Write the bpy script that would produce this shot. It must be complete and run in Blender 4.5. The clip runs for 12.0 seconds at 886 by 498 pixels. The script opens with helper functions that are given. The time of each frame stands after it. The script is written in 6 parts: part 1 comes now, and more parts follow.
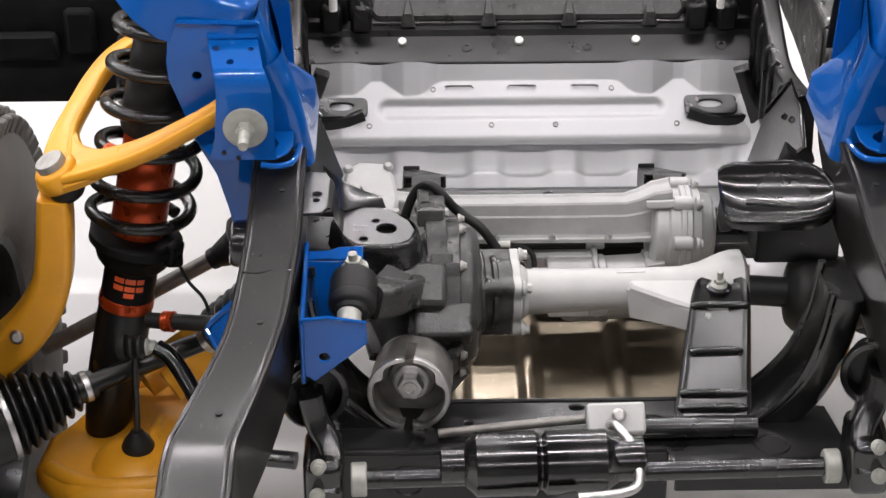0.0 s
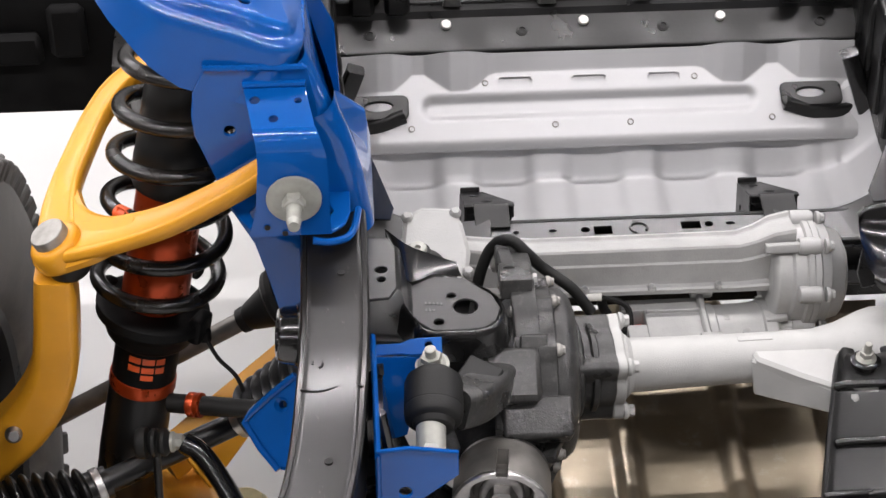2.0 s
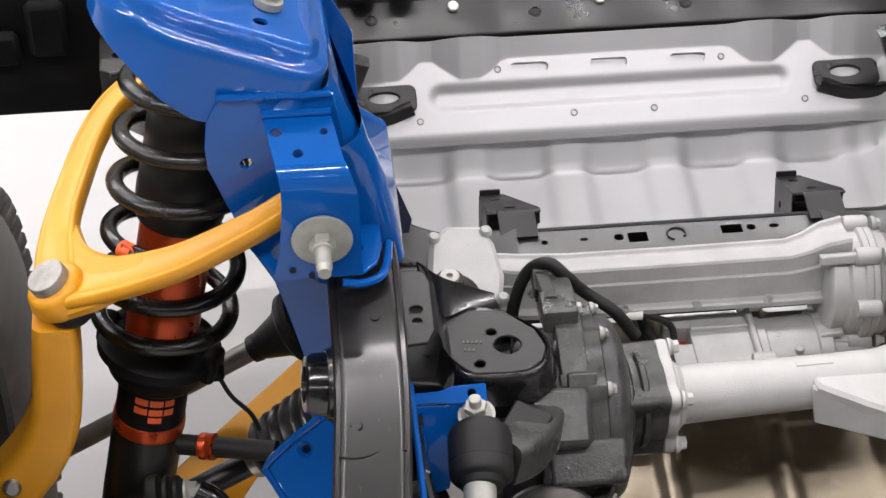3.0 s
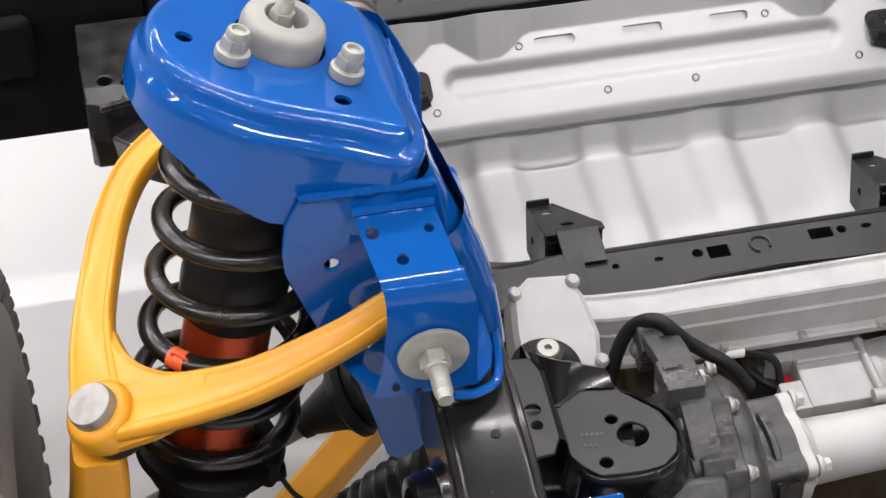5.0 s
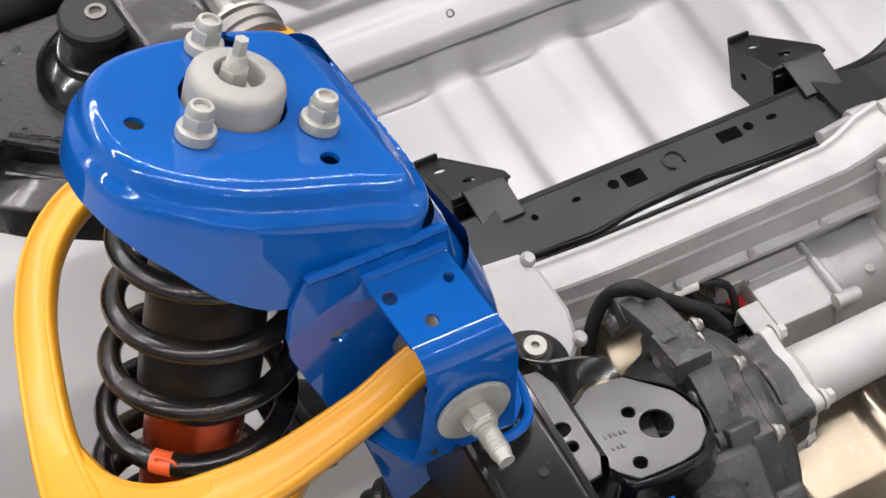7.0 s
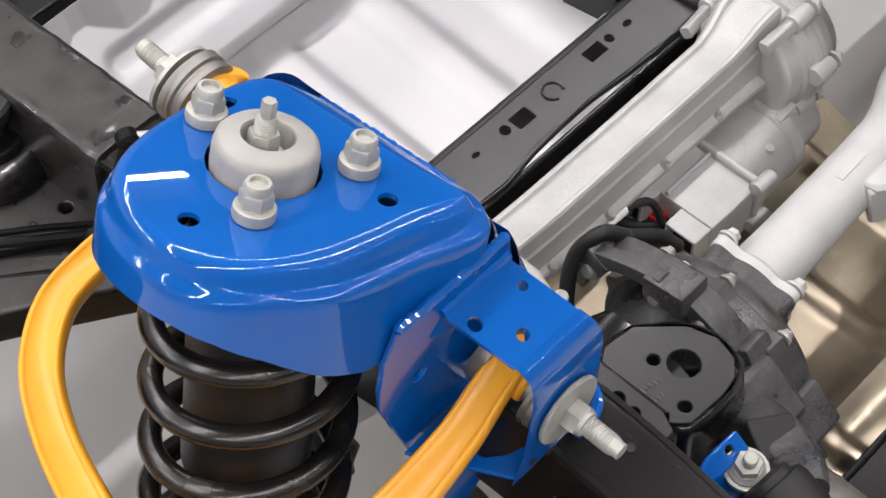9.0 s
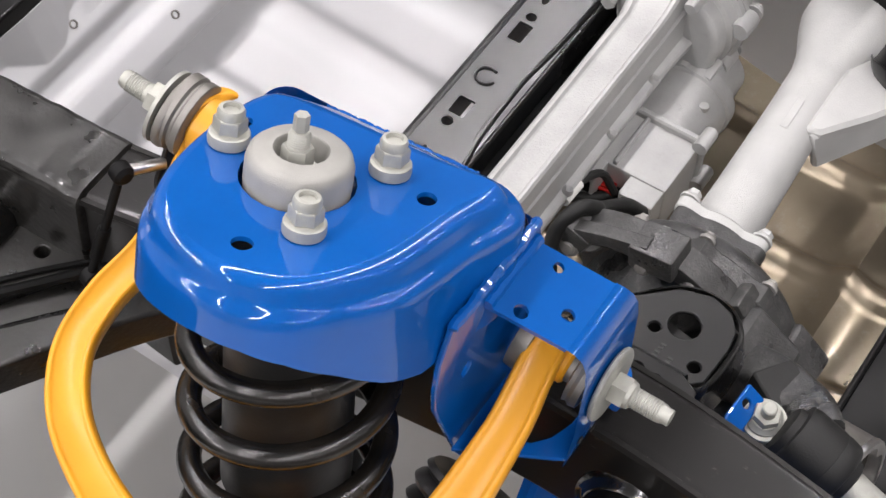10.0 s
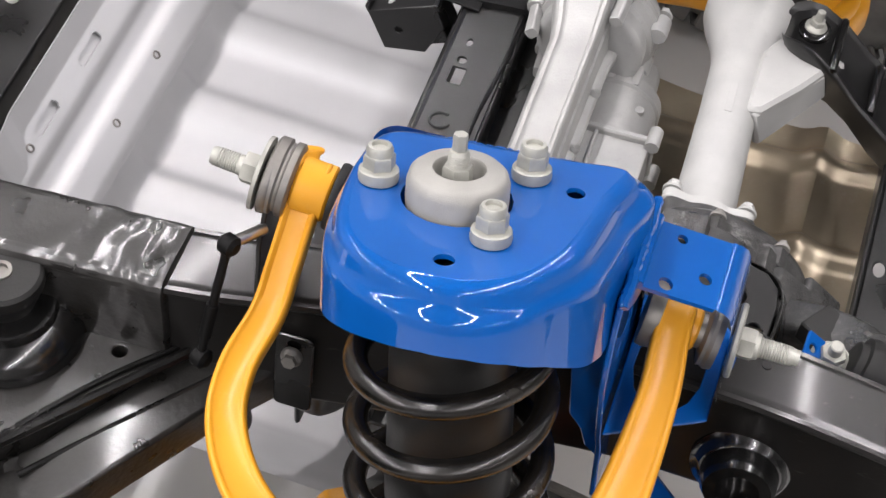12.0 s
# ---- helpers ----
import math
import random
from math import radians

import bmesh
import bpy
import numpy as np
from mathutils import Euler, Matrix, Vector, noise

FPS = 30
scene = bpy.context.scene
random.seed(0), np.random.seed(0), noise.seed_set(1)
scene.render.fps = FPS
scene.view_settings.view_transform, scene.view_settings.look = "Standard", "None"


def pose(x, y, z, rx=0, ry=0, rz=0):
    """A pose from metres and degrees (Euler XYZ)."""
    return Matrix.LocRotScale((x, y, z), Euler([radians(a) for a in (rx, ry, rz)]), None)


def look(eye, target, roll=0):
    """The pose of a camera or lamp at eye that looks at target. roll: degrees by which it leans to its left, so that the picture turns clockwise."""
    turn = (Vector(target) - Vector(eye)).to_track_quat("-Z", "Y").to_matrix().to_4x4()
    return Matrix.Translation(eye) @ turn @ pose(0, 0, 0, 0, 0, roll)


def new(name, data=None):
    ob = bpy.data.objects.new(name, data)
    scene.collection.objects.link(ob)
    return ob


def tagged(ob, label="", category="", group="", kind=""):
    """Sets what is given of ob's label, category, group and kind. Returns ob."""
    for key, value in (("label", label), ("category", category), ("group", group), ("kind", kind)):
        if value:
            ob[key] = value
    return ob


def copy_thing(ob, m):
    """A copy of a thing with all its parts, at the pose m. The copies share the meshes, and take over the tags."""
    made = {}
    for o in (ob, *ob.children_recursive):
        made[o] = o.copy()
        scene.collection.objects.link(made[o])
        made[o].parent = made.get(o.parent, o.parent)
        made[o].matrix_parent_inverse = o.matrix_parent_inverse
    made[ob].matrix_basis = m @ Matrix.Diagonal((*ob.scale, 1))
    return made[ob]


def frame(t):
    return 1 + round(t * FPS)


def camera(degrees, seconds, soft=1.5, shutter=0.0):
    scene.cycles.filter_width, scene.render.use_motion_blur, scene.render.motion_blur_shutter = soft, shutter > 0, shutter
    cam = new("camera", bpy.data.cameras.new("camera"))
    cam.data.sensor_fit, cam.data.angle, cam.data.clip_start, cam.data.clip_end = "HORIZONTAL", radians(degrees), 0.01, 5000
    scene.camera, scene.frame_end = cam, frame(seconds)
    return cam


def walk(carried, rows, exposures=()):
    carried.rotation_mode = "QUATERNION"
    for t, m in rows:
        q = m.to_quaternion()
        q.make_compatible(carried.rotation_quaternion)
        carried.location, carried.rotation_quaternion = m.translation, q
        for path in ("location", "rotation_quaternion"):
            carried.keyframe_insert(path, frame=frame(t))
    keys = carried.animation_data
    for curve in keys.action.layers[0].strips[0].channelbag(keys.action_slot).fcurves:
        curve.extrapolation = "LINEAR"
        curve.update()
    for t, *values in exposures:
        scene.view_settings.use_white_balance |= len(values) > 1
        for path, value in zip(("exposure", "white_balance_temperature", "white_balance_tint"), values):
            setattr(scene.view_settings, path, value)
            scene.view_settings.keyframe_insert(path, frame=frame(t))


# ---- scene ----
cam = camera(24.5, 12.0, soft=1.5)
PATH = [
    (0, (0.2719, -2.4818, 2.0947), (0.3074, -0.7852, 1.0362), 0.02),
    (0.5, (0.2431, -2.3258, 2.0843), (0.2835, -0.6507, 0.9922), -0.16),
    (1, (0.2104, -2.1742, 2.0765), (0.2575, -0.5225, 0.9496), -0.26),
    (1.5, (0.1728, -2.0355, 2.0699), (0.2332, -0.4086, 0.9081), -0.36),
    (2, (0.1326, -1.9038, 2.0626), (0.2155, -0.3057, 0.8630), -0.38),
    (2.5, (0.0921, -1.7798, 2.0590), (0.2017, -0.2146, 0.8188), -0.38),
    (3, (0.0491, -1.6601, 2.0556), (0.1877, -0.1299, 0.7753), -0.41),
    (3.5, (0.0044, -1.5434, 2.0506), (0.1734, -0.0485, 0.7327), -0.35),
    (5.5, (-0.1975, -1.1318, 2.0451), (0.1637, 0.1744, 0.5743), 0.68),
    (6, (-0.2458, -1.0452, 2.0429), (0.1916, 0.1940, 0.5352), 0.91),
    (6.5, (-0.2932, -0.9641, 2.0393), (0.2299, 0.2018, 0.5008), 1.06),
    (7, (-0.3383, -0.8855, 2.0375), (0.2665, 0.2003, 0.4705), 1.27),
    (9, (-0.5357, -0.5973, 2.0355), (0.3536, 0.1542, 0.4094), 2.86),
    (9.5, (-0.5854, -0.5324, 2.0341), (0.3699, 0.1318, 0.4073), 3.44),
    (10, (-0.6353, -0.4685, 2.0311), (0.3794, 0.1125, 0.4085), 3.97),
    (10.5, (-0.6862, -0.4050, 2.0298), (0.3804, 0.1040, 0.4164), 4.16),
    (11, (-0.7457, -0.3379, 2.0304), (0.3753, 0.1045, 0.4342), 4.40),
    (11.5, (-0.8105, -0.2756, 2.0350), (0.3692, 0.1030, 0.4649), 4.60),
    (12, (-0.8741, -0.2080, 2.0348), (0.3689, 0.0954, 0.4976), 4.86),
]
walk(cam, [(t, look(eye, target, roll)) for t, eye, target, roll in PATH], exposures=((0, 0.0, 6500, 15), (12, 0.0, 6500, 15)))

# ---- world and large lights ----
FLOOR_Z = 0.0
CEIL_Z = 3.4
world = bpy.data.worlds.new("world")
scene.world = world
world.use_nodes = True
world.node_tree.nodes["Background"].inputs[0].default_value = (0.9, 0.95, 1.0, 1)
world.node_tree.nodes["Background"].inputs[1].default_value = 0.3


# ---- materials ----
def material(name, base, rough=0.5, metal=0.0, vary=0.15, scale=40.0, bump=0.1, coat=0.0, fine=400.0, second=None, spec=0.5, coat_rough=0.05,
             rough_vary=0.15, dust=0.0, dust_colour=(0.25, 0.24, 0.22), dust_scale=(9, 9, 9), dust_at=0.56, coat_ior=1.5):
    """A surface with variation at two scales: broad smudges in colour and gloss, and fine grain in relief."""
    m = bpy.data.materials.new(name)
    m.use_nodes = True
    t = m.node_tree
    n, ln = t.nodes, t.links
    bsdf = n["Principled BSDF"]
    co = n.new("ShaderNodeTexCoord")
    big = n.new("ShaderNodeTexNoise")
    big.inputs["Scale"].default_value, big.inputs["Detail"].default_value = scale, 6
    small = n.new("ShaderNodeTexNoise")
    small.inputs["Scale"].default_value, small.inputs["Detail"].default_value = fine, 3
    ln.new(co.outputs["Object"], big.inputs["Vector"])
    ln.new(co.outputs["Object"], small.inputs["Vector"])
    ramp = n.new("ShaderNodeValToRGB")
    lo = [c * (1 - vary) for c in base]
    hi = [min(1, c * (1 + vary)) for c in base] if second is None else second
    ramp.color_ramp.elements[0].position, ramp.color_ramp.elements[1].position = 0.35, 0.68
    ramp.color_ramp.elements[0].color, ramp.color_ramp.elements[1].color = (*lo, 1), (*hi, 1)
    ln.new(big.outputs["Fac"], ramp.inputs["Fac"])
    if dust:
        stretch = n.new("ShaderNodeMapping")
        stretch.inputs["Scale"].default_value = dust_scale
        grime = n.new("ShaderNodeTexNoise")
        grime.inputs["Scale"].default_value, grime.inputs["Detail"].default_value, grime.inputs["Roughness"].default_value = 6, 9, 0.72
        ln.new(co.outputs["Object"], stretch.inputs["Vector"])
        ln.new(stretch.outputs["Vector"], grime.inputs["Vector"])
        amount = n.new("ShaderNodeMapRange")
        amount.inputs["From Min"].default_value, amount.inputs["From Max"].default_value = dust_at, dust_at + 0.14
        amount.inputs["To Max"].default_value = dust
        ln.new(grime.outputs["Fac"], amount.inputs["Value"])
        mix = n.new("ShaderNodeMixRGB")
        mix.inputs["Color2"].default_value = (*dust_colour, 1)
        ln.new(amount.outputs["Result"], mix.inputs["Fac"])
        ln.new(ramp.outputs["Color"], mix.inputs["Color1"])
        ln.new(mix.outputs["Color"], bsdf.inputs["Base Color"])
    else:
        ln.new(ramp.outputs["Color"], bsdf.inputs["Base Color"])
    rr = n.new("ShaderNodeMapRange")
    rr.inputs["From Min"].default_value, rr.inputs["From Max"].default_value = 0.3, 0.7
    rr.inputs["To Min"].default_value = max(0.02, rough * (1 - rough_vary))
    rr.inputs["To Max"].default_value = min(1, rough * (1 + rough_vary))
    ln.new(big.outputs["Fac"], rr.inputs["Value"])
    ln.new(rr.outputs["Result"], bsdf.inputs["Roughness"])
    if bump:
        b = n.new("ShaderNodeBump")
        b.inputs["Strength"].default_value, b.inputs["Distance"].default_value = bump, 0.0006
        ln.new(small.outputs["Fac"], b.inputs["Height"])
        ln.new(b.outputs["Normal"], bsdf.inputs["Normal"])
    bsdf.inputs["Metallic"].default_value = metal
    bsdf.inputs["Specular IOR Level"].default_value = spec
    bsdf.inputs["Coat IOR"].default_value = coat_ior
    bsdf.inputs["Coat Weight"].default_value, bsdf.inputs["Coat Roughness"].default_value = coat, coat_rough
    return m


BLUE = material("blue_gloss_paint", (0.0003, 0.070, 0.300), 0.34, 0.0, 0.08, 14, 0.006, coat=1.0, spec=0.03, fine=160, coat_rough=0.010, coat_ior=1.48)
YELLOW = material("yellow_gloss_paint", (0.66, 0.295, 0.015), 0.42, 0.0, 0.06, 18, 0.14, coat=0.24, fine=150, coat_rough=0.22, spec=0.32, dust=0.12, dust_colour=(0.80, 0.62, 0.35), dust_at=0.60, dust_scale=(14, 14, 14))
BLACK = material("black_gloss_coating", (0.0045, 0.0045, 0.0045), 0.22, 0.0, 0.3, 12, 0.08, coat=0.5, fine=130, rough_vary=0.5, coat_rough=0.12, dust=0.03, dust_scale=(30, 30, 30))
BLACK_RAIL = material("black_frame_coating", (0.009, 0.0085, 0.008), 0.30, 0.0, 0.3, 9, 0.05, coat=0.24, fine=160, rough_vary=0.06, coat_rough=0.10, spec=0.2, dust=0.30, dust_colour=(0.40, 0.39, 0.37), dust_scale=(26, 7, 26), dust_at=0.63)
SATIN = material("black_satin_steel", (0.006, 0.006, 0.006), 0.36, 0.0, 0.3, 16, 0.15, fine=220, rough_vary=0.35, spec=0.4)
PLATEBLACK = material("black_plate_coating", (0.007, 0.007, 0.007), 0.36, 0.0, 0.3, 12, 0.03, coat=0.28, fine=140, rough_vary=0.15, coat_rough=0.17, spec=0.42)
CASTBLACK = material("black_painted_casting", (0.032, 0.032, 0.031), 0.38, 0.0, 0.35, 25, 0.8, fine=420, rough_vary=0.5, dust=0.16, dust_at=0.52, dust_scale=(20, 20, 20))
WRAPBLACK = material("crinkled_black_coating", (0.013, 0.0125, 0.0115), 0.36, 0.0, 0.35, 40, 0.9, coat=0.42, fine=190, rough_vary=0.35, coat_rough=0.10, spec=0.4)
BOOTRUBBER = material("glossy_boot_rubber", (0.007, 0.007, 0.007), 0.33, 0.0, 0.3, 30, 0.15, fine=300, rough_vary=0.25, spec=0.45)
SPRING_BLACK = material("black_spring_coating", (0.005, 0.005, 0.005), 0.25, 0.0, 0.4, 30, 0.25, fine=500, second=(0.012, 0.010, 0.008))
PLASTIC = material("black_plastic", (0.0045, 0.0045, 0.0045), 0.55, 0.0, 0.2, 30, 0.2, fine=600, spec=0.12)
RUBBER = material("black_rubber", (0.009, 0.009, 0.0085), 0.55, 0.0, 0.25, 35, 0.3, fine=500, spec=0.32)
SLEEVE = material("black_bump_sleeve", (0.009, 0.009, 0.0088), 0.45, 0.0, 0.3, 22, 0.25, fine=350, spec=0.32)
TYRE = material("tyre_rubber", (0.105, 0.102, 0.096), 0.62, 0.0, 0.3, 25, 0.4, fine=300)
CAST = material("cast_aluminium", (0.355, 0.355, 0.345), 0.46, 0.25, 0.10, 22, 0.5, fine=420, dust=0.22, dust_colour=(0.20, 0.19, 0.17), dust_at=0.56, dust_scale=(25, 25, 25))
CASTMATT = material("matt_cast_aluminium", (0.395, 0.395, 0.382), 0.55, 0.15, 0.07, 26, 0.6, fine=700, dust=0.25, dust_colour=(0.25, 0.24, 0.21), dust_at=0.58)
SHEET = material("silver_sheet", (0.44, 0.44, 0.445), 0.46, 0.35, 0.05, 6, 0.05, fine=120)
BRONZE = material("bronze_tinted_steel", (0.37, 0.315, 0.235), 0.36, 0.9, 0.30, 7, 0.14, fine=16, rough_vary=0.30, dust=0.28, dust_colour=(0.62, 0.60, 0.55), dust_scale=(5, 5, 5), dust_at=0.57)
ZINC = material("dull_zinc", (0.35, 0.35, 0.315), 0.46, 0.45, 0.10, 90, 0.3, fine=900)
MOUNT = material("grey_cast_mount", (0.29, 0.284, 0.264), 0.55, 0.25, 0.08, 60, 0.5, fine=1100)
STEEL = material("bare_steel", (0.55, 0.54, 0.53), 0.35, 1.0, 0.18, 60, 0.2, fine=700)
DARKSTEEL = material("dark_steel", (0.20, 0.19, 0.175), 0.45, 0.7, 0.2, 40, 0.2, fine=500)
CAPSTEEL = material("dull_cap_steel", (0.30, 0.29, 0.27), 0.5, 0.6, 0.25, 60, 0.4, fine=500)
ORANGE = material("orange_anodised_metal", (0.43, 0.055, 0.011), 0.30, 0.65, 0.12, 40, 0.06, fine=500)
ORANGEPLASTIC = material("orange_plastic", (0.72, 0.10, 0.02), 0.45, 0.0, 0.1, 60, 0.1)
REDPLASTIC = material("red_plastic", (0.55, 0.02, 0.015), 0.4, 0.0, 0.1, 60, 0.1)
WHITEPLASTIC = material("white_plastic", (0.78, 0.77, 0.73), 0.45, 0.0, 0.05, 60, 0.1)
CREAM = material("cream_plastic", (0.72, 0.62, 0.36), 0.5, 0.0, 0.08, 60, 0.1)
FLOORMAT = material("pale_grey_floor", (0.50, 0.498, 0.487), 0.45, 0.0, 0.04, 2, 0.03, fine=60)
WALLMAT = material("grey_wall_paint", (0.27, 0.27, 0.265), 0.7, 0.0, 0.03, 3, 0.05, fine=120)
CEILMAT = material("grey_ceiling_paint", (0.11, 0.11, 0.11), 0.8, 0.0, 0.03, 3, 0.05, fine=120)
LAMPCASE = material("white_lamp_case", (0.75, 0.75, 0.75), 0.5, 0.0, 0.03, 20, 0.05)


# ---- building tools ----
ORIGIN = {}
V = Vector


def thing(name, at, label, category, group="", kind=""):
    ob = new(name)
    ob.location = at
    ob.empty_display_size = 0.05
    ORIGIN[ob.name] = V(at)
    return tagged(ob, label, category, group, kind)


def part(name, bm, mat, parent=None, label="", smooth=40):
    """Links a bmesh, in world places, as one mesh object under a thing or part."""
    bmesh.ops.remove_doubles(bm, verts=bm.verts, dist=1e-6)
    bmesh.ops.recalc_face_normals(bm, faces=bm.faces)
    o = ORIGIN[parent.name] if parent else V((0, 0, 0))
    for v in bm.verts:
        v.co -= o
    me = bpy.data.meshes.new(name)
    bm.to_mesh(me)
    bm.free()
    me.materials.append(mat)
    me.shade_smooth()
    me.set_sharp_from_angle(angle=radians(smooth))
    ob = new(name, me)
    ob.modifiers.new("face_weighted", "WEIGHTED_NORMAL").keep_sharp = True
    if parent:
        ob.parent = parent
    ORIGIN[ob.name] = o
    if label:
        ob["label"] = label
    return ob


def single(name, bm, mat, label, category, group="", kind="", smooth=40):
    """A thing that is one mesh, with its origin at the foot of its middle."""
    c = V((0, 0, 0))
    for v in bm.verts:
        c += v.co
    c /= max(1, len(bm.verts))
    c.z = min(v.co.z for v in bm.verts)
    for v in bm.verts:
        v.co -= c
    ob = part(name, bm, mat, None, "", smooth)
    ob.location = c
    ORIGIN[ob.name] = c
    return tagged(ob, label, category, group, kind)


def curve(pts, n=8):
    """Catmull-Rom through pts, n steps a stretch."""
    p = [V(q) for q in pts]
    p = [p[0] * 2 - p[1]] + p + [p[-1] * 2 - p[-2]]
    out = []
    for i in range(1, len(p) - 2):
        for k in range(n):
            t = k / n
            a, b, c, d = p[i - 1], p[i], p[i + 1], p[i + 2]
            out.append(0.5 * (2 * b + (c - a) * t + (2 * a - 5 * b + 4 * c - d) * t * t + (3 * b - a - 3 * c + d) * t ** 3))
    return out + [p[-2]]


def resample(vals, n):
    return [float(np.interp(i / (n - 1) * (len(vals) - 1), range(len(vals)), vals)) for i in range(n)]


def rings(bm, loops, closed=True, cap=True):
    """Faces between loops of points."""
    vs = [[bm.verts.new(p) for p in lp] for lp in loops]
    k = len(vs[0])
    for a, b in zip(vs, vs[1:]):
        for i in range(k if closed else k - 1):
            j = (i + 1) % k
            bm.faces.new((a[i], a[j], b[j], b[i]))
    if cap and closed:
        bm.faces.new(vs[0])
        bm.faces.new(vs[-1][::-1])
    return vs


def sweep(bm, path, profile, up=(0, 0, 1), sizes=None, cap=True):
    """Sweeps a closed 2D profile (side, up) along a path; sizes: (side, up) factors for each point."""
    path = [V(p) for p in path]
    loops = []
    up = V(up)
    for i, p in enumerate(path):
        d = (path[min(i + 1, len(path) - 1)] - path[max(i - 1, 0)]).normalized()
        side = d.cross(up)
        side = side.normalized() if side.length > 1e-4 else V((1, 0, 0))
        u = side.cross(d).normalized()
        a, b = sizes[i] if sizes else (1, 1)
        loops.append([p + side * (x * a) + u * (y * b) for x, y in profile])
    return rings(bm, loops, True, cap)


def circle(r=1.0, seg=14):
    return [(r * math.cos(2 * math.pi * i / seg), r * math.sin(2 * math.pi * i / seg)) for i in range(seg)]


def tube(bm, pts, r, seg=14, n=0):
    path = curve(pts, n) if n else [V(p) for p in pts]
    rs = resample(r, len(path)) if isinstance(r, (list, tuple)) else [r] * len(path)
    d = path[-1] - path[0]
    up = (0, 0, 1) if abs(d.normalized().z) < 0.9 else (0, 1, 0)
    # parallel transport keeps tubes from twisting
    loops, side = [], None
    for i, p in enumerate(path):
        t = (path[min(i + 1, len(path) - 1)] - path[max(i - 1, 0)]).normalized()
        side = t.cross(V(up)).normalized() if side is None else (side - t * side.dot(t)).normalized()
        w = side.cross(t)
        loops.append([p + side * (x * rs[i]) + w * (y * rs[i]) for x, y in circle(1, seg)])
    rings(bm, loops)
    return bm


def axes_to(a, b, hint=(0, 0, 1)):
    """A frame at a whose z looks to b."""
    z = (V(b) - V(a)).normalized()
    x = V(hint).cross(z)
    x = x.normalized() if x.length > 1e-3 else V((1, 0, 0))
    y = z.cross(x)
    m = Matrix((x, y, z)).transposed().to_4x4()
    m.translation = V(a)
    return m


def lathe(bm, m, profile, seg=28, close=True):
    """Turns (radius, height) pairs round the z of m."""
    loops = []
    for r, z in profile:
        loops.append([m @ V((max(r, 1e-5) * math.cos(2 * math.pi * i / seg), max(r, 1e-5) * math.sin(2 * math.pi * i / seg), z)) for i in range(seg)])
    rings(bm, loops, True, close)
    return bm


def hexa(bm, m, r, h0, h1, c=0.0015):
    k = 0.93
    prof = [(r * k, h0), (r, h0 + c), (r, h1 - c), (r * k, h1)]
    loops = [[m @ V((q * math.cos(math.pi * i / 3), q * math.sin(math.pi * i / 3), z)) for i in range(6)] for q, z in prof]
    rings(bm, loops)
    return bm


def plate(bm, m, outline, thick, holes=(), bevel=0.0, dz=None):
    """A flat plate in the xy of m, its top at z = 0, with real holes (x, y, r) or (x, y, rx, ry, turn)."""
    tmp = bmesh.new()
    loops = [outline]
    for h in holes:
        if h[0] == "sq":
            loops.append(rrect(h[1] - h[3], h[2] - h[4], h[1] + h[3], h[2] + h[4], 0.0015, 2))
            continue
        x, y, rx = h[:3]
        ry, a = (h[3], radians(h[4])) if len(h) > 3 else (rx, 0)
        loops.append([(x + rx * math.cos(q) * math.cos(a) - ry * math.sin(q) * math.sin(a), y + rx * math.cos(q) * math.sin(a) + ry * math.sin(q) * math.cos(a))
                      for q in (2 * math.pi * i / 14 for i in range(14))])
    edges = []
    for lp in loops:
        vs = [tmp.verts.new((x, y, 0)) for x, y in lp]
        edges += [tmp.edges.new((vs[i], vs[(i + 1) % len(vs)])) for i in range(len(vs))]
    bmesh.ops.triangle_fill(tmp, use_beauty=True, use_dissolve=False, edges=edges, normal=(0, 0, 1))
    got = bmesh.ops.extrude_face_region(tmp, geom=list(tmp.faces))
    for v in got["geom"]:
        if isinstance(v, bmesh.types.BMVert):
            v.co.z -= thick
    bmesh.ops.recalc_face_normals(tmp, faces=tmp.faces)
    if bevel:
        sharp = [e for e in tmp.edges if len(e.link_faces) == 2 and e.calc_face_angle(0) > 1.2]
        bmesh.ops.bevel(tmp, geom=sharp, offset=bevel, segments=1, affect="EDGES", profile=0.6)
    for v in tmp.verts:
        if dz:
            v.co.z += dz(v.co.x, v.co.y)
        v.co = m @ v.co
    join(bm, tmp)
    return bm


def rounded(pts, n=2):
    """Cuts the corners of a closed outline n times."""
    for _ in range(n):
        pts = [(a[0] * (1 - t) + b[0] * t, a[1] * (1 - t) + b[1] * t) for a, b in zip(pts, pts[1:] + pts[:1]) for t in (0.25, 0.75)]
    return pts


def join(bm, tmp):
    me = bpy.data.meshes.new("join")
    tmp.to_mesh(me)
    tmp.free()
    bm.from_mesh(me)
    bpy.data.meshes.remove(me)


def thicken(bm, t):
    """Gives an open sheet its thickness, inwards along the vertex normals."""
    bmesh.ops.recalc_face_normals(bm, faces=bm.faces)
    bm.normal_update()
    outer = list(bm.faces)
    rim = [e for e in bm.edges if len(e.link_faces) == 1]
    twin = {v: bm.verts.new(v.co - v.normal * t) for v in list(bm.verts)}
    for f in outer:
        bm.faces.new([twin[v] for v in reversed(f.verts)])
    for e in rim:
        a, b = e.verts
        bm.faces.new((a, b, twin[b], twin[a]))


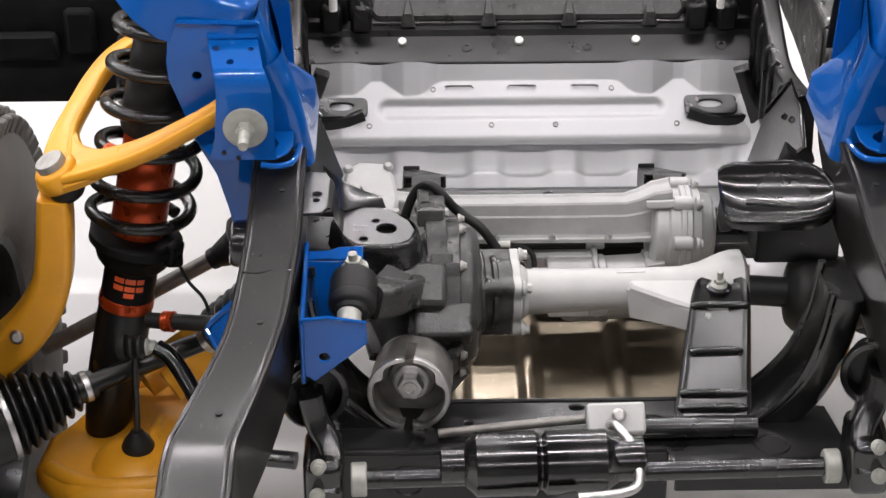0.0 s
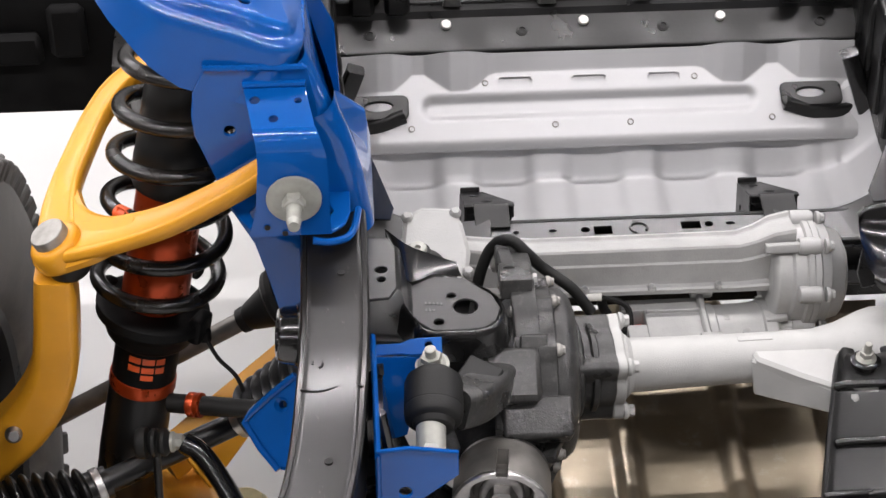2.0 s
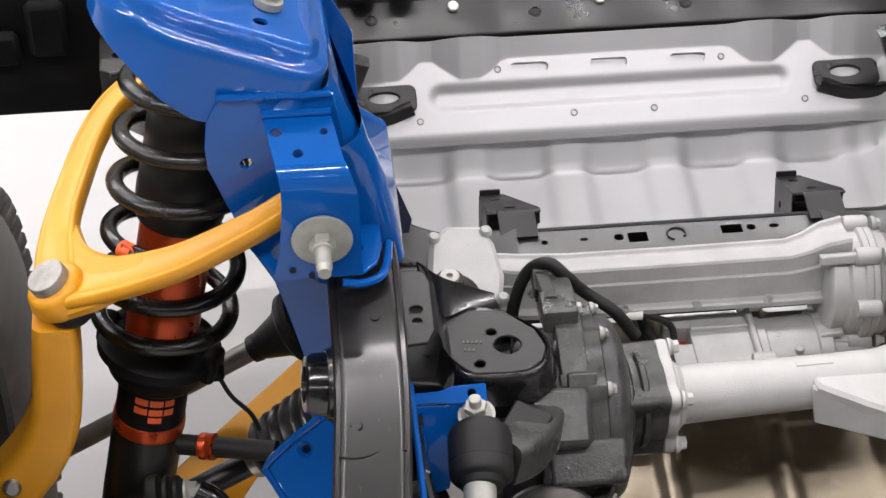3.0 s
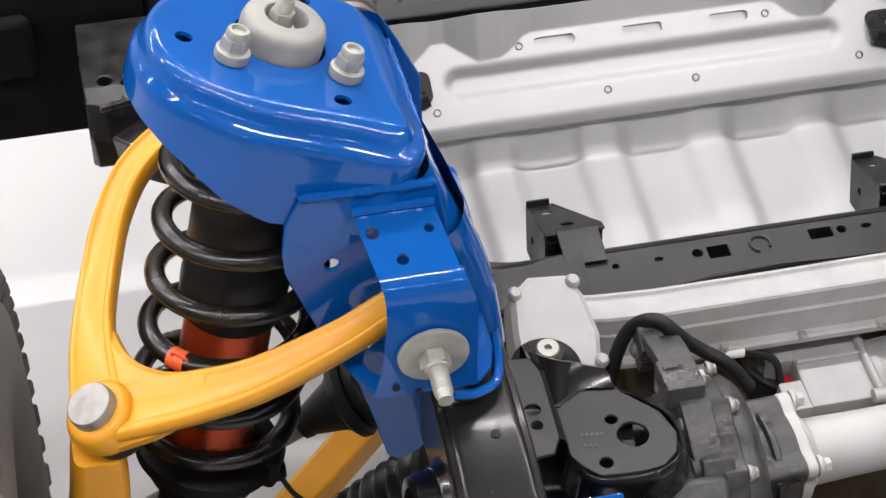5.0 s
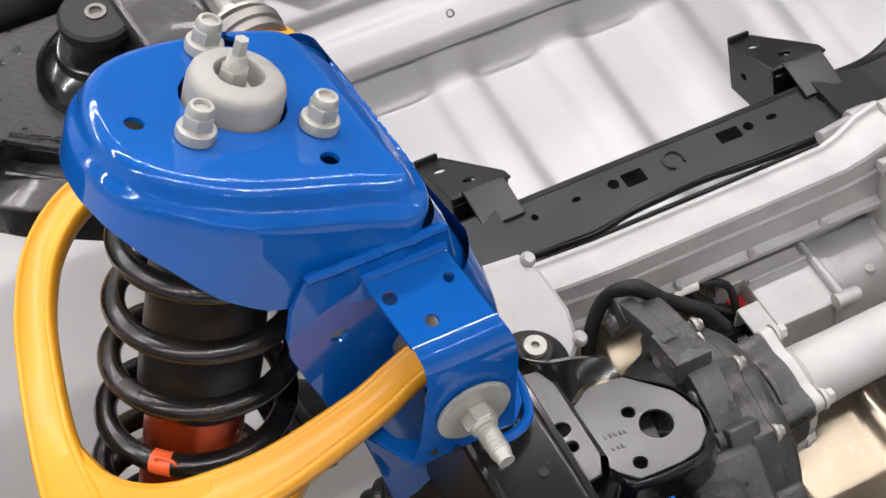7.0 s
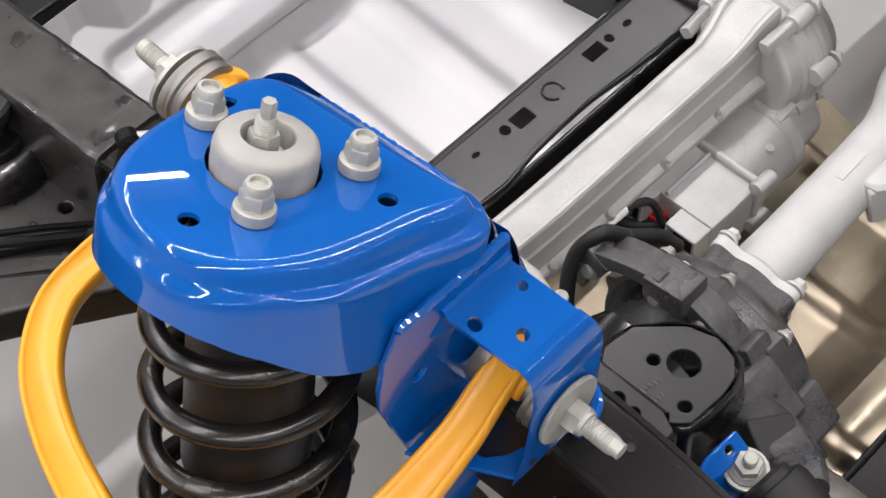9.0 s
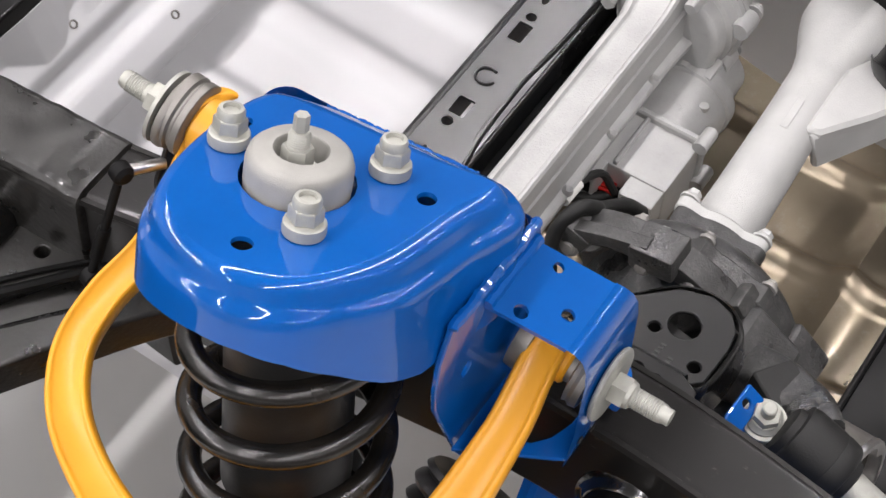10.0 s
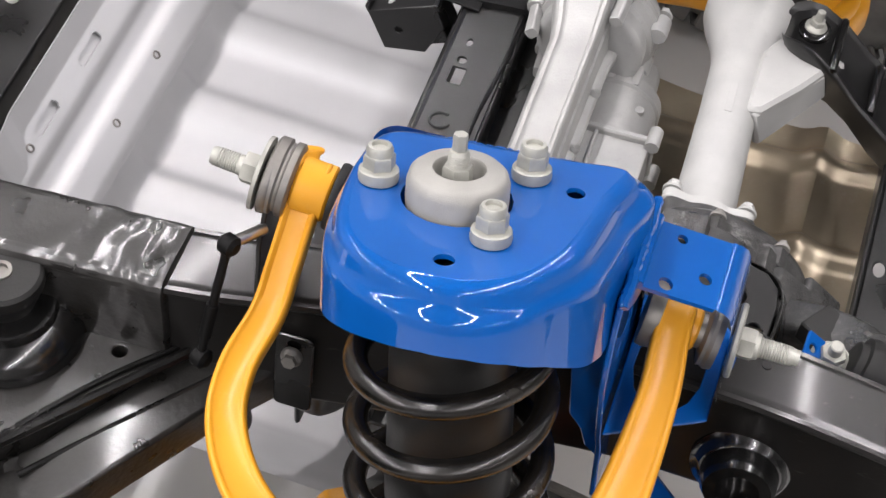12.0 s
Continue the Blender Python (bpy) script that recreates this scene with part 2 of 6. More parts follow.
def block(bm, m, sx, sy, sz, bevel=0.004, seg=1):
    """A rounded block centred on m."""
    tmp = bmesh.new()
    bmesh.ops.create_cube(tmp, size=1.0)
    for v in tmp.verts:
        v.co = V((v.co.x * sx, v.co.y * sy, v.co.z * sz))
    if bevel:
        bmesh.ops.bevel(tmp, geom=list(tmp.edges), offset=bevel, segments=seg, affect="EDGES", profile=0.5)
    for v in tmp.verts:
        v.co = m @ v.co
    join(bm, tmp)
    return bm


def frame_of(o, x, z):
    """A frame at o with z as given and x as near as may be."""
    z = V(z).normalized()
    x = V(x)
    x = (x - z * x.dot(z)).normalized()
    m = Matrix((x, z.cross(x), z)).transposed().to_4x4()
    m.translation = V(o)
    return m


def rrect(x0, y0, x1, y1, r, k=4):
    out = []
    for cx, cy, a in ((x1 - r, y1 - r, 0), (x0 + r, y1 - r, 90), (x0 + r, y0 + r, 180), (x1 - r, y0 + r, 270)):
        for i in range(k + 1):
            q = radians(a + 90 * i / k)
            out.append((cx + r * math.cos(q), cy + r * math.sin(q)))
    return out


def box_profile(w, h, r=0.006, k=3):
    return rrect(-w / 2, -h / 2, w / 2, h / 2, r, k)


def at(p):
    return Matrix.Translation(V(p))


def bolt(bm, p, way, r=0.008, head=0.008, flange=0.0, stud=0.0, stud_r=0.0):
    """A hex head on p along way, with a flange under it and a stud beyond."""
    m = axes_to(p, V(p) + V(way))
    z = 0
    if flange:
        lathe(bm, m, [(flange, 0), (flange, 0.003), (flange * 0.86, 0.0045), (r, 0.0065)], 20)
        z = 0.004
    hexa(bm, m, r, z, z + head)
    if stud:
        q = stud_r or r * 0.55
        lathe(bm, m, [(q, z + head - 0.001), (q, z + head + stud * 0.9), (q * 0.8, z + head + stud)], 14)
    return bm


MID = 0.478
MIRROR = Matrix.Translation((2 * MID, 0, 0)) @ Matrix.Diagonal((-1, 1, 1, 1))
MIRROR_RAIL = Matrix.Translation((0.988, 0, 0)) @ Matrix.Diagonal((-1, 1, 1, 1))  # the other rail and what hangs on it


def threads(r, z0, z1, pitch=0.0019, deep=0.0006):
    """Radius and height pairs of a threaded shank."""
    out = []
    for i in range(int((z1 - z0) / pitch)):
        out += [(r, z0 + pitch * (i + 0.15)), (r, z0 + pitch * (i + 0.4)), (r - deep, z0 + pitch * (i + 0.7)), (r - deep, z0 + pitch * (i + 0.9))]
    return out


def mirrored(ob, label=""):
    c = copy_thing(ob, MIRROR_RAIL @ ob.matrix_basis)
    if label:
        c["label"] = label
    return c


# ---- the hall ----
def slab(name, x0, x1, y0, y1, z0, z1, mat, label, category):
    bm = bmesh.new()
    block(bm, at(((x0 + x1) / 2, (y0 + y1) / 2, (z0 + z1) / 2)), x1 - x0, y1 - y0, z1 - z0, 0)
    return single(name, bm, mat, label, category, kind="structure")


X0, X1, Y0, Y1 = -6.0, 7.0, -7.0, 6.0
slab("floor", X0, X1, Y0, Y1, FLOOR_Z - 0.2, FLOOR_Z, FLOORMAT, "smooth pale grey showroom floor, softly reflecting", "floor")
# unseen ceiling and walls, their greys set for bounce light and reflections
slab("ceiling", X0, X1, Y0, Y1, CEIL_Z, CEIL_Z + 0.2, CEILMAT, "plain grey hall ceiling, unseen, its tone set for reflections", "ceiling")
slab("wall_west", X0 - 0.2, X0, Y0 - 0.2, Y1 + 0.2, FLOOR_Z - 0.2, CEIL_Z + 0.2, WALLMAT, "plain grey painted hall wall, unseen, added to shape bounce light", "wall")
slab("wall_east", X1, X1 + 0.2, Y0 - 0.2, Y1 + 0.2, FLOOR_Z - 0.2, CEIL_Z + 0.2, WALLMAT, "plain grey painted hall wall, unseen, added to shape bounce light", "wall")
slab("wall_south", X0, X1, Y0 - 0.2, Y0, FLOOR_Z - 0.2, CEIL_Z + 0.2, WALLMAT, "plain grey painted hall wall, unseen, added to shape bounce light", "wall")
slab("wall_north", X0, X1, Y1, Y1 + 0.2, FLOOR_Z - 0.2, CEIL_Z + 0.2, WALLMAT, "plain grey painted hall wall, unseen, added to shape bounce light", "wall")

LAMP_POWER = {-4.2: 46.0, -1.2: 78.0, 1.15: 83.0, 3.65: 86.0, 4.2: 88.0}
LAMP_ROWS = {-4.2: (-3.5, 0.5, 4.5), -1.2: (-3.5, 0.5, 4.5), 1.15: (-3.5, 0.5, 4.5), 3.65: (-3.5, 0.5), 4.2: (-4.6, -0.6, 3.4)}
for ly, places in LAMP_ROWS.items():
    for lx in places:
        lamp = thing("ceiling_light", (lx, ly, CEIL_Z - 0.10), "long slim white strip light under the ceiling", "ceiling light", "strip lights")
        bm = bmesh.new()
        block(bm, at((lx, ly, CEIL_Z - 0.035)), 3.98, 0.16, 0.07, 0.01)
        part("lamp_case", bm, LAMPCASE, lamp)
        data = bpy.data.lights.new("strip", "AREA")
        data.shape, data.size, data.size_y, data.energy = "RECTANGLE", 3.96, 0.04, LAMP_POWER[ly] * (1.22 if lx < -3 else 1.0)
        data.color = (1.0, 0.982, 0.97)
        tubelamp = new("lamp_tube", data)
        tubelamp.location = (0, 0, 0.02)
        tubelamp.parent = lamp


# ---- chassis frame ----
frame_ob = thing("chassis_frame", (MID, 0.0, 0.4), "gloss black coated steel ladder frame of a pickup chassis", "chassis frame")


def side_rail(mirror=False):
    bm = bmesh.new()
    rows = [(-1.05, 0.03, 0.655), (-0.86, 0.033, 0.682), (-0.75, 0.037, 0.698), (-0.67, 0.040, 0.711), (-0.63, 0.050, 0.717), (-0.55, 0.074, 0.730), (-0.47, 0.092, 0.742),
            (-0.38, 0.101, 0.757), (-0.30, 0.106, 0.770), (-0.21, 0.107, 0.783), (-0.10, 0.105, 0.785), (0.10, 0.085, 0.78), (0.24, 0.062, 0.778), (0.45, 0.056, 0.775),
            (0.8, 0.06, 0.775), (1.6, 0.06, 0.775)]
    h = 0.13
    path = curve([(x, y, z - h / 2) for y, x, z in rows], 5)
    prof = box_profile(0.064, h, 0.009, 4)
    sizes = [(1 + 0.22 * max(0, min(1, (-0.50 - p.y) / 0.2)), 1.0) for p in path]
    sweep(bm, path, prof, sizes=sizes)
    # weld seams along the top edges
    for side in (-1, 1):
        tube(bm, [p + V((side * 0.031 * s[0], 0, h / 2 - 0.0045)) for p, s in zip(path, sizes)], 0.0042, 6)
    if mirror:
        bmesh.ops.transform(bm, matrix=MIRROR_RAIL, verts=bm.verts)
    return bm


part("side_rail", side_rail(), BLACK_RAIL, frame_ob)
part("side_rail", side_rail(True), BLACK_RAIL, frame_ob)

# shallow drain holes, a butt weld and a dimple on the rail
for mir in (Matrix.Identity(4), MIRROR_RAIL):
    bm = bmesh.new()
    tube(bm, [mir @ V((0.071 + 0.061 * i / 12, -0.384 - 0.004 * math.sin(i * 0.5), 0.7562)) for i in range(13)], 0.0016, 6)
    part("butt_weld", bm, BLACK_RAIL, frame_ob)
    bm = bmesh.new()
    tube(bm, [mir @ V((0.088 + 0.005 * math.cos(q), -0.352 + 0.007 * math.sin(q), 0.7617)) for q in np.linspace(-1.2, 3.4, 14)], 0.0014, 6)
    part("stamped_mark", bm, BLACK_RAIL, frame_ob)
    for x, y, z in ((0.097, -0.474, 0.7425), (0.058, -0.623, 0.7195), (0.114, -0.231, 0.781)):
        bm = bmesh.new()
        lathe(bm, mir @ at((x, y, z)), [(0.0042, -0.002), (0.0042, 0.0012), (0.0034, 0.0016)], 14)
        part("drain_plug", bm, RUBBER, frame_ob)


def crossmember():
    """The pressed transverse member with holes behind the gear casting."""
    bm = bmesh.new()
    z = 0.551
    holes = [(0.417, 0.139, 0.0060), ("sq", 0.439, 0.137, 0.0115, 0.0085), (0.376, 0.139, 0.005, 0.003, 0), ("sq", 0.55, 0.141, 0.0125, 0.0075),
             (0.573, 0.142, 0.0055), (0.600, 0.142, 0.006, 0.0035, 0), (0.66, 0.14, 0.006), (0.33, 0.138, 0.004)]
    out = [(0.16, 0.1015), (0.30, 0.1015), (0.37, 0.0985), (0.42, 0.1045), (0.50, 0.1075), (0.56, 0.1035), (0.64, 0.1005), (0.80, 0.1005), (0.80, 0.160), (0.16, 0.160)]
    plate(bm, at((0, 0, z)), out, 0.003, holes)
    # rolled front lip, rear flange and the deep front wall
    front = curve([(0.14, 0.104, z - 0.005), (0.30, 0.104, z - 0.005), (0.37, 0.101, z - 0.007), (0.42, 0.107, z - 0.005), (0.50, 0.110, z - 0.006), (0.56, 0.106, z - 0.007), (0.64, 0.103, z - 0.005), (0.82, 0.103, z - 0.005)], 6)
    tube(bm, front, 0.0055, 8)
    tube(bm, [(0.14, 0.161, z - 0.002), (0.82, 0.161, z - 0.002)], 0.004, 8)
    return bm


part("crossmember", crossmember(), PLATEBLACK, frame_ob)
bm = bmesh.new()
tube(bm, [(0.484 + 0.0105 * math.cos(q), 0.138 + 0.0105 * math.sin(q), 0.5518) for q in np.linspace(-0.6, 4.4, 22)], 0.0017, 8)
part("pressed_ring", bm, PLATEBLACK, frame_ob)
for y, z, d, h in ((0.097, 0.504, 0.006, 0.08), (0.080, 0.511, 0.040, 0.006), (0.1645, 0.512, 0.005, 0.074)):
    bm = bmesh.new()
    block(bm, at((0.48, y, z)), 0.68, d, h, 0.002)
    part("member_wall", bm, SATIN, frame_ob)
# the ends of the member sweep up to the rails
for s, name in ((1, "member_end"), (-1, "member_end")):
    bm = bmesh.new()
    pts = [(0.30, 0.13, 0.535), (0.22, 0.135, 0.528), (0.16, 0.15, 0.540), (0.12, 0.16, 0.575), (0.10, 0.16, 0.62)]
    sweep(bm, curve(pts, 6), box_profile(0.075, 0.045, 0.010))
    if s < 0:
        bmesh.ops.transform(bm, matrix=MIRROR, verts=bm.verts)
    part(name, bm, SATIN, frame_ob)


def seat_bracket(x):
    """Folded sheet bracket on the transverse member: a holed top, a side wall, a rear lip and a tab welded to the member."""
    bm = bmesh.new()
    w = 0.030
    m = frame_of((x, 0.225, 0.543), (1, 0, 0), (0, 0.42, 1))
    q0, q1 = V((w + 0.005, -0.026, 0)), V((-w * 0.15, 0.042, 0))
    plate(bm, m, [(-w, -0.040), (w + 0.004, -0.040), q0.xy, q1.xy, (-w, 0.042)], 0.003, [(-0.014, 0.019, 0.0058, 0.0042, 0), (0.0, -0.017, 0.0068, 0.0046, 0)], 0.001)
    plate(bm, frame_of(m @ V((-w, 0, 0)), m.to_3x3() @ V((0, 1, 0)), (-1, 0, 0.05)), [(-0.038, 0.0), (0.042, 0.0), (0.040, 0.050), (-0.005, 0.060), (-0.038, 0.030)], 0.003, [(0.015, 0.028, 0.004)], 0.0008)
    # slanted side wall, front wall and a raised rear lip
    run = (q1 - q0).length
    plate(bm, frame_of(m @ q0, m.to_3x3() @ (q1 - q0), m.to_3x3() @ V((0.8, 0.42, 0))), [(0.0, -0.020), (run, -0.012), (run, 0.0), (0.0, 0.0)], 0.003, (), 0.0008)
    plate(bm, frame_of(m @ V((0, -0.0385, 0)), (1, 0, 0), (0, -1, 0.1)), [(-w, -0.040), (w, -0.030), (w + 0.003, 0.0), (-w, 0.0)], 0.003, (), 0.0008)
    block(bm, m @ at((-w * 0.58, 0.0415, 0.002)), w * 0.84, 0.004, 0.009, 0.001)
    block(bm, m @ at((-0.009, -0.006, -0.032)), 0.038, 0.060, 0.044, 0.002)
    tab = curve([m @ V((0.004, -0.036, 0.001)), m @ V((0.004, -0.043, 0.0)), V((x + 0.004, 0.168, 0.557)), V((x + 0.004, 0.146, 0.5535))], 6)
    sweep(bm, tab, box_profile(0.044, 0.003, 0.001))
    return bm


part("mount_bracket", seat_bracket(0.298), SATIN, frame_ob)
part("mount_bracket", seat_bracket(0.662), SATIN, frame_ob)


def front_member():
    bm = bmesh.new()
    holes = [(0.59, -0.345, 0.016, 0.009, 0), (0.493, -0.318, 0.010, 0.006, 0), (0.35, -0.35, 0.006), (0.30, -0.36, 0.005)]
    plate(bm, at((0, 0, 0.497)), [(0.17, -0.405), (0.60, -0.405), (0.612, -0.436), (0.84, -0.436), (0.82, -0.32), (0.70, -0.305), (0.30, -0.305), (0.19, -0.32)], 0.004, holes, 0.0015)
    block(bm, at((0.390, -0.408, 0.445)), 0.43, 0.008, 0.11, 0.003)
    block(bm, at((0.725, -0.439, 0.475)), 0.23, 0.006, 0.045, 0.002)
    block(bm, at((0.505, -0.302, 0.465)), 0.58, 0.006, 0.07, 0.002)
    tube(bm, [(0.17, -0.407, 0.494), (0.60, -0.407, 0.494)], 0.006, 8)
    lathe(bm, axes_to((0.27, -0.4115, 0.45), (0.27, -0.5, 0.45)), [(0.027, 0), (0.026, 0.003), (0.020, 0.0035), (0.018, 0.001)], 24)
    lathe(bm, at((0.738, -0.402, 0.4965)), [(0.024, 0), (0.0225, 0.0025), (0.0195, 0.0025), (0.018, 0.0006)], 28)
    return bm


part("front_crossmember", front_member(), SATIN, frame_ob)
for s in (1, -1):
    # curved arms that carry the member up to the rails
    bm = bmesh.new()
    pts = [(0.245, -0.315, 0.470), (0.205, -0.315, 0.495), (0.165, -0.315, 0.545), (0.142, -0.315, 0.61), (0.130, -0.31, 0.68)]
    sweep(bm, curve(pts, 6), box_profile(0.045, 0.085, 0.012), up=(0, 1, 0))
    for dy in (-0.040, 0.038):
        tube(bm, [V((x + 0.019, y + dy, z + 0.012)) for x, y, z in pts], 0.0055, 8, 6)
    if s < 0:
        bmesh.ops.transform(bm, matrix=MIRROR, verts=bm.verts)
    part("member_arm", bm, BLACK, frame_ob)


# ---- rear outrigger with body mount ----
outrig = thing("body_mount_outrigger", (-0.02, 0.33, 0.55), "black coated triangular outrigger bracket welded to the frame rail", "bracket", "outriggers")
bm = bmesh.new()
plate(bm, at((0, 0, 0.699)), [(0.045, 0.20), (0.05, 0.32), (0.03, 0.45), (-0.172, 0.45), (-0.173, 0.385), (-0.171, 0.326), (-0.153, 0.316), (-0.106, 0.328), (-0.05, 0.285), (0.01, 0.235)], 0.05, [(0.014, 0.27, 0.0062), (-0.150, 0.356, 0.0075), (-0.125, 0.351, 0.0095, 0.0075, 20), (-0.106, 0.383, 0.0085), (-0.102, 0.362, 0.007), (-0.03, 0.345, 0.007)], 0.001)
part("top_plate", bm, WRAPBLACK, outrig)
bm = bmesh.new()
sweep(bm, curve([(0.06, 0.172, 0.668), (0.02, 0.200, 0.670), (-0.06, 0.250, 0.670), (-0.10, 0.278, 0.665), (-0.125, 0.31, 0.655)], 5), box_profile(0.056, 0.040, 0.004))
block(bm, at((-0.145, 0.365, 0.638)), 0.055, 0.085, 0.06, 0.006)
tube(bm, [(-0.158, 0.316, 0.697), (-0.106, 0.3275, 0.697)], 0.004, 8)
part("lower_beam", bm, WRAPBLACK, outrig)
for line in (((0.036, 0.224, 0.7005), (-0.022, 0.274, 0.7005), (-0.098, 0.3265, 0.7005)), ((0.024, 0.190, 0.688), (-0.050, 0.250, 0.688), (-0.113, 0.302, 0.683)), ((0.020, 0.170, 0.660), (-0.058, 0.226, 0.660), (-0.130, 0.284, 0.652))):
    bm = bmesh.new()
    tube(bm, line, 0.0030, 8, 5)
    part("pressed_ridge", bm, BLACK, outrig)
# solid black pads on the beam face paint the dark of its slots
for a in (0.22, 0.52, 0.80):
    c = V((0.020, 0.168, 0.657)).lerp(V((-0.125, 0.279, 0.652)), a)
    bm = bmesh.new()
    plate(bm, frame_of(c + V((-0.001, -0.0015, 0)), (-0.80, 0.60, 0), (-0.60, -0.80, 0.0)), rrect(-0.013, -0.005, 0.013, 0.005, 0.0045), 0.003, (), 0.0008)
    part("slot", bm, RUBBER, outrig)
bm = bmesh.new()
tube(bm, [(0.045, 0.205, 0.700), (0.012, 0.232, 0.700), (-0.05, 0.282, 0.700), (-0.10, 0.322, 0.700)], 0.005, 8, 4)
part("weld_seam", bm, BLACK, outrig)
bm = bmesh.new()
lathe(bm, at((0.006, 0.362, 0.70)), [(0.062, 0), (0.060, 0.012), (0.050, 0.022), (0.042, 0.026), (0.040, 0.034), (0.036, 0.036)], 30)
part("mount_dome", bm, BLACK, outrig)
bush = thing("body_mount_bushing", (0.006, 0.362, 0.736), "round grey-black rubber body mount bushing on its dome", "bushing", "body mounts")
bm = bmesh.new()
lathe(bm, at((0.006, 0.362, 0.736)), [(0.024, 0), (0.025, 0.008), (0.029, 0.012), (0.031, 0.020), (0.034, 0.024), (0.034, 0.034), (0.031, 0.037), (0.010, 0.037), (0.0095, 0.030)], 32)
part("rubber", bm, RUBBER, bush)
bm = bmesh.new()
lathe(bm, at((0.006, 0.362, 0.771)), [(0.0095, 0), (0.0095, 0.0035), (0.006, 0.0035), (0.0058, -0.02)], 20)
part("sleeve", bm, DARKSTEEL, bush)
mirrored(outrig)
mirrored(bush)

# dark sill beyond the outrigger
sill = thing("sill_panel", (-0.55, 0.55, 0.50), "black plastic sill and step panel hung beside the frame", "sill panel", "sill panels")
bm = bmesh.new()
prof = [(0.45, 0.585), (0.452, 0.553), (0.47, 0.548), (0.80, 0.548), (0.80, 0.90), (0.60, 0.90), (0.47, 0.78), (0.455, 0.70), (0.463, 0.66), (0.452, 0.60)]
rings(bm, [[V((x, y, z)) for y, z in prof] for x in (-1.0, -0.45, -0.30, -0.10)])
part("panel", bm, PLASTIC, sill)
bm = bmesh.new()
block(bm, at((-0.045, 0.55, 0.63)), 0.115, 0.19, 0.17, 0.012)
block(bm, at((-0.045, 0.452, 0.655)), 0.09, 0.02, 0.05, 0.008)
part("inner_panel", bm, PLASTIC, sill)
for x, z, sx, sz in ((-0.33, 0.655, 0.11, 0.05), (-0.24, 0.68, 0.05, 0.08), (-0.44, 0.66, 0.09, 0.045)):
    bm = bmesh.new()
    block(bm, at((x, 0.449, z)), sx, 0.02, sz, 0.008)
    part("rib", bm, PLASTIC, sill)
mirrored(sill)


# ---- silver shield ----
PN = V((0, -0.66, 0.75)).normalized()
shield = thing("heat_shield", (0.47, 0.45, 0.40), "bright silver pressed sheet shield between the frame rails", "heat shield")
PM = frame_of((0.478, 0.462, 0.498), (1, 0, 0), PN)


def press(x, y):
    """Relief of the upper pressing: the sunk rib, and the wall that stands up behind the slot field and the end flares."""
    r = math.hypot(max(0.0, abs(x + 0.015) - 0.219), y - 0.0265)
    rib = 0.0085 * math.exp(-(r / 0.0155) ** 4)
    bend = float(np.interp(abs(x + 0.004), [0.0, 0.140, 0.152, 0.166, 0.178, 0.205, 0.226, 0.240, 0.258, 0.272, 0.285, 0.36], [0.0790, 0.0785, 0.075, 0.062, 0.0545, 0.0530, 0.068, 0.0790, 0.0790, 0.066, 0.056, 0.055]))
    wall = 0.50 * max(0.0, y - bend) + 0.0012 * min(1.0, max(0.0, (y - bend + 0.003) / 0.003))
    lip = 0.006 * max(0.0, (-0.018 - y) / 0.012) ** 2
    return wall - rib - lip - 0.006 * min(1, max(0, (abs(x) - 0.31) / 0.03))


bm = bmesh.new()
nx, ny = 300, 80
loops = []
for j in range(ny + 1):
    y = -0.030 + 0.131 * j / ny
    loops.append([PM @ V((-0.36 + 0.72 * i / nx, y, press(-0.36 + 0.72 * i / nx, y))) for i in range(nx + 1)])
rings(bm, loops, closed=False, cap=False)
slot_faces = []
for f in bm.faces:
    c = PM.inverted() @ f.calc_center_median()
    for sx in (-0.118, -0.014, 0.090):
        dx, dy = abs(c.x - sx), abs(c.y - 0.0625)
        if max(dx - 0.0175, 0) ** 2 + dy ** 2 < 0.0062 ** 2:
            slot_faces.append(f)
bmesh.ops.delete(bm, geom=slot_faces, context="FACES")
bmesh.ops.solidify(bm, geom=list(bm.faces), thickness=-0.002)
part("upper_pressing", bm, SHEET, shield)
# silver strip added close behind the slots, for the light showing through them
bm = bmesh.new()
block(bm, PM @ at((-0.012, 0.0625, -0.0055)), 0.30, 0.028, 0.004, 0.001)
part("slot_backing", bm, SHEET, shield)
for x, y in ((-0.16, 0.061), (0.134, 0.061), (-0.265, -0.002), (-0.065, -0.002), (0.04, -0.002), (0.239, -0.002)):
    bm = bmesh.new()
    lathe(bm, PM @ at((x, y, press(x, y) + 0.0022)), [(0.0048, -0.001), (0.0048, 0.001), (0.0032, 0.0014), (0.003, -0.001)], 14)
    part("rivet", bm, DARKSTEEL, shield)
# rolled lower lip
bm = bmesh.new()
tube(bm, [PM @ V((-0.36 + 0.72 * i / 40, -0.031, press(-0.36 + 0.72 * i / 40, -0.03) - 0.002)) for i in range(41)], 0.003, 8)
part("lower_lip", bm, SHEET, shield)


def corrugated(x, y):
    s = (y - 0.46) / -0.36
    wave = 0.5 + 0.5 * math.tanh(2.2 * math.sin(2 * math.pi * (x - 0.435) / 0.128) + 0.6)
    fall = max(0.0, (y - 0.428 - 0.004 * wave) / 0.040)
    base = 0.430 - 0.030 * s + 0.052 * min(1.35, fall) ** 1.15
    return base - 0.010 * wave * (1 - 0.75 * min(1.0, fall)) + 0.035 * max(0, (abs(x - MID) - 0.31) / 0.05) ** 1.4


bm = bmesh.new()
nx, ny = 220, 60
loops = [[V((0.088 + 0.78 * i / nx, 0.50 - 0.42 * j / ny, corrugated(0.088 + 0.78 * i / nx, 0.50 - 0.42 * j / ny))) for i in range(nx + 1)] for j in range(ny + 1)]
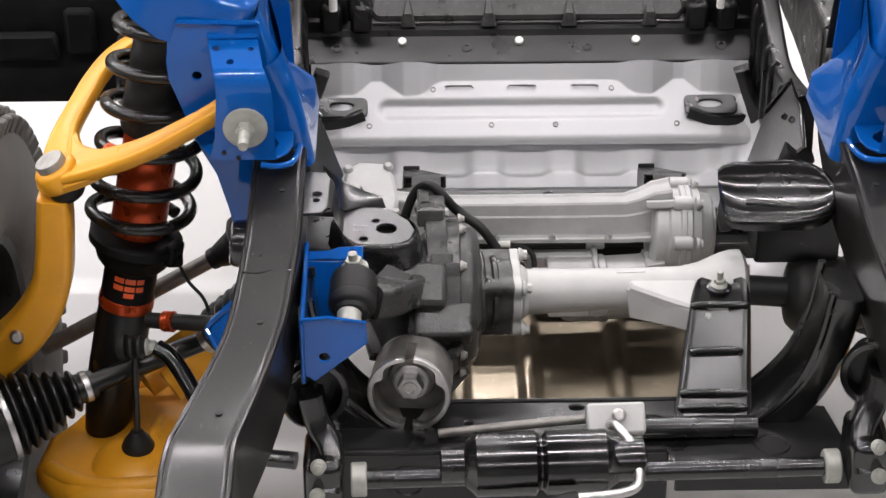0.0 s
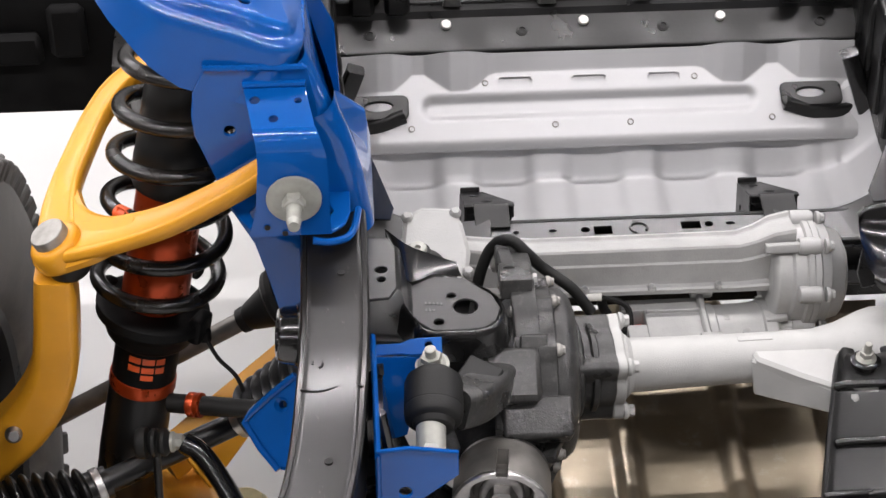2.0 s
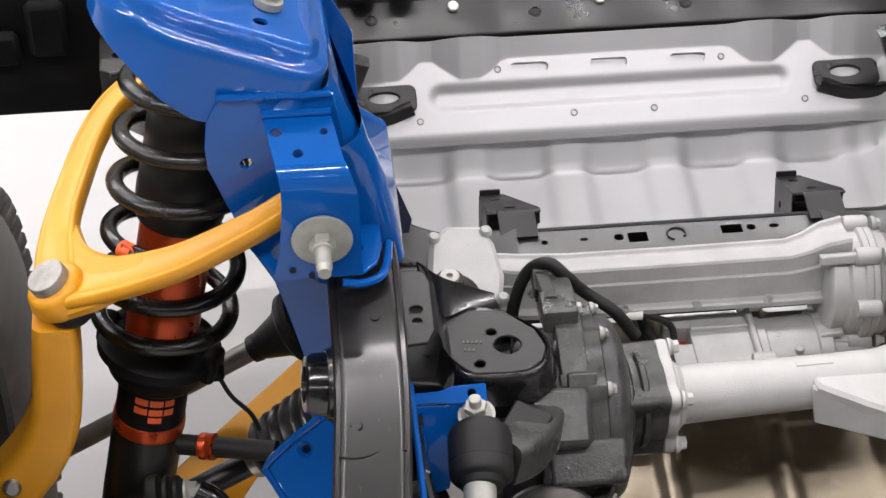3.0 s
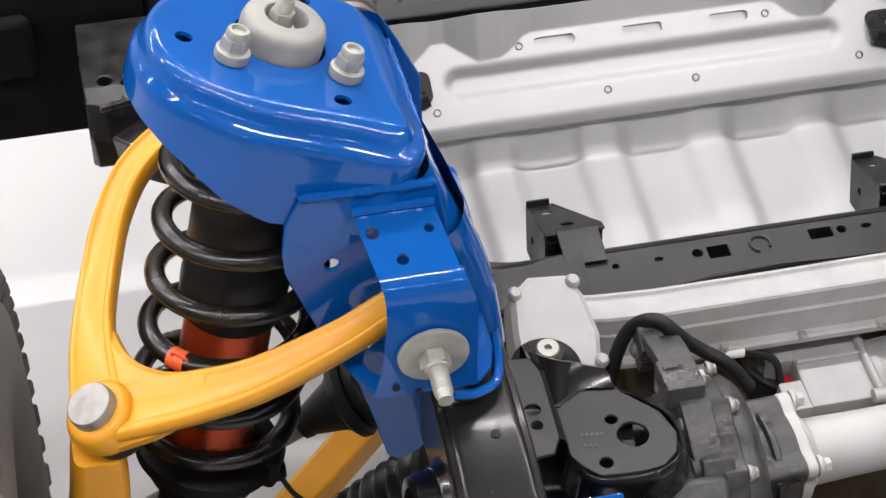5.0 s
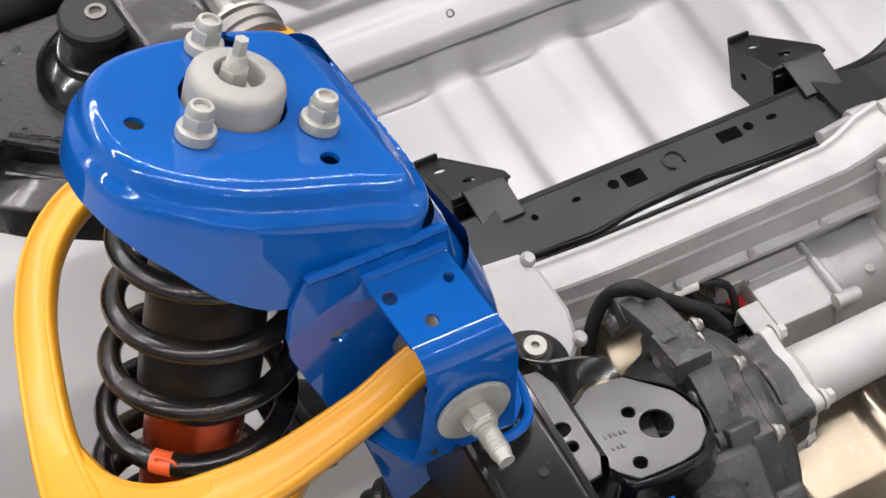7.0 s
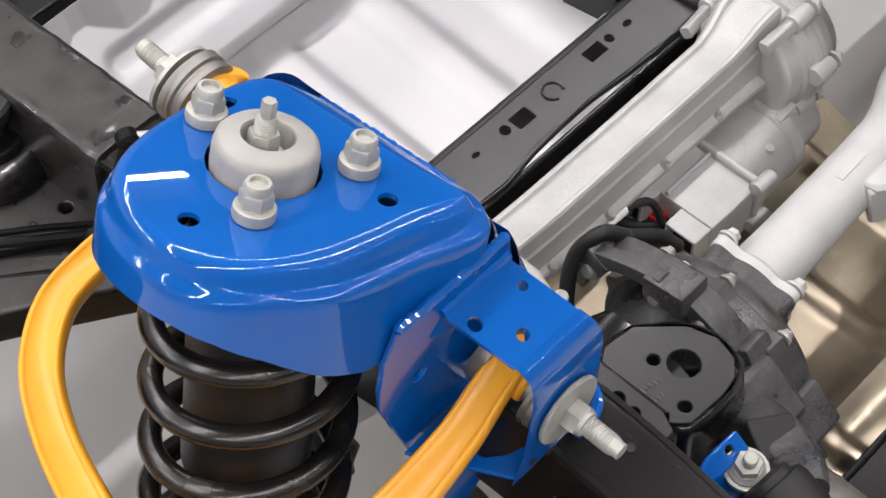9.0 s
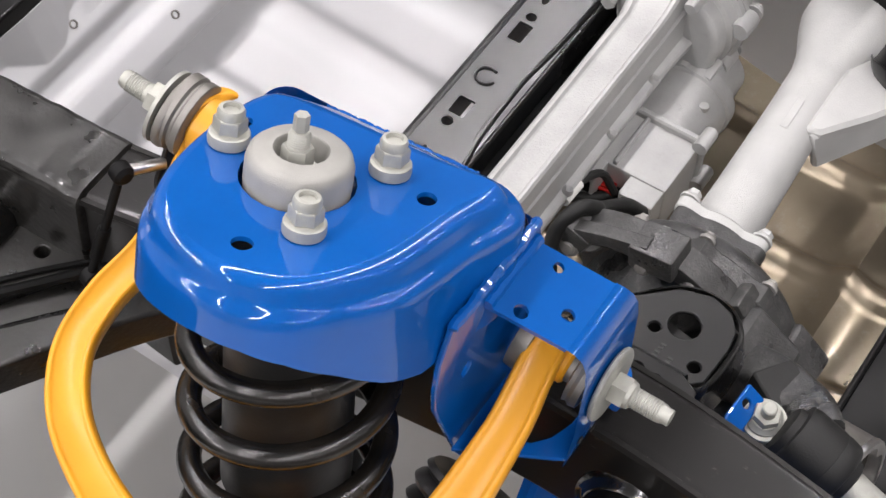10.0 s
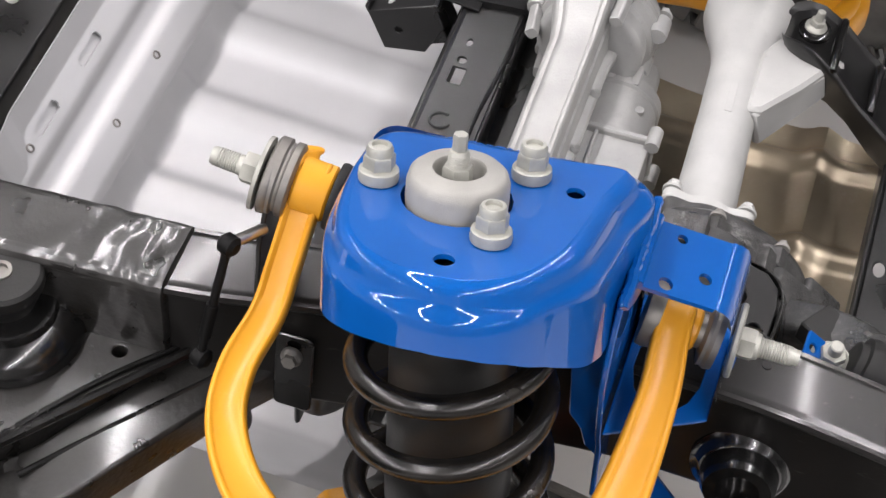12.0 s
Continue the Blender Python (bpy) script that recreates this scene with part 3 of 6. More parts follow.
rings(bm, loops, closed=False, cap=False)
bmesh.ops.solidify(bm, geom=list(bm.faces), thickness=0.002)
part("corrugated_sheet", bm, SHEET, shield, "bright silver sheet with broad ribs")

for s in (1, -1):
    ear = thing("shield_bracket", (MID - s * 0.30, 0.47, 0.50), "black steel ear bracket with an oval hole over the shield", "bracket", "shield brackets")
    bm = bmesh.new()
    m = frame_of((MID - 0.304 + (0.016 if s < 0 else 0.0), 0.476, 0.524), (1, 0, 0), (0, -0.42, 0.9))
    plate(bm, m, rrect(-0.050, -0.019, 0.036, 0.021, 0.010), 0.005, [(-0.006, 0.003, 0.020, 0.008, 0)], 0.0012)
    sweep(bm, curve([m @ V((0.030, -0.012, -0.004)), m @ V((-0.01, -0.022, -0.012)), m @ V((-0.05, -0.018, -0.02)), m @ V((-0.09, 0.0, -0.03))], 6), box_profile(0.012, 0.02, 0.004))
    if s < 0:
        bmesh.ops.transform(bm, matrix=MIRROR, verts=bm.verts)
    part("ear_plate", bm, SATIN, ear)

# ---- dark unit behind the shield ----
unit = thing("rear_housing", (0.47, 0.75, 0.40), "black ribbed cover unit behind the silver shield", "housing")
bm = bmesh.new()
prof = [(0.546, 0.566), (0.549, 0.571), (0.602, 0.590), (0.606, 0.600), (0.63, 0.606), (0.63, 0.45), (0.55, 0.45)]
rings(bm, [[V((x, y, z)) for y, z in prof] for x in (0.09, 0.30, 0.60, 0.87)])
part("flange", bm, SATIN, unit)
bm = bmesh.new()
out = [(-0.275, 0.0), (0.275, 0.0), (0.29, 0.02), (0.265, 0.11), (-0.265, 0.11), (-0.29, 0.02)]
m = frame_of((MID, 0.615, 0.600), (1, 0, 0), (0, -0.72, 0.7))
plate(bm, m, out, 0.03, (), 0.008)
plate(bm, m @ at((0, 0.012, 0.010)), [(x * 0.92, y * 0.8) for x, y in out], 0.012, (), 0.006)
part("cover", bm, CASTBLACK, unit)
for i in range(4):
    bm = bmesh.new()
    x = -0.20 + 0.135 * i
    sweep(bm, [m @ V((x, 0.002, 0.004)), m @ V((x, 0.018, 0.016)), m @ V((x, 0.045, 0.012))], box_profile(0.022, 0.012, 0.004), up=(0, 0, 1), sizes=[(1.2, 1), (0.8, 1), (0.3, 0.8)])
    part("rib", bm, CASTBLACK, unit)
for i, x in enumerate((0.268, 0.463, 0.658)):
    bm = bmesh.new()
    lathe(bm, axes_to((x, 0.592, 0.582), (x, 0.57, 0.61)), [(0.007, 0), (0.0075, 0.009), (0.006, 0.012)], 16)
    part("white_cap", bm, WHITEPLASTIC, unit, "small white plastic bolt cap")
for x in (0.34, 0.47, 0.61):
    bm = bmesh.new()
    bolt(bm, m @ V((x - MID, 0.075, 0.018)), (0, -0.7, 0.7), 0.007, 0.006, 0.011)
    part("cover_bolt", bm, CASTBLACK, unit)
for x in (0.16, 0.375, 0.575, 0.80):
    bm = bmesh.new()
    lathe(bm, axes_to((x, 0.576, 0.581), (x, 0.56, 0.61)), [(0.009, 0), (0.009, 0.002), (0.005, 0.0025), (0.005, -0.002)], 18)
    part("rivet", bm, SATIN, unit)
for x in (0.15, 0.20, 0.76, 0.81):
    bm = bmesh.new()
    block(bm, at((x, 0.615, 0.625)), 0.035, 0.05, 0.05, 0.006)
    tube(bm, [(x, 0.60, 0.64), (x, 0.63, 0.70)], 0.009, 12)
    part("clip", bm, SATIN, unit)
for x in (0.155, 0.795):
    bm = bmesh.new()
    tube(bm, [(x, 0.585, 0.648), (x, 0.582, 0.672)], 0.007, 12)
    part("white_cap", bm, WHITEPLASTIC, unit, "small white plastic bolt cap")
bm = bmesh.new()
block(bm, at((MID, 1.05, 0.62)), 0.66, 0.70, 0.30, 0.03)
part("body", bm, CASTBLACK, unit)
for x in (0.125, 0.831):
    bm = bmesh.new()
    block(bm, at((x, 0.72, 0.57)), 0.10, 0.22, 0.20, 0.015)
    block(bm, at((x, 0.63, 0.60)), 0.07, 0.05, 0.05, 0.008)
    part("side_cover", bm, SATIN, unit)
for s in (1, -1):
    sidew = thing("tunnel_bracket", (MID - s * 0.40, 0.5, 0.5), "dark folded steel side bracket along the frame rail", "bracket", "tunnel brackets")
    bm = bmesh.new()
    sweep(bm, curve([(0.085, 0.20, 0.60), (0.10, 0.32, 0.59), (0.095, 0.45, 0.60), (0.09, 0.62, 0.64)], 5), box_profile(0.03, 0.16, 0.008))
    if s < 0:
        bmesh.ops.transform(bm, matrix=MIRROR, verts=bm.verts)
    part("web", bm, SATIN, sidew)
    for y, x in ((0.26, 0.113), (0.33, 0.116), (0.39, 0.114), (0.47, 0.110), (0.54, 0.108)):
        bm = bmesh.new()
        tube(bm, [(x, y, 0.545), (x, y, 0.60), (x, y + 0.004, 0.655), (x - 0.010, y + 0.006, 0.672)], 0.006, 8, 4)
        if s < 0:
            bmesh.ops.transform(bm, matrix=MIRROR, verts=bm.verts)
        part("pressed_rib", bm, SATIN, sidew)
    strut = bmesh.new()
    sweep(strut, curve([(0.139, 0.470, 0.592), (0.122, 0.470, 0.545), (0.106, 0.470, 0.500)], 4), rrect(-0.012, -0.012, 0.012, 0.012, 0.003, 2), up=(0, 1, 0))
    block(strut, at((0.108, 0.470, 0.452)), 0.024, 0.030, 0.055, 0.003)
    if s < 0:
        bmesh.ops.transform(strut, matrix=MIRROR, verts=strut.verts)
    part("strut", strut, BLACK, sidew)

# pressed gusset and pale inner sheet beside the far end of the transverse member
for mir in (Matrix.Identity(4), MIRROR):
    gus = thing("member_gusset", mir @ V((0.09, 0.16, 0.56)), "glossy black pressed gusset plate with small holes", "bracket", "member gussets")
    bm = bmesh.new()
    gm2 = frame_of((0.116, 0.13, 0.60), (-0.75, 0, -0.7), (0.55, -0.6, 0.58))
    gin = gm2.inverted()
    pts = []
    for q in ((0.180, 0.165, 0.576), (0.146, 0.207, 0.652), (0.108, 0.219, 0.699), (0.097, 0.182, 0.671), (0.096, 0.140, 0.630), (0.135, 0.132, 0.584), (0.175, 0.152, 0.567)):
        w = gin @ V(q)
        pts.append((w.x, w.y))
    hs = [(*(gin @ V(q)).to_2d(), 0.004) for q in ((0.120, 0.187, 0.655), (0.111, 0.178, 0.655))]
    plate(bm, gm2, pts, 0.006, hs, 0.0015)
    tube(bm, [gm2 @ V((*pts[k], 0.002)) for k in (1, 2, 3, 4, 5)], 0.0035, 8)
    bmesh.ops.transform(bm, matrix=mir, verts=bm.verts)
    part("pressing", bm, BLACK, gus)

# ---- bronze skid plate ----
skid = thing("skid_plate", (0.52, -0.12, 0.38), "bronze tinted polished steel skid plate with pressed ribs", "skid plate")
bm = bmesh.new()


def skid_z(x, y):
    z = 0.415 - 0.02 * math.cos((y + 0.13) / 0.22 * math.pi / 2)
    for rx in (0.345, 0.445, 0.572, 0.70):
        z += 0.013 * math.exp(-((x - rx - 0.02 * (y + 0.1)) / 0.013) ** 4)
    z += 0.014 * math.exp(-((y + 0.235) / 0.016) ** 2) + 0.02 * max(0, (y - 0.03) / 0.06)
    return z


loops = [[V((0.27 + (0.47 + 0.05 * j / 46) * i / 110, -0.31 + 0.42 * j / 46, skid_z(0.27 + (0.47 + 0.05 * j / 46) * i / 110, -0.31 + 0.42 * j / 46))) for i in range(111)] for j in range(47)]
rings(bm, loops, closed=False, cap=False)
bmesh.ops.solidify(bm, geom=list(bm.faces), thickness=0.003)
part("sheet", bm, BRONZE, skid)


# rail details: the crushed sleeve behind the tower, the bump stop boss and small fittings
def rail_fittings(mir):
    bm = bmesh.new()
    random.seed(21)
    path = curve([(0.061, 0.232, 0.7135), (0.060, 0.30, 0.7125), (0.056, 0.45, 0.711), (0.06, 0.8, 0.711), (0.06, 1.6, 0.711)], 22)
    prof = [((1 - k / 6) * a[0] + k / 6 * b[0], (1 - k / 6) * a[1] + k / 6 * b[1]) for a, b in zip(rrect(-0.037, -0.069, 0.037, 0.069, 0.012, 4), rrect(-0.037, -0.069, 0.037, 0.069, 0.012, 4)[1:] + rrect(-0.037, -0.069, 0.037, 0.069, 0.012, 4)[:1]) for k in range(6)]
    loops = []
    for i, p in enumerate(path):
        k = 0.90 if i == 0 else 1.0
        a = 0.35 + 0.9 * math.exp(-(p.y - 0.232) / 0.06)
        loops.append([p + V((x * k + a * 0.0013 * noise.noise(V((x * 60, p.y * 55, z * 60))), 0, z * k + a * 0.0016 * noise.noise(V((x * 45 + 5, p.y * 45, z * 45))) + a * 0.0012 * noise.noise(V((x * 110, p.y * 110, z * 110))))) for x, z in prof])
    rings(bm, loops)
    bmesh.ops.transform(bm, matrix=mir, verts=bm.verts)
    part("rail_sleeve", bm, WRAPBLACK, frame_ob)
    bm = bmesh.new()
    lathe(bm, axes_to((0.080, -0.232, 0.700), (0.0, -0.238, 0.712)), [(0.041, 0.0), (0.0405, 0.008), (0.036, 0.011), (0.034, 0.016), (0.0315, 0.018), (0.030, 0.030), (0.027, 0.036), (0.018, 0.037), (0.016, 0.020)], 36)
    bmesh.ops.transform(bm, matrix=mir, verts=bm.verts)
    part("bump_stop_boss", bm, BLACK, frame_ob)
    bm = bmesh.new()
    plate(bm, frame_of((0.038, 0.130, 0.70), (0, 1, 0), (-1, 0, 0.1)), rrect(-0.016, -0.045, 0.016, 0.040, 0.005, 3), 0.004, [(0.0, -0.034, 0.006)], 0.001)
    bmesh.ops.transform(bm, matrix=mir, verts=bm.verts)
    part("side_tab", bm, BLACK, frame_ob)
    bm = bmesh.new()
    bolt(bm, (0.034, 0.129, 0.731), (-1, 0, 0.25), 0.0065, 0.006, 0.009)
    bmesh.ops.transform(bm, matrix=mir, verts=bm.verts)
    part("tab_bolt", bm, DARKSTEEL, frame_ob)


rail_fittings(Matrix.Identity(4))
rail_fittings(MIRROR_RAIL)

sensor = thing("height_sensor_link", (-0.01, 0.18, 0.76), "thin black height sensor link with ball sockets", "sensor link")
bm = bmesh.new()
tube(bm, [(-0.019, 0.183, 0.780), (0.012, 0.172, 0.868)], 0.0035, 10)
tube(bm, [(-0.014, 0.1815, 0.794), (-0.004, 0.178, 0.822)], 0.0052, 10)
part("rod", bm, PLASTIC, sensor)
for p in ((0.013, 0.171, 0.876), (-0.020, 0.184, 0.774)):
    bm = bmesh.new()
    lathe(bm, axes_to(V(p) - V((0.003, 0.008, 0)), V(p) + V((0.02, 0.05, 0))), [(0.005, 0), (0.0085, 0.003), (0.0085, 0.012), (0.005, 0.015)], 18)
    part("socket", bm, PLASTIC, sensor)
bm = bmesh.new()
tube(bm, [(0.016, 0.168, 0.876), (0.040, 0.152, 0.872)], 0.0045, 10)
part("pin", bm, STEEL, sensor)


# ---- blue shock tower ----
W = V((0.32, 0.08, 0.945)).normalized()
TO = V((-0.0154, -0.004, 1.0246))
TM = frame_of(TO, (0.947, 0, -0.32), W)
tower = thing("shock_tower", (0.03, -0.03, 0.80), "gloss blue painted steel shock tower welded on the frame rail", "shock tower", "shock towers")

# closed outline of the drawn cover, from the rear inner corner round the wheel side to the front inner corner
OUT = [(0.0875, 0.058), (0.081, 0.070), (0.068, 0.0775), (0.040, 0.081), (0.010, 0.080), (-0.030, 0.074), (-0.062, 0.063), (-0.084, 0.046), (-0.099, 0.020), (-0.105, -0.010),
       (-0.102, -0.036), (-0.090, -0.059), (-0.068, -0.077), (-0.036, -0.090), (0.000, -0.096), (0.045, -0.100), (0.074, -0.1035), (0.088, -0.1010), (0.0925, -0.088)]
INNER = [(0.0915, -0.064), (0.0905, -0.040), (0.0905, -0.010), (0.0905, 0.018), (0.0900, 0.040)]
LOW = [-0.05, -0.095, -0.095, -0.085, -0.080, -0.072, -0.064, -0.056, -0.050, -0.047, -0.048, -0.054, -0.066, -0.083, -0.0955, -0.094, -0.092, -0.08, -0.05]
ROLL = [0.0, 0.25, 0.7] + [1.0] * 12 + [1.0, 0.8, 0.45, 0.1]
ring_pts = [V((x, y, 0)) for x, y in OUT + INNER]
ring_low = LOW + [-0.045] * len(INNER)
ring_roll = ROLL + [0.0] * len(INNER)
ring_tight = [0.8, 0.7, 0.9] + [1.0] * 13 + [0.7, 0.4, 0.55, 0.85] + [1.0] * (len(INNER) - 1)
SUBS = 5
fine, low, roll, tight = [], [], [], []
for i in range(len(ring_pts)):
    a, b, c, d = (ring_pts[(i + k) % len(ring_pts)] for k in (-1, 0, 1, 2))
    for k in range(SUBS):
        t = k / SUBS
        fine.append(0.5 * (2 * b + (c - a) * t + (2 * a - 5 * b + 4 * c - d) * t * t + (3 * b - a - 3 * c + d) * t ** 3))
        j = (i + 1) % len(ring_pts)
        low.append(ring_low[i] * (1 - t) + ring_low[j] * t)
        roll.append(ring_roll[i] * (1 - t) + ring_roll[j] * t)
        tight.append(ring_tight[i] * (1 - t) + ring_tight[j] * t)


def outset(pts, ds):
    res = []
    for i, p in enumerate(pts):
        t = (pts[(i + 1) % len(pts)] - pts[i - 1]).normalized()
        res.append(p + V((t.y, -t.x, 0)) * ds[i])
    return res


# levels of the drawn cover: flat, rolled edge, step and skirt on the wheel side; one bent edge on the engine side
LEVELS = [(-0.0116, 0.0, 0), (-0.0108, 0.0, 0), (-0.010, 0.0, 0), (-0.0072, -0.0006, 0), (-0.0047, -0.0020, 0), (-0.0028, -0.0042, 0), (-0.0016, -0.0074, 0), (-0.0008, -0.0120, 0), (0.0002, -0.0158, 0), (0.0020, -0.0190, 0), (0.0042, -0.0218, 0),
          (0.0056, -0.0255, 0), (0.0060, -0.032, 0), (0.006, -0.032, 0.5), (0.006, -0.032, 1.0)]
BENT = [(-0.0116, 0.0), (-0.0108, 0.0), (-0.010, 0.0), (-0.006, -0.0008), (-0.001, -0.0030), (0.005, -0.0062), (0.010, -0.0090), (0.0140, -0.0115), (0.0165, -0.0135), (0.0178, -0.0155), (0.0184, -0.0180), (0.0186, -0.021), (0.0186, -0.024)]
loops = []
for n, (d, z, k) in enumerate(LEVELS):
    di, zi = BENT[min(n, len(BENT) - 1)]
    lp = outset(fine, [(di + (d - di) * r) * (c if d < 0 else 1.0) for r, c in zip(roll, tight)])
    grow = 0.0 if d < -0.005 else 0.007 * min(1.0, (d + 0.005) / 0.009)
    lp2 = []
    for i, p in enumerate(lp):
        zz = zi + (z - zi) * roll[i]
        front = min(1.0, max(0.0, (-0.080 - fine[i].y) / 0.012))
        lp2.append(TM @ V((p.x, p.y - grow * front, zz + k * (low[i] - zz))))
    loops.append(lp2)
bm = bmesh.new()
cover_rows = rings(bm, loops, closed=True, cap=False)
edges = [e for e in bm.edges if e.verts[0] in cover_rows[0] and e.verts[1] in cover_rows[0]]
for x, y, rx, ry, turn in ((-0.0744, -0.0129, 0.0070, 0.0070, 0), (0.0413, -0.0724, 0.0075, 0.0065, 20), (0.030, 0.0635, 0.0115, 0.0065, -15), (0.0078, 0.0525, 0.0115, 0.0105, 0), (0.004, 0.0, 0.0375, 0.0375, 0)):
    a = radians(turn)
    hv = [bm.verts.new(TM @ V((x + rx * math.cos(q) * math.cos(a) - ry * math.sin(q) * math.sin(a), y + rx * math.cos(q) * math.sin(a) + ry * math.sin(q) * math.cos(a), 0)))
          for q in (2 * math.pi * i / 24 for i in range(24))]
    edges += [bm.edges.new((hv[i], hv[(i + 1) % 24])) for i in range(24)]
bmesh.ops.triangle_fill(bm, use_beauty=True, use_dissolve=False, edges=edges, normal=W)
thicken(bm, 0.0035)
part("cover", bm, BLUE, tower, smooth=48)

# box below the cover: front wall, rounded corner, engine-side wall, all flaring towards the rail
def box_row(z, off, x0, back):
    xr = float(np.interp(z, [0.755, 0.79, 0.83, 0.87, 0.908, 0.94, 0.972], [0.147, 0.142, 0.136, 0.126, 0.112, 0.0985, 0.0890])) + off
    yf = -0.1255 - off
    lean = max(0.0, xr - 0.0865) * min(1.0, max(0.0, (z - 0.79) / 0.05))
    r = 0.024
    pts = [V((x0, yf, z)), V((x0 + (xr - r - x0) * 0.5, yf, z))]
    for i in range(9):
        q = radians(-90 + 90 * i / 8)
        pts.append(V((xr - r + r * math.cos(q), yf + r + r * math.sin(q), z)))
    for y in (-0.06, 0.0, 0.055):
        pts.append(V((xr - lean * (y + 0.10) / 0.155, y, z)))
    if back:
        for i in range(6):
            q = radians(90 * i / 5)
            pts.append(V((xr - lean - 0.018 + 0.018 * math.cos(q), 0.060 + 0.018 * math.sin(q), z)))
    return pts


bm = bmesh.new()
rows = []
for k, z in enumerate((0.968, 0.955, 0.935, 0.915, 0.89, 0.86, 0.82, 0.79, 0.755)):
    row = box_row(z, 0.0, 0.074, True)
    if k == 0:
        row = [p + V((-0.0050, 0, 0.007)) * min(1.0, max(0.0, (p.y + 0.1255) / 0.022)) for p in row]
    rows.append(row)
rings(bm, rows, closed=False, cap=False)
bmesh.ops.solidify(bm, geom=list(bm.faces), thickness=0.0035)
part("box_wall", bm, BLUE, tower)
bm = bmesh.new()
rows = []
for k, z in enumerate((0.914, 0.900, 0.88, 0.85, 0.82, 0.79, 0.755)):
    row = box_row(z, 0.0042, 0.088, True)
    if k == 0:
        row = [p + V((0, 0, -0.007 + 0.022 * min(1.0, max(0.0, (p.y + 0.13) / 0.03)))) for p in row]
    rows.append(row)
rings(bm, rows, closed=False, cap=False)
bmesh.ops.solidify(bm, geom=list(bm.faces), thickness=0.004)
part("outer_wall", bm, BLUE, tower)
# weld bead along the bent inner edge
bm = bmesh.new()
random.seed(3)
lip = [TM @ V((0.1085 + random.uniform(-0.0006, 0.0006), 0.044 - 0.118 * i / 60, -0.0150 + random.uniform(-0.0006, 0.0006))) for i in range(61)]
tube(bm, lip, [0.0019 + random.uniform(-0.0004, 0.0004) for i in range(61)], 8)
part("weld_seam", bm, BLUE, tower)
# front gusset plate
gy = -0.1265
bm = bmesh.new()
gm = frame_of((0, gy, 0), (1, 0, 0), (0, -1, 0))  # local x = world x, y = world z
goutline = [(-0.018, 0.966), (0.03, 0.967), (0.088, 0.966), (0.094, 0.93), (0.098, 0.90), (0.108, 0.83), (0.115, 0.755), (0.118, 0.70), (0.095, 0.665), (0.066, 0.640), (0.054, 0.636), (0.045, 0.643), (0.033, 0.697), (0.021, 0.745), (0.002, 0.784), (-0.021, 0.851), (-0.033, 0.887), (-0.0345, 0.912), (-0.031, 0.940)]
plate(bm, gm, goutline, 0.0045, [(0.004, 0.892, 0.006)], 0.001)
part("front_gusset", bm, BLUE, tower)
bm = bmesh.new()
weld = [V((-0.019 + 0.104 * i / 40, gy + 0.0005 + random.uniform(-0.0006, 0.0006), 0.9675 - 0.001 * i / 40 + random.uniform(-0.0005, 0.0005))) for i in range(41)]
tube(bm, weld, [0.0040 + random.uniform(-0.0006, 0.0006) for i in range(41)], 8)
part("weld_seam", bm, BLUE, tower)
# front clevis bracket: top, bend and face
bm = bmesh.new()
tw = V((0, -0.272, 1)).normalized()
bmx = frame_of((0.055, -0.154, 0.9397), (1, 0, 0), tw)
inv = bmx.inverted()


def on_top(x, y):
    p = inv @ V((x, y, 0.947 + 0.272 * (y + 0.127)))
    return p.x, p.y


plate(bm, bmx, [on_top(0.021, -0.127), on_top(0.0305, -0.184), on_top(0.0935, -0.184), on_top(0.084, -0.127)], 0.004,
      [(*on_top(0.033, -0.147), 0.0054), (*on_top(0.077, -0.149), 0.0040), (*on_top(0.052, -0.172), 0.0050)])
prof = [(-0.184, 0.9315), (-0.190, 0.9285), (-0.1955, 0.922), (-0.1985, 0.911), (-0.1995, 0.895), (-0.200, 0.84), (-0.199, 0.808)]
CX0 = [0.0305, 0.0315, 0.033, 0.034, 0.034, 0.029, 0.021]
CX1 = [0.0945, 0.0965, 0.0995, 0.1030, 0.1050, 0.1050, 0.1060]
tmp = bmesh.new()
rings(tmp, [[V((CX0[i] + (CX1[i] - CX0[i]) * k / 12, y, z)) for k in range(13)] for i, (y, z) in enumerate(prof)], closed=False, cap=False)
bmesh.ops.solidify(tmp, geom=list(tmp.faces), thickness=0.004)
join(bm, tmp)
part("clevis_bracket", bm, BLUE, tower)
# no real holes here: black discs paint the shade of two face holes
for x, z in ((0.040, 0.820), (0.058, 0.812)):
    bm = bmesh.new()
    lathe(bm, axes_to((x, -0.2005, z), (x, -0.3, z)), [(0.0032, 0), (0.0032, 0.0008), (0.0, 0.0009)], 14)
    part("hole_shade", bm, RUBBER, tower)
bm = bmesh.new()
tube(bm, [V((0.0205 + 0.065 * i / 20, -0.1285 + random.uniform(-0.0004, 0.0004), 0.9485)) for i in range(21)], 0.0042, 8)
part("weld_seam", bm, BLUE, tower)
# foot of the clevis on the rail
bm = bmesh.new()
plate(bm, at((0, 0, 0.812)), [(-0.012, -0.1285), (0.021, -0.190), (0.026, -0.1985), (0.108, -0.1985), (0.120, -0.186), (0.126, -0.165), (0.126, -0.1285)], 0.004, [(0.064, -0.1615, 0.044, 0.0265, -2)], 0.001)
tube(bm, curve([(0.086, -0.2025, 0.803), (0.104, -0.202, 0.800), (0.122, -0.192, 0.798), (0.130, -0.17, 0.796), (0.134, -0.14, 0.796)], 5), 0.0042, 8)
part("foot", bm, BLUE, tower)
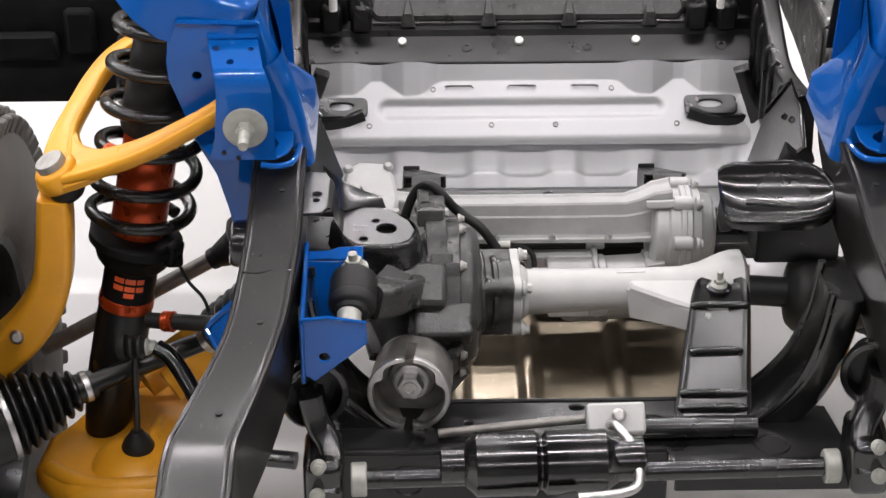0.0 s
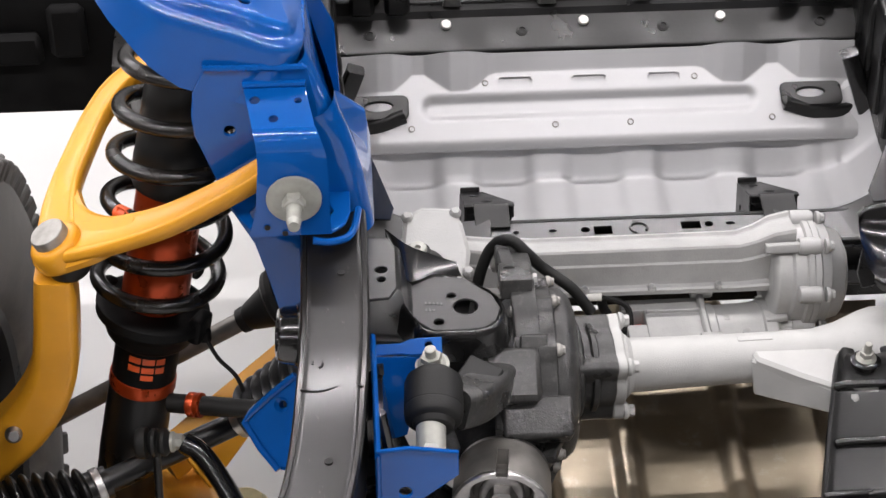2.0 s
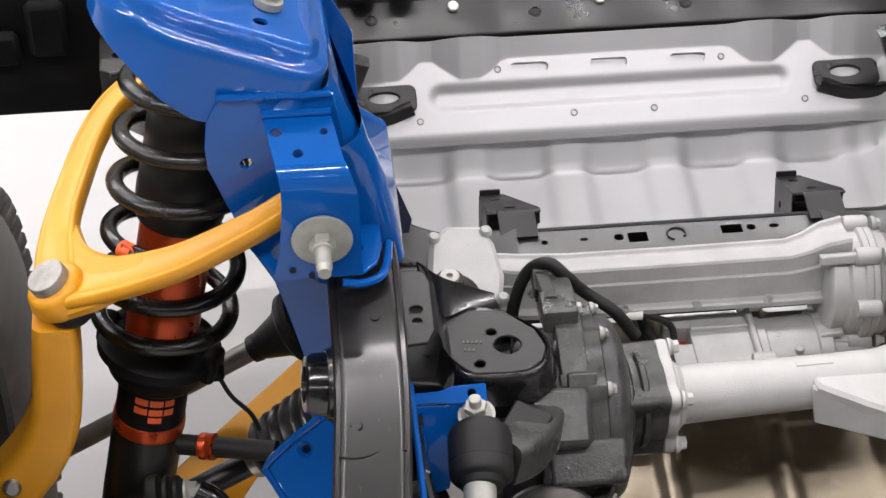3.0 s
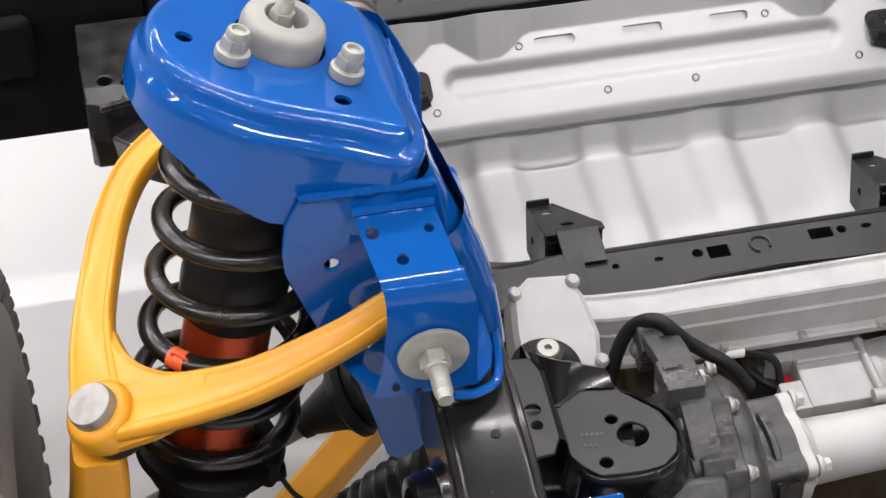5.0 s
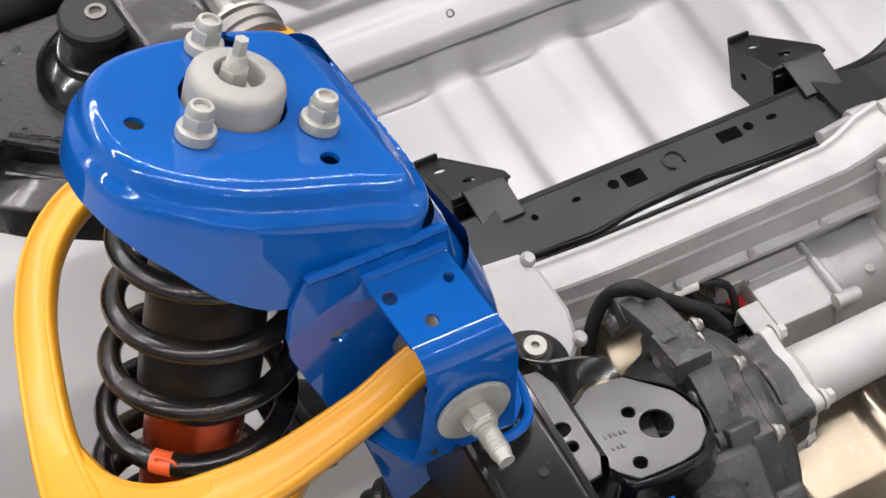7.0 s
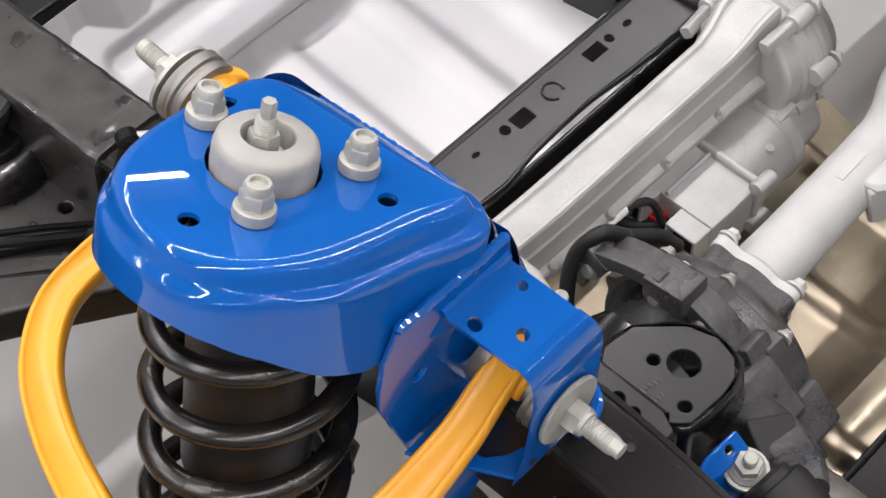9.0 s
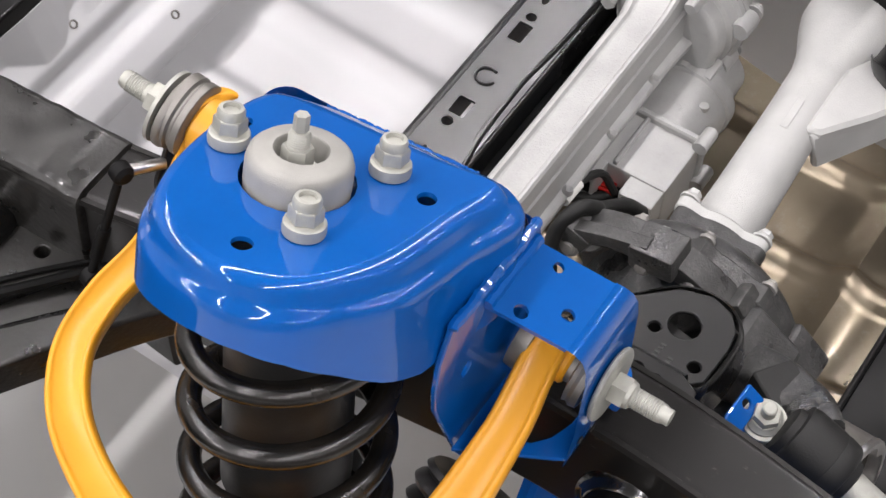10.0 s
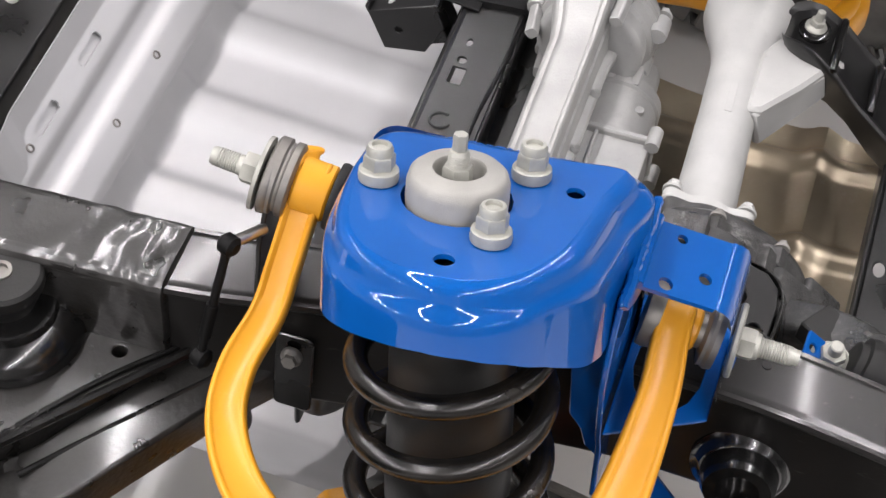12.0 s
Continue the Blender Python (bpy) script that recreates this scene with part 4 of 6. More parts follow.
# side web between the gusset and the rail
bm = bmesh.new()
plate(bm, frame_of((0.034, 0, 0), (0, -1, 0), (-1, 0, 0)), [(0.126, 0.955), (0.070, 0.955), (0.078, 0.90), (0.083, 0.855), (0.092, 0.815), (0.096, 0.76), (0.106, 0.745), (0.112, 0.725), (0.126, 0.71)], 0.004, (), 0.001)
part("side_web", bm, BLUE, tower)
# rear wing that reaches down to the rail
bm = bmesh.new()
plate(bm, frame_of((0, 0.072, 0), (1, 0, 0), (0, -1, 0)), [(-0.045, 0.975), (0.085, 0.965), (0.115, 0.90), (0.12, 0.77), (0.05, 0.77), (0.02, 0.86), (-0.02, 0.90)], 0.004, (), 0.001)
part("rear_gusset", bm, BLUE, tower)
bm = bmesh.new()
plate(bm, frame_of((0, 0.152, 0), (1, 0, 0), (0, -1, 0)), [(0.02, 0.785), (0.11, 0.785), (0.105, 0.87), (0.085, 0.885), (0.045, 0.885), (0.03, 0.86)], 0.004, (), 0.001)
part("rear_clevis", bm, SATIN, tower)

# ---- coilover shock ----
AX0, AX1 = V((-0.0372, -0.0161, 0.927)), V((-0.1196, -0.0514, 0.535))
AD = (AX1 - AX0).normalized()
SM = axes_to(AX0 - AD * 0.10, AX1, (0, 1, 0))  # z runs down the strut, 0 at the top mount


shock = thing("coilover_shock", AX0 + AD * 0.62, "coilover shock with black coil spring and orange anodised body", "shock absorber", "coilover shocks")
bm = bmesh.new()
lathe(bm, SM, [(0.030, 0.03), (0.0445, 0.036), (0.0450, 0.18), (0.0455, 0.225), (0.0465, 0.236), (0.0460, 0.262), (0.0435, 0.270), (0.040, 0.271)], 48)
part("upper_sleeve", bm, SLEEVE, shock, "black rubber upper sleeve")
bm = bmesh.new()
lathe(bm, SM, [(0.0380, 0.25), (0.0385, 0.335), (0.0378, 0.338), (0.0385, 0.341), (0.0385, 0.42), (0.036, 0.44)], 48)
part("body", bm, ORANGE, shock, "orange anodised aluminium body")
bm = bmesh.new()
lathe(bm, SM, [(0.036, 0.455), (0.0375, 0.46), (0.0375, 0.528), (0.0365, 0.532)], 48)
part("label_sleeve", bm, PLASTIC, shock, "black printed sleeve")
bm = bmesh.new()
lathe(bm, SM, [(0.0378, 0.526), (0.0392, 0.528), (0.0394, 0.541), (0.0378, 0.544)], 48)
part("ring", bm, ORANGE, shock, "orange anodised ring")
bm = bmesh.new()
lathe(bm, SM, [(0.0375, 0.540), (0.0385, 0.56), (0.039, 0.64), (0.037, 0.70), (0.030, 0.76), (0.027, 0.80)], 40)
part("lower_body", bm, SATIN, shock)
bm = bmesh.new()
lathe(bm, SM, [(0.040, 0.424), (0.060, 0.427), (0.0650, 0.431), (0.0655, 0.442), (0.058, 0.447), (0.0545, 0.457), (0.0505, 0.468), (0.046, 0.474), (0.038, 0.476)], 48)
for turn, wide in ((205, 0.034), (25, 0.026)):
    block(bm, SM @ Matrix.Rotation(radians(turn), 4, "Z") @ at((0.0605, 0, 0.438)), 0.018, wide, 0.034, 0.006, 2)
part("spring_seat", bm, PLASTIC, shock)
# the coil: even pitch, closing at the lower seat
CLIP_TURN = 4.95
PITCH, OPEN_TURNS, ALL_TURNS, COIL_R = 0.0583, 6.45, 7.45, 0.068


def coil_point(turn):
    z = PITCH * min(turn, OPEN_TURNS) + 0.036 * max(0.0, turn - OPEN_TURNS)
    q = 2 * math.pi * turn + 5.817
    return SM @ V((COIL_R * math.cos(q), COIL_R * math.sin(q), z))


bm = bmesh.new()
tube(bm, [coil_point(0.8 + (ALL_TURNS - 0.8) * i / 400) for i in range(401)], 0.0090, 16)
part("coil_spring", bm, SPRING_BLACK, shock, "thick black coated coil spring")
# orange clip snapped over the coil, with its small wire loop
bm = bmesh.new()
tube(bm, [coil_point(CLIP_TURN + 0.0035 * k) for k in range(-5, 6)], 0.0095, 16)
tube(bm, [coil_point(CLIP_TURN - 0.02) + V((0.0, -0.006, 0.007)), coil_point(CLIP_TURN - 0.012) + V((0, -0.005, 0.011)), coil_point(CLIP_TURN + 0.014) + V((0, -0.005, 0.012)), coil_point(CLIP_TURN + 0.02) + V((0, -0.008, 0.006))], 0.0014, 8, 5)
part("clip", bm, ORANGEPLASTIC, shock, "orange plastic clip")
# top mount, nut and studs
MM = frame_of(TO, (1, 0, 0), W)
cm = MM @ at((0.004, 0.0, 0))
bm = bmesh.new()
lathe(bm, cm, [(0.0340, -0.008), (0.0345, 0.0), (0.0345, 0.0125), (0.0328, 0.0185), (0.029, 0.0220), (0.018, 0.0230), (0.0165, 0.021), (0.0155, 0.006)], 48)
part("top_mount", bm, MOUNT, shock, "dull grey cast top mount")
bm = bmesh.new()
lathe(bm, MM, [(0.0135, 0.004), (0.0135, 0.012), (0.0125, 0.013)], 20)
hexa(bm, MM, 0.0105, 0.012, 0.027)
lathe(bm, MM, [(0.0072, 0.026)] + threads(0.0073, 0.0265, 0.0365, 0.0016, 0.0005) + [(0.0060, 0.038), (0.0048, 0.0385)], 20)
hexa(bm, MM, 0.0052, 0.038, 0.050, 0.001)
part("centre_nut", bm, ZINC, shock)
for i, (uu, vv) in enumerate(((0.0078, 0.0555), (-0.0409, -0.0344), (0.0495, -0.0396))):
    bm = bmesh.new()
    m = TM @ at((uu, vv, 0))
    lathe(bm, m, [(0.0135, 0.0008), (0.0140, 0.004), (0.0135, 0.0085), (0.0108, 0.0105)], 26)
    hexa(bm, m, 0.0112, 0.009, 0.020)
    lathe(bm, m, [(0.0092, 0.019), (0.0092, 0.024), (0.0080, 0.0265), (0.0058, 0.0268), (0.0052, 0.024)], 20)
    part("flange_nut", bm, ZINC, shock, "pale zinc flange nut")
# reservoir fitting and hose at the foot
bm = bmesh.new()
PORT, PORT_END = V((-0.095, -0.080, 0.483)), V((0.01, -0.118, 0.500))
pm = axes_to(PORT, PORT_END)
lathe(bm, pm, [(0.013, 0.024), (0.0150, 0.026), (0.0150, 0.032), (0.0135, 0.034), (0.0150, 0.036), (0.0150, 0.041), (0.012, 0.043)], 24)
part("fitting", bm, ORANGE, shock, "orange anodised hose fitting")
bm = bmesh.new()
tube(bm, [PORT, PORT.lerp(PORT_END, 0.5), PORT_END], 0.0115, 14, 4)
part("reservoir_hose", bm, RUBBER, shock)

# lettering on the sleeve is drawn as plain orange shapes
facing = SM.to_3x3().inverted() @ V((0.03, -1, 0))
turn0 = math.degrees(math.atan2(facing.y, facing.x)) - 7
for k, (a0, a1) in enumerate(((-26, -10), (-7, 15), (18, 40))):
    for z0, z1 in ((0.484, 0.492), (0.496, 0.504)) + (((0.507, 0.514),) if k == 1 else ()):
        bm = bmesh.new()
        rings(bm, [[SM @ V((r * math.cos(radians(a + turn0)), r * math.sin(radians(a + turn0)), z)) for r, z in ((0.0370, z0), (0.0379, z0), (0.0379, z1), (0.0370, z1))] for a in np.linspace(a0, a1, 7)])
        part("badge_bar", bm, ORANGEPLASTIC, shock, "small orange badge bar")

# ---- yellow upper control arm ----
BJ = V((-0.197, -0.121, 0.76))
UN = V((-0.408, -0.103, 0.907)).normalized()


AUP = V((-0.3, -0.08, 0.95)).normalized()


def forged(bm, rows, tall=0.021, groove=0.0026):
    """A forged arm along its top line: rounded rims on both edges with a shallow channel between, from rows of x, y, z and width."""
    path = curve([r[:3] for r in rows], 8)
    ws = resample([r[3] for r in rows], len(path))
    prof = []
    h = tall / 2
    for x, y in ((-0.86, -0.75), (-0.70, -1), (0.70, -1), (0.86, -0.75), (1, 0.0), (1, 0.45), (0.95, 0.82), (0.86, 0.97), (0.76, 1.0), (0.66, 0.93), (0.52, 1 - groove / h), (0, 1 - groove / h * 1.2), (-0.52, 1 - groove / h), (-0.66, 0.93), (-0.76, 1.0),
                 (-0.86, 0.97), (-0.95, 0.82), (-1, 0.45), (-1, 0.0)):
        prof.append((x * 0.5, y * h - h))
    sweep(bm, path, prof, up=AUP, sizes=[(w, 1) for w in ws])


arm = thing("upper_control_arm", BJ, "gloss yellow forged upper control arm with scuffed paint", "control arm", "upper control arms")
bm = bmesh.new()
forged(bm, [(-0.1945, -0.112, 0.753, 0.050), (-0.1945, -0.070, 0.7645, 0.043), (-0.190, -0.030, 0.774, 0.036), (-0.178, 0.021, 0.784, 0.0335), (-0.163, 0.066, 0.798, 0.032), (-0.1385, 0.105, 0.8145, 0.032), (-0.101, 0.130, 0.828, 0.0305), (-0.055, 0.139, 0.830, 0.029),
            (-0.012, 0.132, 0.843, 0.0275), (0.015, 0.129, 0.869, 0.027), (0.045, 0.125, 0.906, 0.027), (0.064, 0.123, 0.9255, 0.027), (0.079, 0.123, 0.920, 0.026), (0.086, 0.123, 0.904, 0.024)])
forged(bm, [(-0.178, -0.121, 0.760, 0.058), (-0.150, -0.130, 0.7705, 0.054), (-0.113, -0.142, 0.7865, 0.046), (-0.065, -0.155, 0.8115, 0.039), (0.000, -0.161, 0.850, 0.031), (0.036, -0.159, 0.872, 0.0285), (0.056, -0.158, 0.882, 0.028), (0.070, -0.158, 0.883, 0.028), (0.082, -0.159, 0.874, 0.026)])
# web in the crotch and round the joint
WN = V((-0.4545, -0.2466, 0.856)).normalized()
wmx = frame_of((-0.1934, -0.1014, 0.7545), (1, 0, 0), WN)
winv = wmx.inverted()
web = []
for x, y in ((-0.178, -0.045), (-0.1745, -0.060), (-0.1670, -0.0815), (-0.1455, -0.1045), (-0.1230, -0.1175), (-0.098, -0.129), (-0.112, -0.152), (-0.150, -0.1575), (-0.180, -0.1515), (-0.204, -0.147), (-0.2195, -0.134), (-0.2260, -0.115), (-0.2235, -0.094), (-0.2130, -0.072), (-0.196, -0.050)):
    w = winv @ V((x, y, 0.7545 - (WN.x * (x + 0.1934) + WN.y * (y + 0.1014)) / WN.z))
    web.append((w.x, w.y))
plate(bm, wmx @ at((0, 0, -0.0030)), rounded(web, 2), 0.0175, (), 0.0045)
am = frame_of(BJ, (1, 0, 0), UN)
lathe(bm, am, [(0.028, -0.032), (0.0305, -0.026), (0.0300, -0.008), (0.026, -0.003), (0.021, -0.0015)], 40)
part("arm", bm, YELLOW, arm)
bm = bmesh.new()
lathe(bm, am, [(0.0205, -0.004), (0.0205, 0.007), (0.0190, 0.009), (0.010, 0.0098), (0.0, 0.010)], 36, close=False)
part("joint_cap", bm, CAPSTEEL, arm, "dull steel ball joint cap")
bm = bmesh.new()
lathe(bm, am, [(0.024, -0.028), (0.027, -0.034), (0.026, -0.044), (0.021, -0.052), (0.017, -0.056)], 32)
part("joint_boot", bm, RUBBER, arm, "black rubber joint boot")
FB, RB = V((0.066, -0.163, 0.862)), V((0.063, 0.132, 0.905))
BW = (RB - FB).normalized()
for c, w in ((FB, -1), (RB, 1)):
    m = axes_to(c, c + BW)
    bm = bmesh.new()
    e, z0, z1 = (0.0165, -0.012, 0.011) if w < 0 else (0.0215, -0.024, 0.004)
    lathe(bm, m, [(e - 0.002, z0), (e, z0 + 0.002), (e, z1 - 0.002), (e - 0.002, z1)], 32)
    part("bush_eye", bm, YELLOW, arm)
    bm = bmesh.new()
    if w < 0:
        lathe(bm, m, [(0.012, -0.030), (0.0245, -0.029), (0.0255, -0.024), (0.0235, -0.021), (0.0245, -0.018), (0.013, -0.016), (0.013, 0.016), (0.0245, 0.018), (0.0255, 0.024), (0.0245, 0.029), (0.012, 0.030)], 32)
    else:
        lathe(bm, m, [(0.013, -0.034), (0.0255, -0.032), (0.0265, -0.028), (0.0255, -0.025), (0.013, -0.024), (0.013, 0.0245)], 40)
        disc = bmesh.new()
        lathe(disc, m, [(0.013, 0.004), (0.0270, 0.0045), (0.0290, 0.006), (0.0290, 0.011), (0.0268, 0.0125), (0.0268, 0.0145), (0.0295, 0.016), (0.0295, 0.0235), (0.0275, 0.025)], 40)
        part("bush_disc", disc, DARKSTEEL, arm, "grey steel bush discs")
    part("bushing", bm, DARKSTEEL if w < 0 else RUBBER, arm, "worn grey steel bush cone" if w < 0 else "black rubber bushing")
bm = bmesh.new()
wf = V((0.069, -0.2018, 0.857))
fw = V((0.0, -1.0, -0.02)).normalized()
m = axes_to(wf, wf + fw)
lathe(bm, m, [(0.027, -0.001), (0.0285, 0.0005), (0.0285, 0.003), (0.0270, 0.0042), (0.012, 0.0045)], 40)
hexa(bm, m, 0.0125, 0.004, 0.016)
lathe(bm, m, [(0.0105, 0.015), (0.0098, 0.019), (0.0078, 0.020)] + threads(0.0078, 0.020, 0.041) + [(0.0074, 0.042), (0.0062, 0.045), (0.0062, 0.049)], 24)
part("front_bolt", bm, ZINC, arm, "pale zinc bolt with a broad washer")
bm = bmesh.new()
wr = V((0.060, 0.160, 0.909))
m = axes_to(wr, wr + BW)
lathe(bm, m, [(0.027, -0.010), (0.0285, -0.008), (0.0285, -0.004), (0.027, -0.003)], 36)
part("rear_washer", bm, DARKSTEEL, arm)
bm = bmesh.new()
lathe(bm, m, [(0.0285, 0.0), (0.0285, 0.003), (0.012, 0.0045)], 36)
hexa(bm, m, 0.0125, 0.004, 0.016)
lathe(bm, m, [(0.0085, 0.015), (0.0078, 0.019)] + threads(0.0078, 0.019, 0.037) + [(0.0074, 0.038), (0.0062, 0.041)], 24)
part("rear_bolt", bm, ZINC, arm, "pale zinc bolt")

# ---- knuckle, lower arm, wheel ----
knuckle = thing("steering_knuckle", (-0.22, -0.12, 0.36), "gloss yellow cast steering knuckle", "knuckle", "knuckles")
bm = bmesh.new()
kp = [(-0.199, -0.116, 0.712), (-0.201, -0.115, 0.68), (-0.206, -0.114, 0.63), (-0.214, -0.113, 0.58), (-0.232, -0.114, 0.535), (-0.262, -0.115, 0.492), (-0.305, -0.117, 0.452), (-0.345, -0.12, 0.42)]
sweep(bm, curve(kp, 6), rrect(-0.025, -0.026, 0.025, 0.026, 0.011, 4), up=(0, 1, 0), sizes=[(float(np.interp(i, [0, 6, 18, 42], [0.85, 0.95, 1.05, 1.35])), 1) for i in range(43)])
part("upright", bm, YELLOW, knuckle)
bm = bmesh.new()
lathe(bm, axes_to((-0.365, -0.13, 0.37), (-0.32, -0.13, 0.372)), [(0.085, 0), (0.085, 0.03), (0.06, 0.045), (0.05, 0.05)], 36)
part("hub_carrier", bm, YELLOW, knuckle)
bm = bmesh.new()
bolt(bm, (-0.268, -0.143, 0.500), (0.2, -1, 0.5), 0.007, 0.005, 0.010)
part("clip_bolt", bm, STEEL, knuckle)

lower = thing("lower_control_arm", (-0.06, -0.10, 0.20), "gloss yellow lower control arm casting", "control arm", "lower control arms")
bm = bmesh.new()
lp = [(-0.26, -0.17), (-0.20, -0.24), (-0.10, -0.25), (-0.04, -0.235), (-0.012, -0.205), (-0.02, -0.15), (-0.045, -0.085), (-0.055, -0.03), (-0.05, 0.02), (-0.07, 0.045), (-0.10, 0.04), (-0.14, 0.02), (-0.165, 0.0), (-0.19, -0.02), (-0.25, -0.09)]


def lower_z(x, y):
    return 0.11 * max(0, (x + 0.22)) + 0.012 * math.sin(x * 26) * math.cos(y * 22)


tmp = bmesh.new()
plate(tmp, at((0, 0, 0)), lp, 0.05, (), 0.012)
bmesh.ops.subdivide_edges(tmp, edges=[e for e in tmp.edges if e.calc_length() > 0.05], cuts=3, use_grid_fill=True)
for v in tmp.verts:
    v.co.z += 0.295 + lower_z(v.co.x, v.co.y)
join(bm, tmp)
# raised rims and bosses of the casting
for pts, r in ((((-0.24, -0.17), (-0.18, -0.215), (-0.09, -0.225), (-0.03, -0.205)), 0.012), (((-0.20, -0.03), (-0.15, 0.0), (-0.10, 0.025)), 0.010), (((-0.14, -0.20), (-0.10, -0.14), (-0.09, -0.08)), 0.010)):
    tube(bm, [V((x, y, 0.292 + lower_z(x, y))) for x, y in pts], r, 12, 5)
lathe(bm, at((-0.113, -0.160, 0.290 + lower_z(-0.113, -0.16))), [(0.068, -0.012), (0.060, 0.001), (0.046, 0.009), (0.036, 0.013), (0.028, 0.015), (0.02, 0.015)], 36)
part("casting", bm, YELLOW, lower, smooth=60)
bm = bmesh.new()
sweep(bm, [V((-0.115, -0.036, 0.347)), V((-0.05, 0.009, 0.376)), V((0.02, 0.057, 0.406)), V((0.10, 0.113, 0.441))], rrect(-0.018, -0.026, 0.018, 0.026, 0.005, 3), up=(0, -0.25, 1))
plate(bm, frame_of((-0.02, -0.002, 0.372), (0.8, 0.55, 0.33), (0.3, -0.55, 0.8)), [(-0.08, -0.035), (0.10, 0.010), (0.10, 0.022), (-0.08, 0.022)], 0.008, (), 0.002)
part("rear_leg", bm, YELLOW, lower)
bm = bmesh.new()
lathe(bm, at((-0.012, -0.152, 0.315)), [(0.030, 0), (0.034, 0.02), (0.030, 0.032), (0.026, 0.06), (0.030, 0.064), (0.022, 0.075)], 30)
part("bump_stop", bm, CREAM, lower, "cream bump stop")

wheel = thing("wheel", (-0.41, -0.125, FLOOR_Z), "chunky all terrain tyre on a dark wheel", "wheel", "wheels")
bm = bmesh.new()
wm = axes_to((-0.41, -0.125, 0.40), (-0.40, -0.125, 0.40))
R = 0.389
prof = [(0.215, 0.110), (0.235, 0.128), (0.29, 0.140), (0.345, 0.136), (0.374, 0.122), (R, 0.100), (R, 0.0), (R, -0.100), (0.374, -0.122), (0.345, -0.136), (0.29, -0.140), (0.235, -0.128), (0.215, -0.110)]
lathe(bm, wm, prof, 96, close=False)
part("tyre", bm, TYRE, wheel)
bm = bmesh.new()
random.seed(11)
for i in range(60):
    q = 2 * math.pi * i / 60
    for k, (z, sx) in enumerate(((-0.095, 0.05), (-0.032, 0.048), (0.032, 0.048), (0.095, 0.05))):
        mm = wm @ Matrix.Rotation(q + (0.05 if k % 2 else 0), 4, "Z") @ at((R + 0.003, 0, z)) @ Matrix.Rotation(radians(18 if k % 2 else -14), 4, "X")
        block(bm, mm, 0.016, 0.028, sx, 0.003, 1)
    for z in (-0.126, 0.126):
        mm = wm @ Matrix.Rotation(q + 0.03, 4, "Z") @ at((R - 0.018, 0, z)) @ Matrix.Rotation(radians(-22 if z > 0 else 22), 4, "Y")
        block(bm, mm, 0.034, 0.022 if i % 2 else 0.030, 0.014, 0.003, 1)
part("tread", bm, TYRE, wheel)["kind"] = "stuff"
bm = bmesh.new()
lathe(bm, wm, [(0.218, 0.112), (0.205, 0.105), (0.195, 0.06), (0.19, -0.05), (0.05, -0.06)], 60, close=False)
lathe(bm, wm, [(0.17, 0.02), (0.17, 0.045), (0.08, 0.045), (0.08, 0.02)], 48)
part("rim", bm, SATIN, wheel)

# ---- half shaft, sway bar, tie rod ----
shaft = thing("half_shaft", (-0.12, -0.12, 0.33), "black half shaft with ribbed rubber boots and steel clamps", "half shaft", "half shafts")
bm = bmesh.new()
SA, SB = V((-0.272, -0.1875, 0.402)), V((0.05, -0.042, 0.453))
sd = (SB - SA).normalized()
tube(bm, [SA, SB], 0.0145, 16)
part("shaft", bm, SATIN, shaft)
m = axes_to(SA, SB)
bm = bmesh.new()
prof = [(0.058, -0.08), (0.060, -0.02)]
for i in range(7):
    r = 0.061 - 0.0050 * i
    prof += [(r - 0.009, -0.0105 + 0.0145 * i), (r - 0.0065, -0.0090 + 0.0145 * i), (r - 0.0020, -0.0068 + 0.0145 * i), (r, -0.0040 + 0.0145 * i), (r - 0.0005, -0.0015 + 0.0145 * i), (r - 0.0040, 0.0010 + 0.0145 * i), (r - 0.0090, 0.0026 + 0.0145 * i)]
prof += [(0.021, 0.097), (0.020, 0.115)]
lathe(bm, m, prof, 40)
part("outer_boot", bm, BOOTRUBBER, shaft, "ribbed black rubber boot")
for z, r in ((-0.022, 0.0605), (0.097, 0.0215)):
    bm = bmesh.new()
    lathe(bm, m, [(r, z), (r + 0.0012, z + 0.001), (r + 0.0012, z + 0.009), (r, z + 0.010)], 40)
    part("clamp", bm, STEEL, shaft, "steel band clamp")
bm = bmesh.new()
m2 = axes_to((0.092, -0.092, 0.530), SB - 0.074 * sd)
prof = [(0.046, -0.02), (0.050, -0.015)]
for i in range(8):
    r = 0.053 - 0.0020 * i
    prof += [(r - 0.009, -0.010 + 0.0165 * i), (r - 0.002, -0.005 + 0.0165 * i), (r, -0.001 + 0.0165 * i), (r - 0.003, 0.003 + 0.0165 * i)]
prof += [(0.019, 0.128), (0.018, 0.138)]
lathe(bm, m2, prof, 36)
part("inner_boot", bm, BOOTRUBBER, shaft, "ribbed black rubber boot")
bm = bmesh.new()
lathe(bm, m2, [(0.0185, 0.127), (0.0215, 0.128), (0.0215, 0.139), (0.0185, 0.140)], 30)
part("clamp", bm, STEEL, shaft, "steel band clamp")

